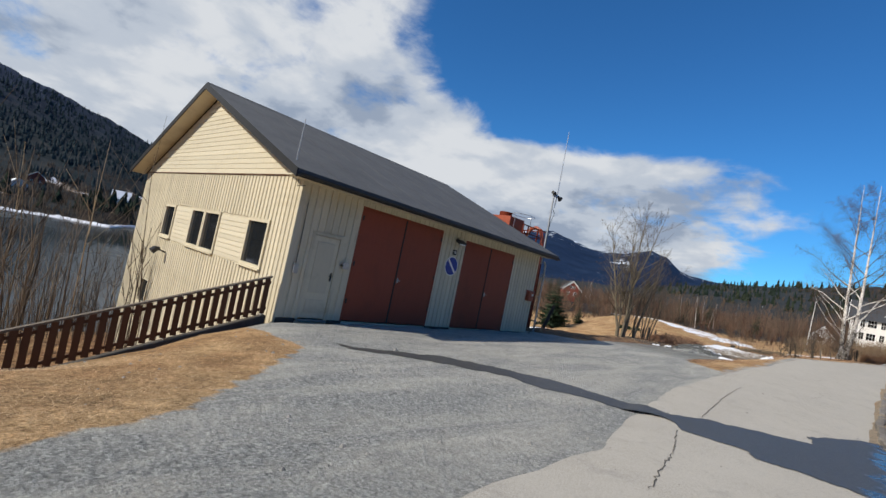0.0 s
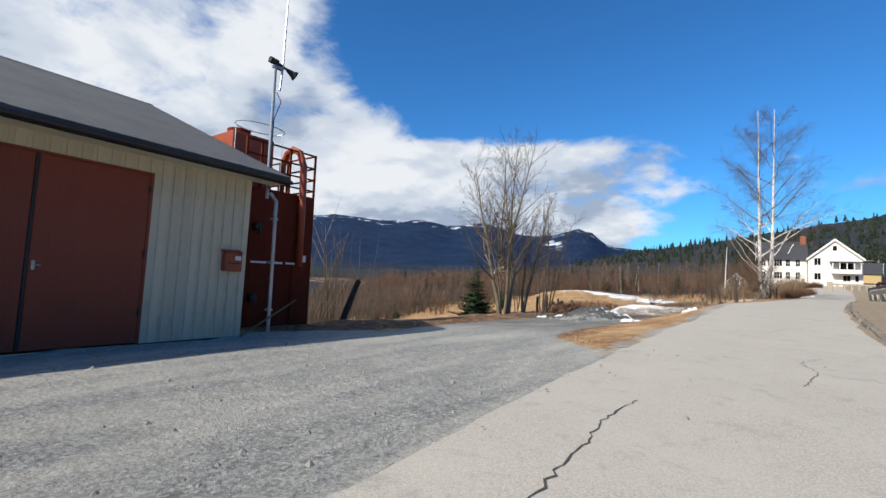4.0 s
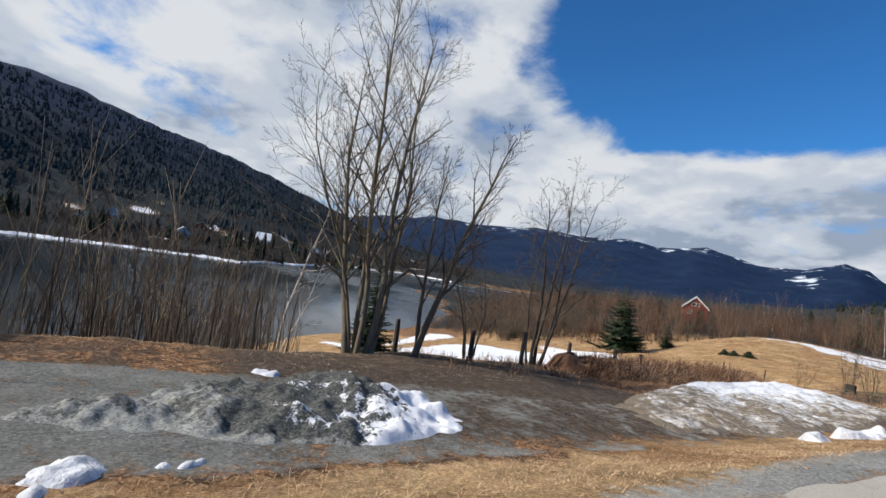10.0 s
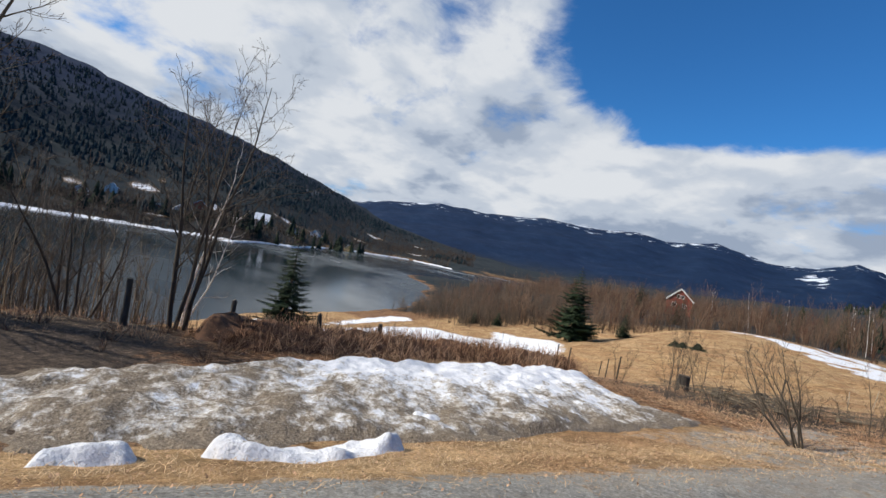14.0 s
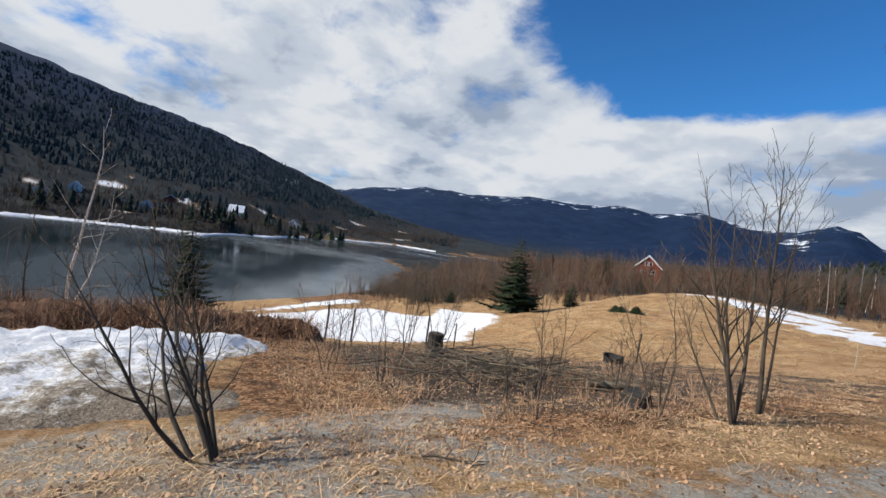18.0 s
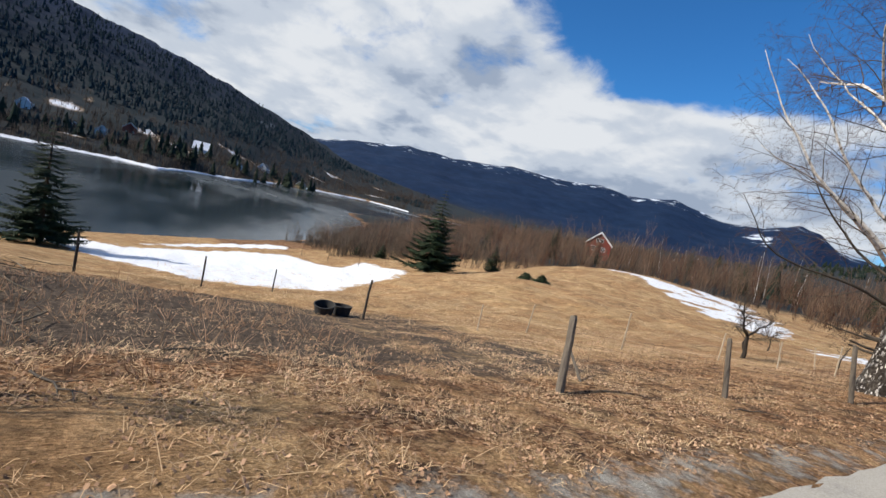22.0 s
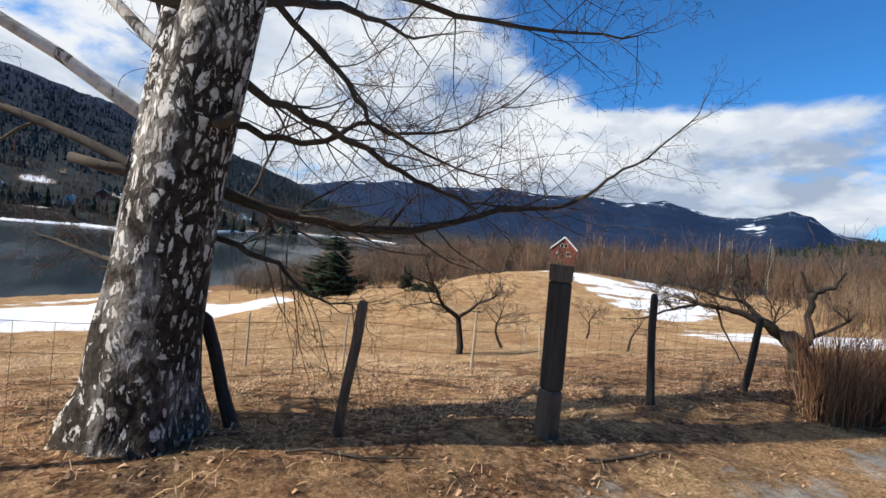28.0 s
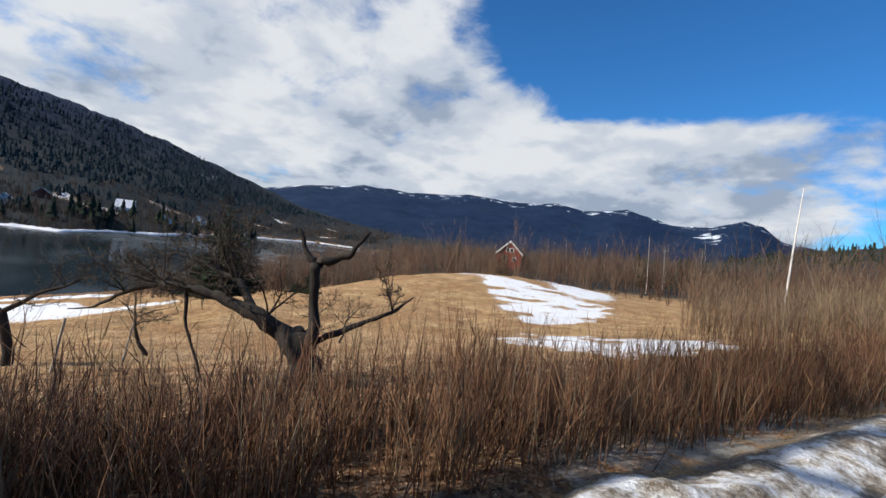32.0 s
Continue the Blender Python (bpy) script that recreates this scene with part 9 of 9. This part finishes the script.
    spikes(spots[:240], M["twig_red"], "roadside_scrub", "brown leafless scrub on the rocky slope", "shrubs", rng, 7, 0.5, 3, 0.015, 3)
    spikes(spots[240:], M["twig_pale"], "roadside_scrub", "pale dead stems on the rocky slope", "shrubs", rng, 6, 0.5, 3, 0.013, 2)
    for q in range(46):
        y = rng.uniform(16, 95)
        x = float(road_right(y)) + 14.0 + abs(rng.gauss(0, 4.5))
        r = rng.uniform(0.4, 1.3)
        bm = bmesh.new()
        bmesh.ops.create_icosphere(bm, subdivisions=2, radius=r)
        for v in bm.verts:
            v.co *= 1 + 0.34 * math.sin(v.co.x * 3.1 / r + q) * math.cos(v.co.y * 2.7 / r) + rng.gauss(0, 0.05)
            v.co.z *= 0.75
        ob = part("boulder", bm, M["rock"], None)
        ob.matrix_world = pose(x, y, ground_at(x, y) + r * 0.15, 0, 0, rng.uniform(0, 360))
        tagged(ob, "grey lichen-spotted boulder on the wooded slope", "boulder", "slope boulders")
    # pines and spruces on the slope
    for q in range(30):
        a = radians(15.5 + 24 * ((q * 0.618) % 1.0))
        d = 52 + 46 * ((q * 0.414 + 0.13) % 1.0)
        x, y = 2.3 + d * math.sin(a), -1.0 + d * math.cos(a)
        if x < float(road_right(y)) + 14.5:
            x = float(road_right(y)) + 14.5 + rng.uniform(0, 3)
        if q % 3 == 2:
            spruce("spruce", "tall dark spruce on the slope over the main road", x, y, rng.uniform(13, 19), 5.2, 500 + q, group="slope spruces")
        else:
            pine("pine", "tall pine with a bare lower trunk on the slope", x, y, rng.uniform(15, 22), 500 + q, group="slope pines")
    for q, (x, y) in enumerate(((25.5, 47), (28, 51), (24.5, 56), (30.5, 47), (27, 60), (33, 53), (24, 66), (23.5, 74))):
        x = max(x, float(road_right(y)) + 14.8)
        spruce("spruce", "young dark spruce at the foot of the wooded slope", x, y, rng.uniform(6, 10), 4.2, 580 + q, group="young slope spruces")
    for q, (x, y) in enumerate(((31, 52), (34, 60), (28, 66))):
        tree("birch", "slim bare birch among the pines", [((x, y, ground_at(x, y)), (0.05, 0, 1), 12, 0.10)], dict(SAPLING, least=0.015, twigs=(14, 3)), M["birch"], M["twig_grey"], 560 + q, split=False)


def build_car(x, y, z, turn):
    t = empty("car", pose(x, y, ground_at(x, y), 0, 0, turn))
    tagged(t, "red estate car on the main road", "car")
    bm = bmesh.new()
    prism(bm, [(-2.15, 0.35), (2.15, 0.35), (2.2, 0.75), (1.3, 0.98), (-2.1, 1.0), (-2.2, 0.6)], "x", -0.86, 0.86)
    bmesh.ops.bevel(bm, geom=list(bm.edges), offset=0.07, segments=2, affect="EDGES")
    part("body", bm, M["car_red"], t)
    bm = bmesh.new()
    prism(bm, [(-2.0, 1.0), (1.15, 1.0), (0.45, 1.42), (0.2, 1.48), (-1.6, 1.48), (-1.95, 1.25)], "x", -0.72, 0.72)
    bmesh.ops.bevel(bm, geom=list(bm.edges), offset=0.06, segments=2, affect="EDGES")
    part("cabin", bm, M["glass"], t, "dark glazed cabin")
    part("roof", boxes((-0.68, -1.6, 1.47, 0.68, 0.3, 1.52), bevel=0.02), M["car_red"], t)
    for sx in (-1, 1):
        part("headlight", boxes((sx * 0.62 - 0.17, 2.1, 0.62, sx * 0.62 + 0.17, 2.23, 0.80), bevel=0.03), M["white"], t)
        for yy in (-1.35, 1.35):
            w = part("wheel", pipe([(sx * 0.70, yy, 0.32), (sx * 0.90, yy, 0.32)], 0.32, 18), M["rubber"], t)
            part("rim", pipe([(sx * 0.895, yy, 0.32), (sx * 0.91, yy, 0.32)], 0.20, 14), M["galv"], w)
    part("number_plate", boxes((-0.26, 2.2, 0.42, 0.26, 2.24, 0.53)), M["white"], t)


# ---------------------------------------------------------------- woods and shore far off
def foot_radius(az):
    return np.interp(az, [-180, -130, -102, -87, -80, -74, -66, -58, -50, 180], [230, 260, 325, 318, 400, 560, 660, 560, 640, 640])


def shore_point(az, dr):
    a = math.radians(az)
    f = float(foot_radius(az))
    x, y = 2.5 + f * math.sin(a), 25 + f * math.cos(a)
    f += 9 * float(fractal(x, y, 120, 3, 2.0)) + dr
    return 2.5 + f * math.sin(a), 25 + f * math.cos(a)


def far_conifers(spots, name, label, rng, material=None):
    """Many small conifers as one object: ragged stacked cones."""
    verts, faces = [], []
    for x, y, z, h in spots:
        r = h * rng.uniform(0.22, 0.36)
        for q in range(4):
            z0, z1 = z + h * (0.04 + 0.22 * q), z + h * (0.42 + 0.20 * q)
            rr = r * (1 - 0.21 * q)
            b = len(verts)
            a0 = rng.uniform(0, 6)
            for k in range(6):
                a = a0 + 1.047 * k
                s = rr * rng.uniform(0.6, 1.2)
                verts.append((x + math.cos(a) * s, y + math.sin(a) * s, z0 + rng.uniform(-0.05, 0.05) * h))
            verts.append((x, y, z1))
            faces += [(b + k, b + (k + 1) % 6, b + 6) for k in range(6)]
    ob = mesh_object(name, verts, faces, material or M["needles_far"])
    tagged(ob, label, "woods", kind="stuff")


def build_far():
    rng = random.Random(91)
    # ice and snow rim along the far waterline
    verts, faces = [], []
    azs = np.arange(-128, -60.5, 0.12)
    for a in azs:
        w = 7.5 + 4.0 * float(fractal(a * 6, 0.0, 20, 4, 1.0)) + 1.5 * rng.gauss(0, 0.3)
        h = 0.75 + 0.45 * float(fractal(a * 6, 7.0, 9, 4, 2.0))
        lo = -9 + 1.0 * float(fractal(a * 6, 3.0, 14, 4, 3.0))
        for dr, zz in ((lo, -14.5), (lo + 0.8, -14.35 + 0.4 * h), (lo + w * 0.5, -14.35 + h), (lo + w, -14.0 + h), (lo + w + 6, -14.9)):
            x, y = shore_point(a, dr)
            verts.append((x, y, zz))
    for j in range(len(azs) - 1):
        for i in range(4):
            p = j * 5 + i
            faces.append((p, p + 1, p + 6, p + 5))
    ob = mesh_object("snow_rim", verts, faces, M["snow_clean"], True)
    tagged(ob, "white rim of old snow along the far shore", "snow", kind="structure")
    # leafless belt above it
    spots = [[], []]
    for k in range(1700):
        a = rng.uniform(-126, -61)
        x, y = shore_point(a, abs(rng.gauss(0, 26)) - 3)
        z = max(ground_at(x, y), -14.3)
        spots[k % 2].append((x, y, z, rng.uniform(3, 8.5)))
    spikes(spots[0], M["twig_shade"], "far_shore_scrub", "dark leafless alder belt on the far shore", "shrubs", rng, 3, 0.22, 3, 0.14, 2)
    spikes(spots[1], M["twig_grey"], "far_shore_scrub", "grey leafless bushes on the far shore", "shrubs", rng, 3, 0.25, 3, 0.13, 2)
    cl = []
    for cx, cy, n, sd in ((-366, 58, 16, 9), (-342, 37, 5, 6), (-352, 20, 5, 8), (-420, 90, 10, 14), (-480, 150, 12, 16), (-360, -30, 8, 14), (-350, -80, 8, 14), (-330, -110, 8, 14)):
        for k in range(n):
            x, y = cx + rng.gauss(0, sd), cy + rng.gauss(0, sd)
            cl.append((x, y, max(ground_at(x, y), -14.2), rng.uniform(8, 17)))
    far_conifers(cl, "far_spruces", "dark spruce clumps among the farms over the lake", rng)
    # wooded slopes
    west, brown = [], []
    for k in range(9500):
        a = rng.uniform(-128, -58)
        f = float(foot_radius(a))
        d = f + 45 + (1040 - f) * rng.random() ** 1.3
        x, y = 2.5 + d * math.sin(radians(a)), 25 + d * math.cos(radians(a))
        z = ground_at(x, y)
        if z < -13.5:
            continue
        n = float(fractal(x, y, 170, 3, 4.0))
        low = z < 30 + 14 * n
        if low and n < 0.55:
            if k % 3:
                brown.append((x, y, z - 0.5, rng.uniform(5, 10)))
        else:
            west.append((x, y, z - 1.5, rng.uniform(6, 10)))
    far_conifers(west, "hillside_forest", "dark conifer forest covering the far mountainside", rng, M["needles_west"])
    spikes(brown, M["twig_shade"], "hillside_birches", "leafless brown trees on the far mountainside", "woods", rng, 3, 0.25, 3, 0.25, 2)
    east, brown = [], []
    for k in range(4200):
        a = rng.uniform(-20, 44)
        d = 175 + 900 * rng.random() ** 1.4
        x, y = 2.5 + d * math.sin(radians(a)), 25 + d * math.cos(radians(a))
        if d < 330 and x < float(road_right(min(y, 140))) + 30 + (8 if y > 140 else 0):
            continue
        z = ground_at(x, y)
        n = float(fractal(x, y, 120, 3, 8.0))
        if n < -0.05 or a < 2 and z < 25:
            brown.append((x, y, z - 0.5, rng.uniform(5, 10)))
        else:
            east.append((x, y, z - 1.0, rng.uniform(8, 15)))
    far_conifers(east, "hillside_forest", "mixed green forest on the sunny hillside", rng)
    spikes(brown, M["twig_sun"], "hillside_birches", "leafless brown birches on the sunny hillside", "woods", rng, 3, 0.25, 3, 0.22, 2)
    # tree tops that break the thicket's outline, and pale snow at the point
    low = []
    for k in range(420):
        y = rng.uniform(150, 420)
        x = rng.uniform(-0.9, -0.12) * y - 10
        z = ground_at(x, y)
        if z > -13 and math.hypot(x + 78, y - 149) > 16:
            low.append((x, y, z, rng.uniform(4, 9)))
    far_conifers(low[:60], "thicket_conifers", "scattered small conifers beyond the meadow", rng)
    spikes(low[60:], M["twig_red"], "far_thicket", "tall leafless trees beyond the thicket", "woods", rng, 5, 0.25, 3, 0.09, 4)


M["white_boards"] = painted_boards("white_board_paint", (0.78, 0.77, 0.74), (0.62, 0.60, 0.55))
M["kerb"] = simple("kerb_stone", (0.25, 0.225, 0.19), (0.14, 0.122, 0.10), 5.0, 0.9, 0.0, 0.5, None, 0.2)
M["concrete_pale"] = simple("sunlit_concrete", (0.42, 0.37, 0.29), (0.30, 0.265, 0.21), 5.0, 0.92, 0.0, 0.4)
M["galv_blue"] = simple("galvanised_beam", (0.26, 0.29, 0.32), (0.36, 0.39, 0.42), 3.0, 0.35, 0.6, 0.05)
M["dark_rail"] = simple("weathered_top_beam", (0.085, 0.09, 0.095), (0.13, 0.135, 0.14), 4.0, 0.5, 0.4, 0.1)
M["pole_wood"] = simple("silvered_pole_wood", (0.30, 0.27, 0.22), (0.20, 0.175, 0.14), 4.0, 0.85, 0.0, 0.4, (5, 5, 0.5))
M["rock"] = simple("lichen_rock", (0.20, 0.18, 0.155), (0.075, 0.068, 0.06), 2.2, 0.92, 0.0, 0.8)
M["car_red"] = simple("car_paint_red", (0.42, 0.025, 0.02), (0.36, 0.02, 0.018), 2.0, 0.25, 0.0, 0.0)
M["snow_clean"] = simple("shore_snow", (0.80, 0.82, 0.85), (0.62, 0.65, 0.70), 0.35, 0.8, 0.0, 0.3)
# far twigs in two tones: shade of the west, sun of the east painted in
M["twig_shade"] = twig_material("shaded_far_twigs", (0.070, 0.052, 0.040), (0.035, 0.028, 0.024))
M["twig_sun"] = twig_material("sunlit_far_twigs", (0.15, 0.10, 0.065), (0.085, 0.060, 0.042))


def far_needles(name, a, b):
    n = Nodes(name)
    c = n.mix(n.ramp(n.noise(0.02, 4, 0.6), (0.4, 0.0), (0.65, 1.0)), a, b)
    c = n.mix(1.0, c, n.ramp(n.island(), (0.0, 0.7), (1.0, 1.35)), "MULTIPLY")
    return n.done(c, 0.95, 0.0, None, 0.05)


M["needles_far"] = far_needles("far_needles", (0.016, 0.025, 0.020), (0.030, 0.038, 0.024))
# bluer copy for the west slope, with haze and shade put into its colour
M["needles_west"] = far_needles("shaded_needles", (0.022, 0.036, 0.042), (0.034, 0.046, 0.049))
build_houses()
build_roadside()
build_far()
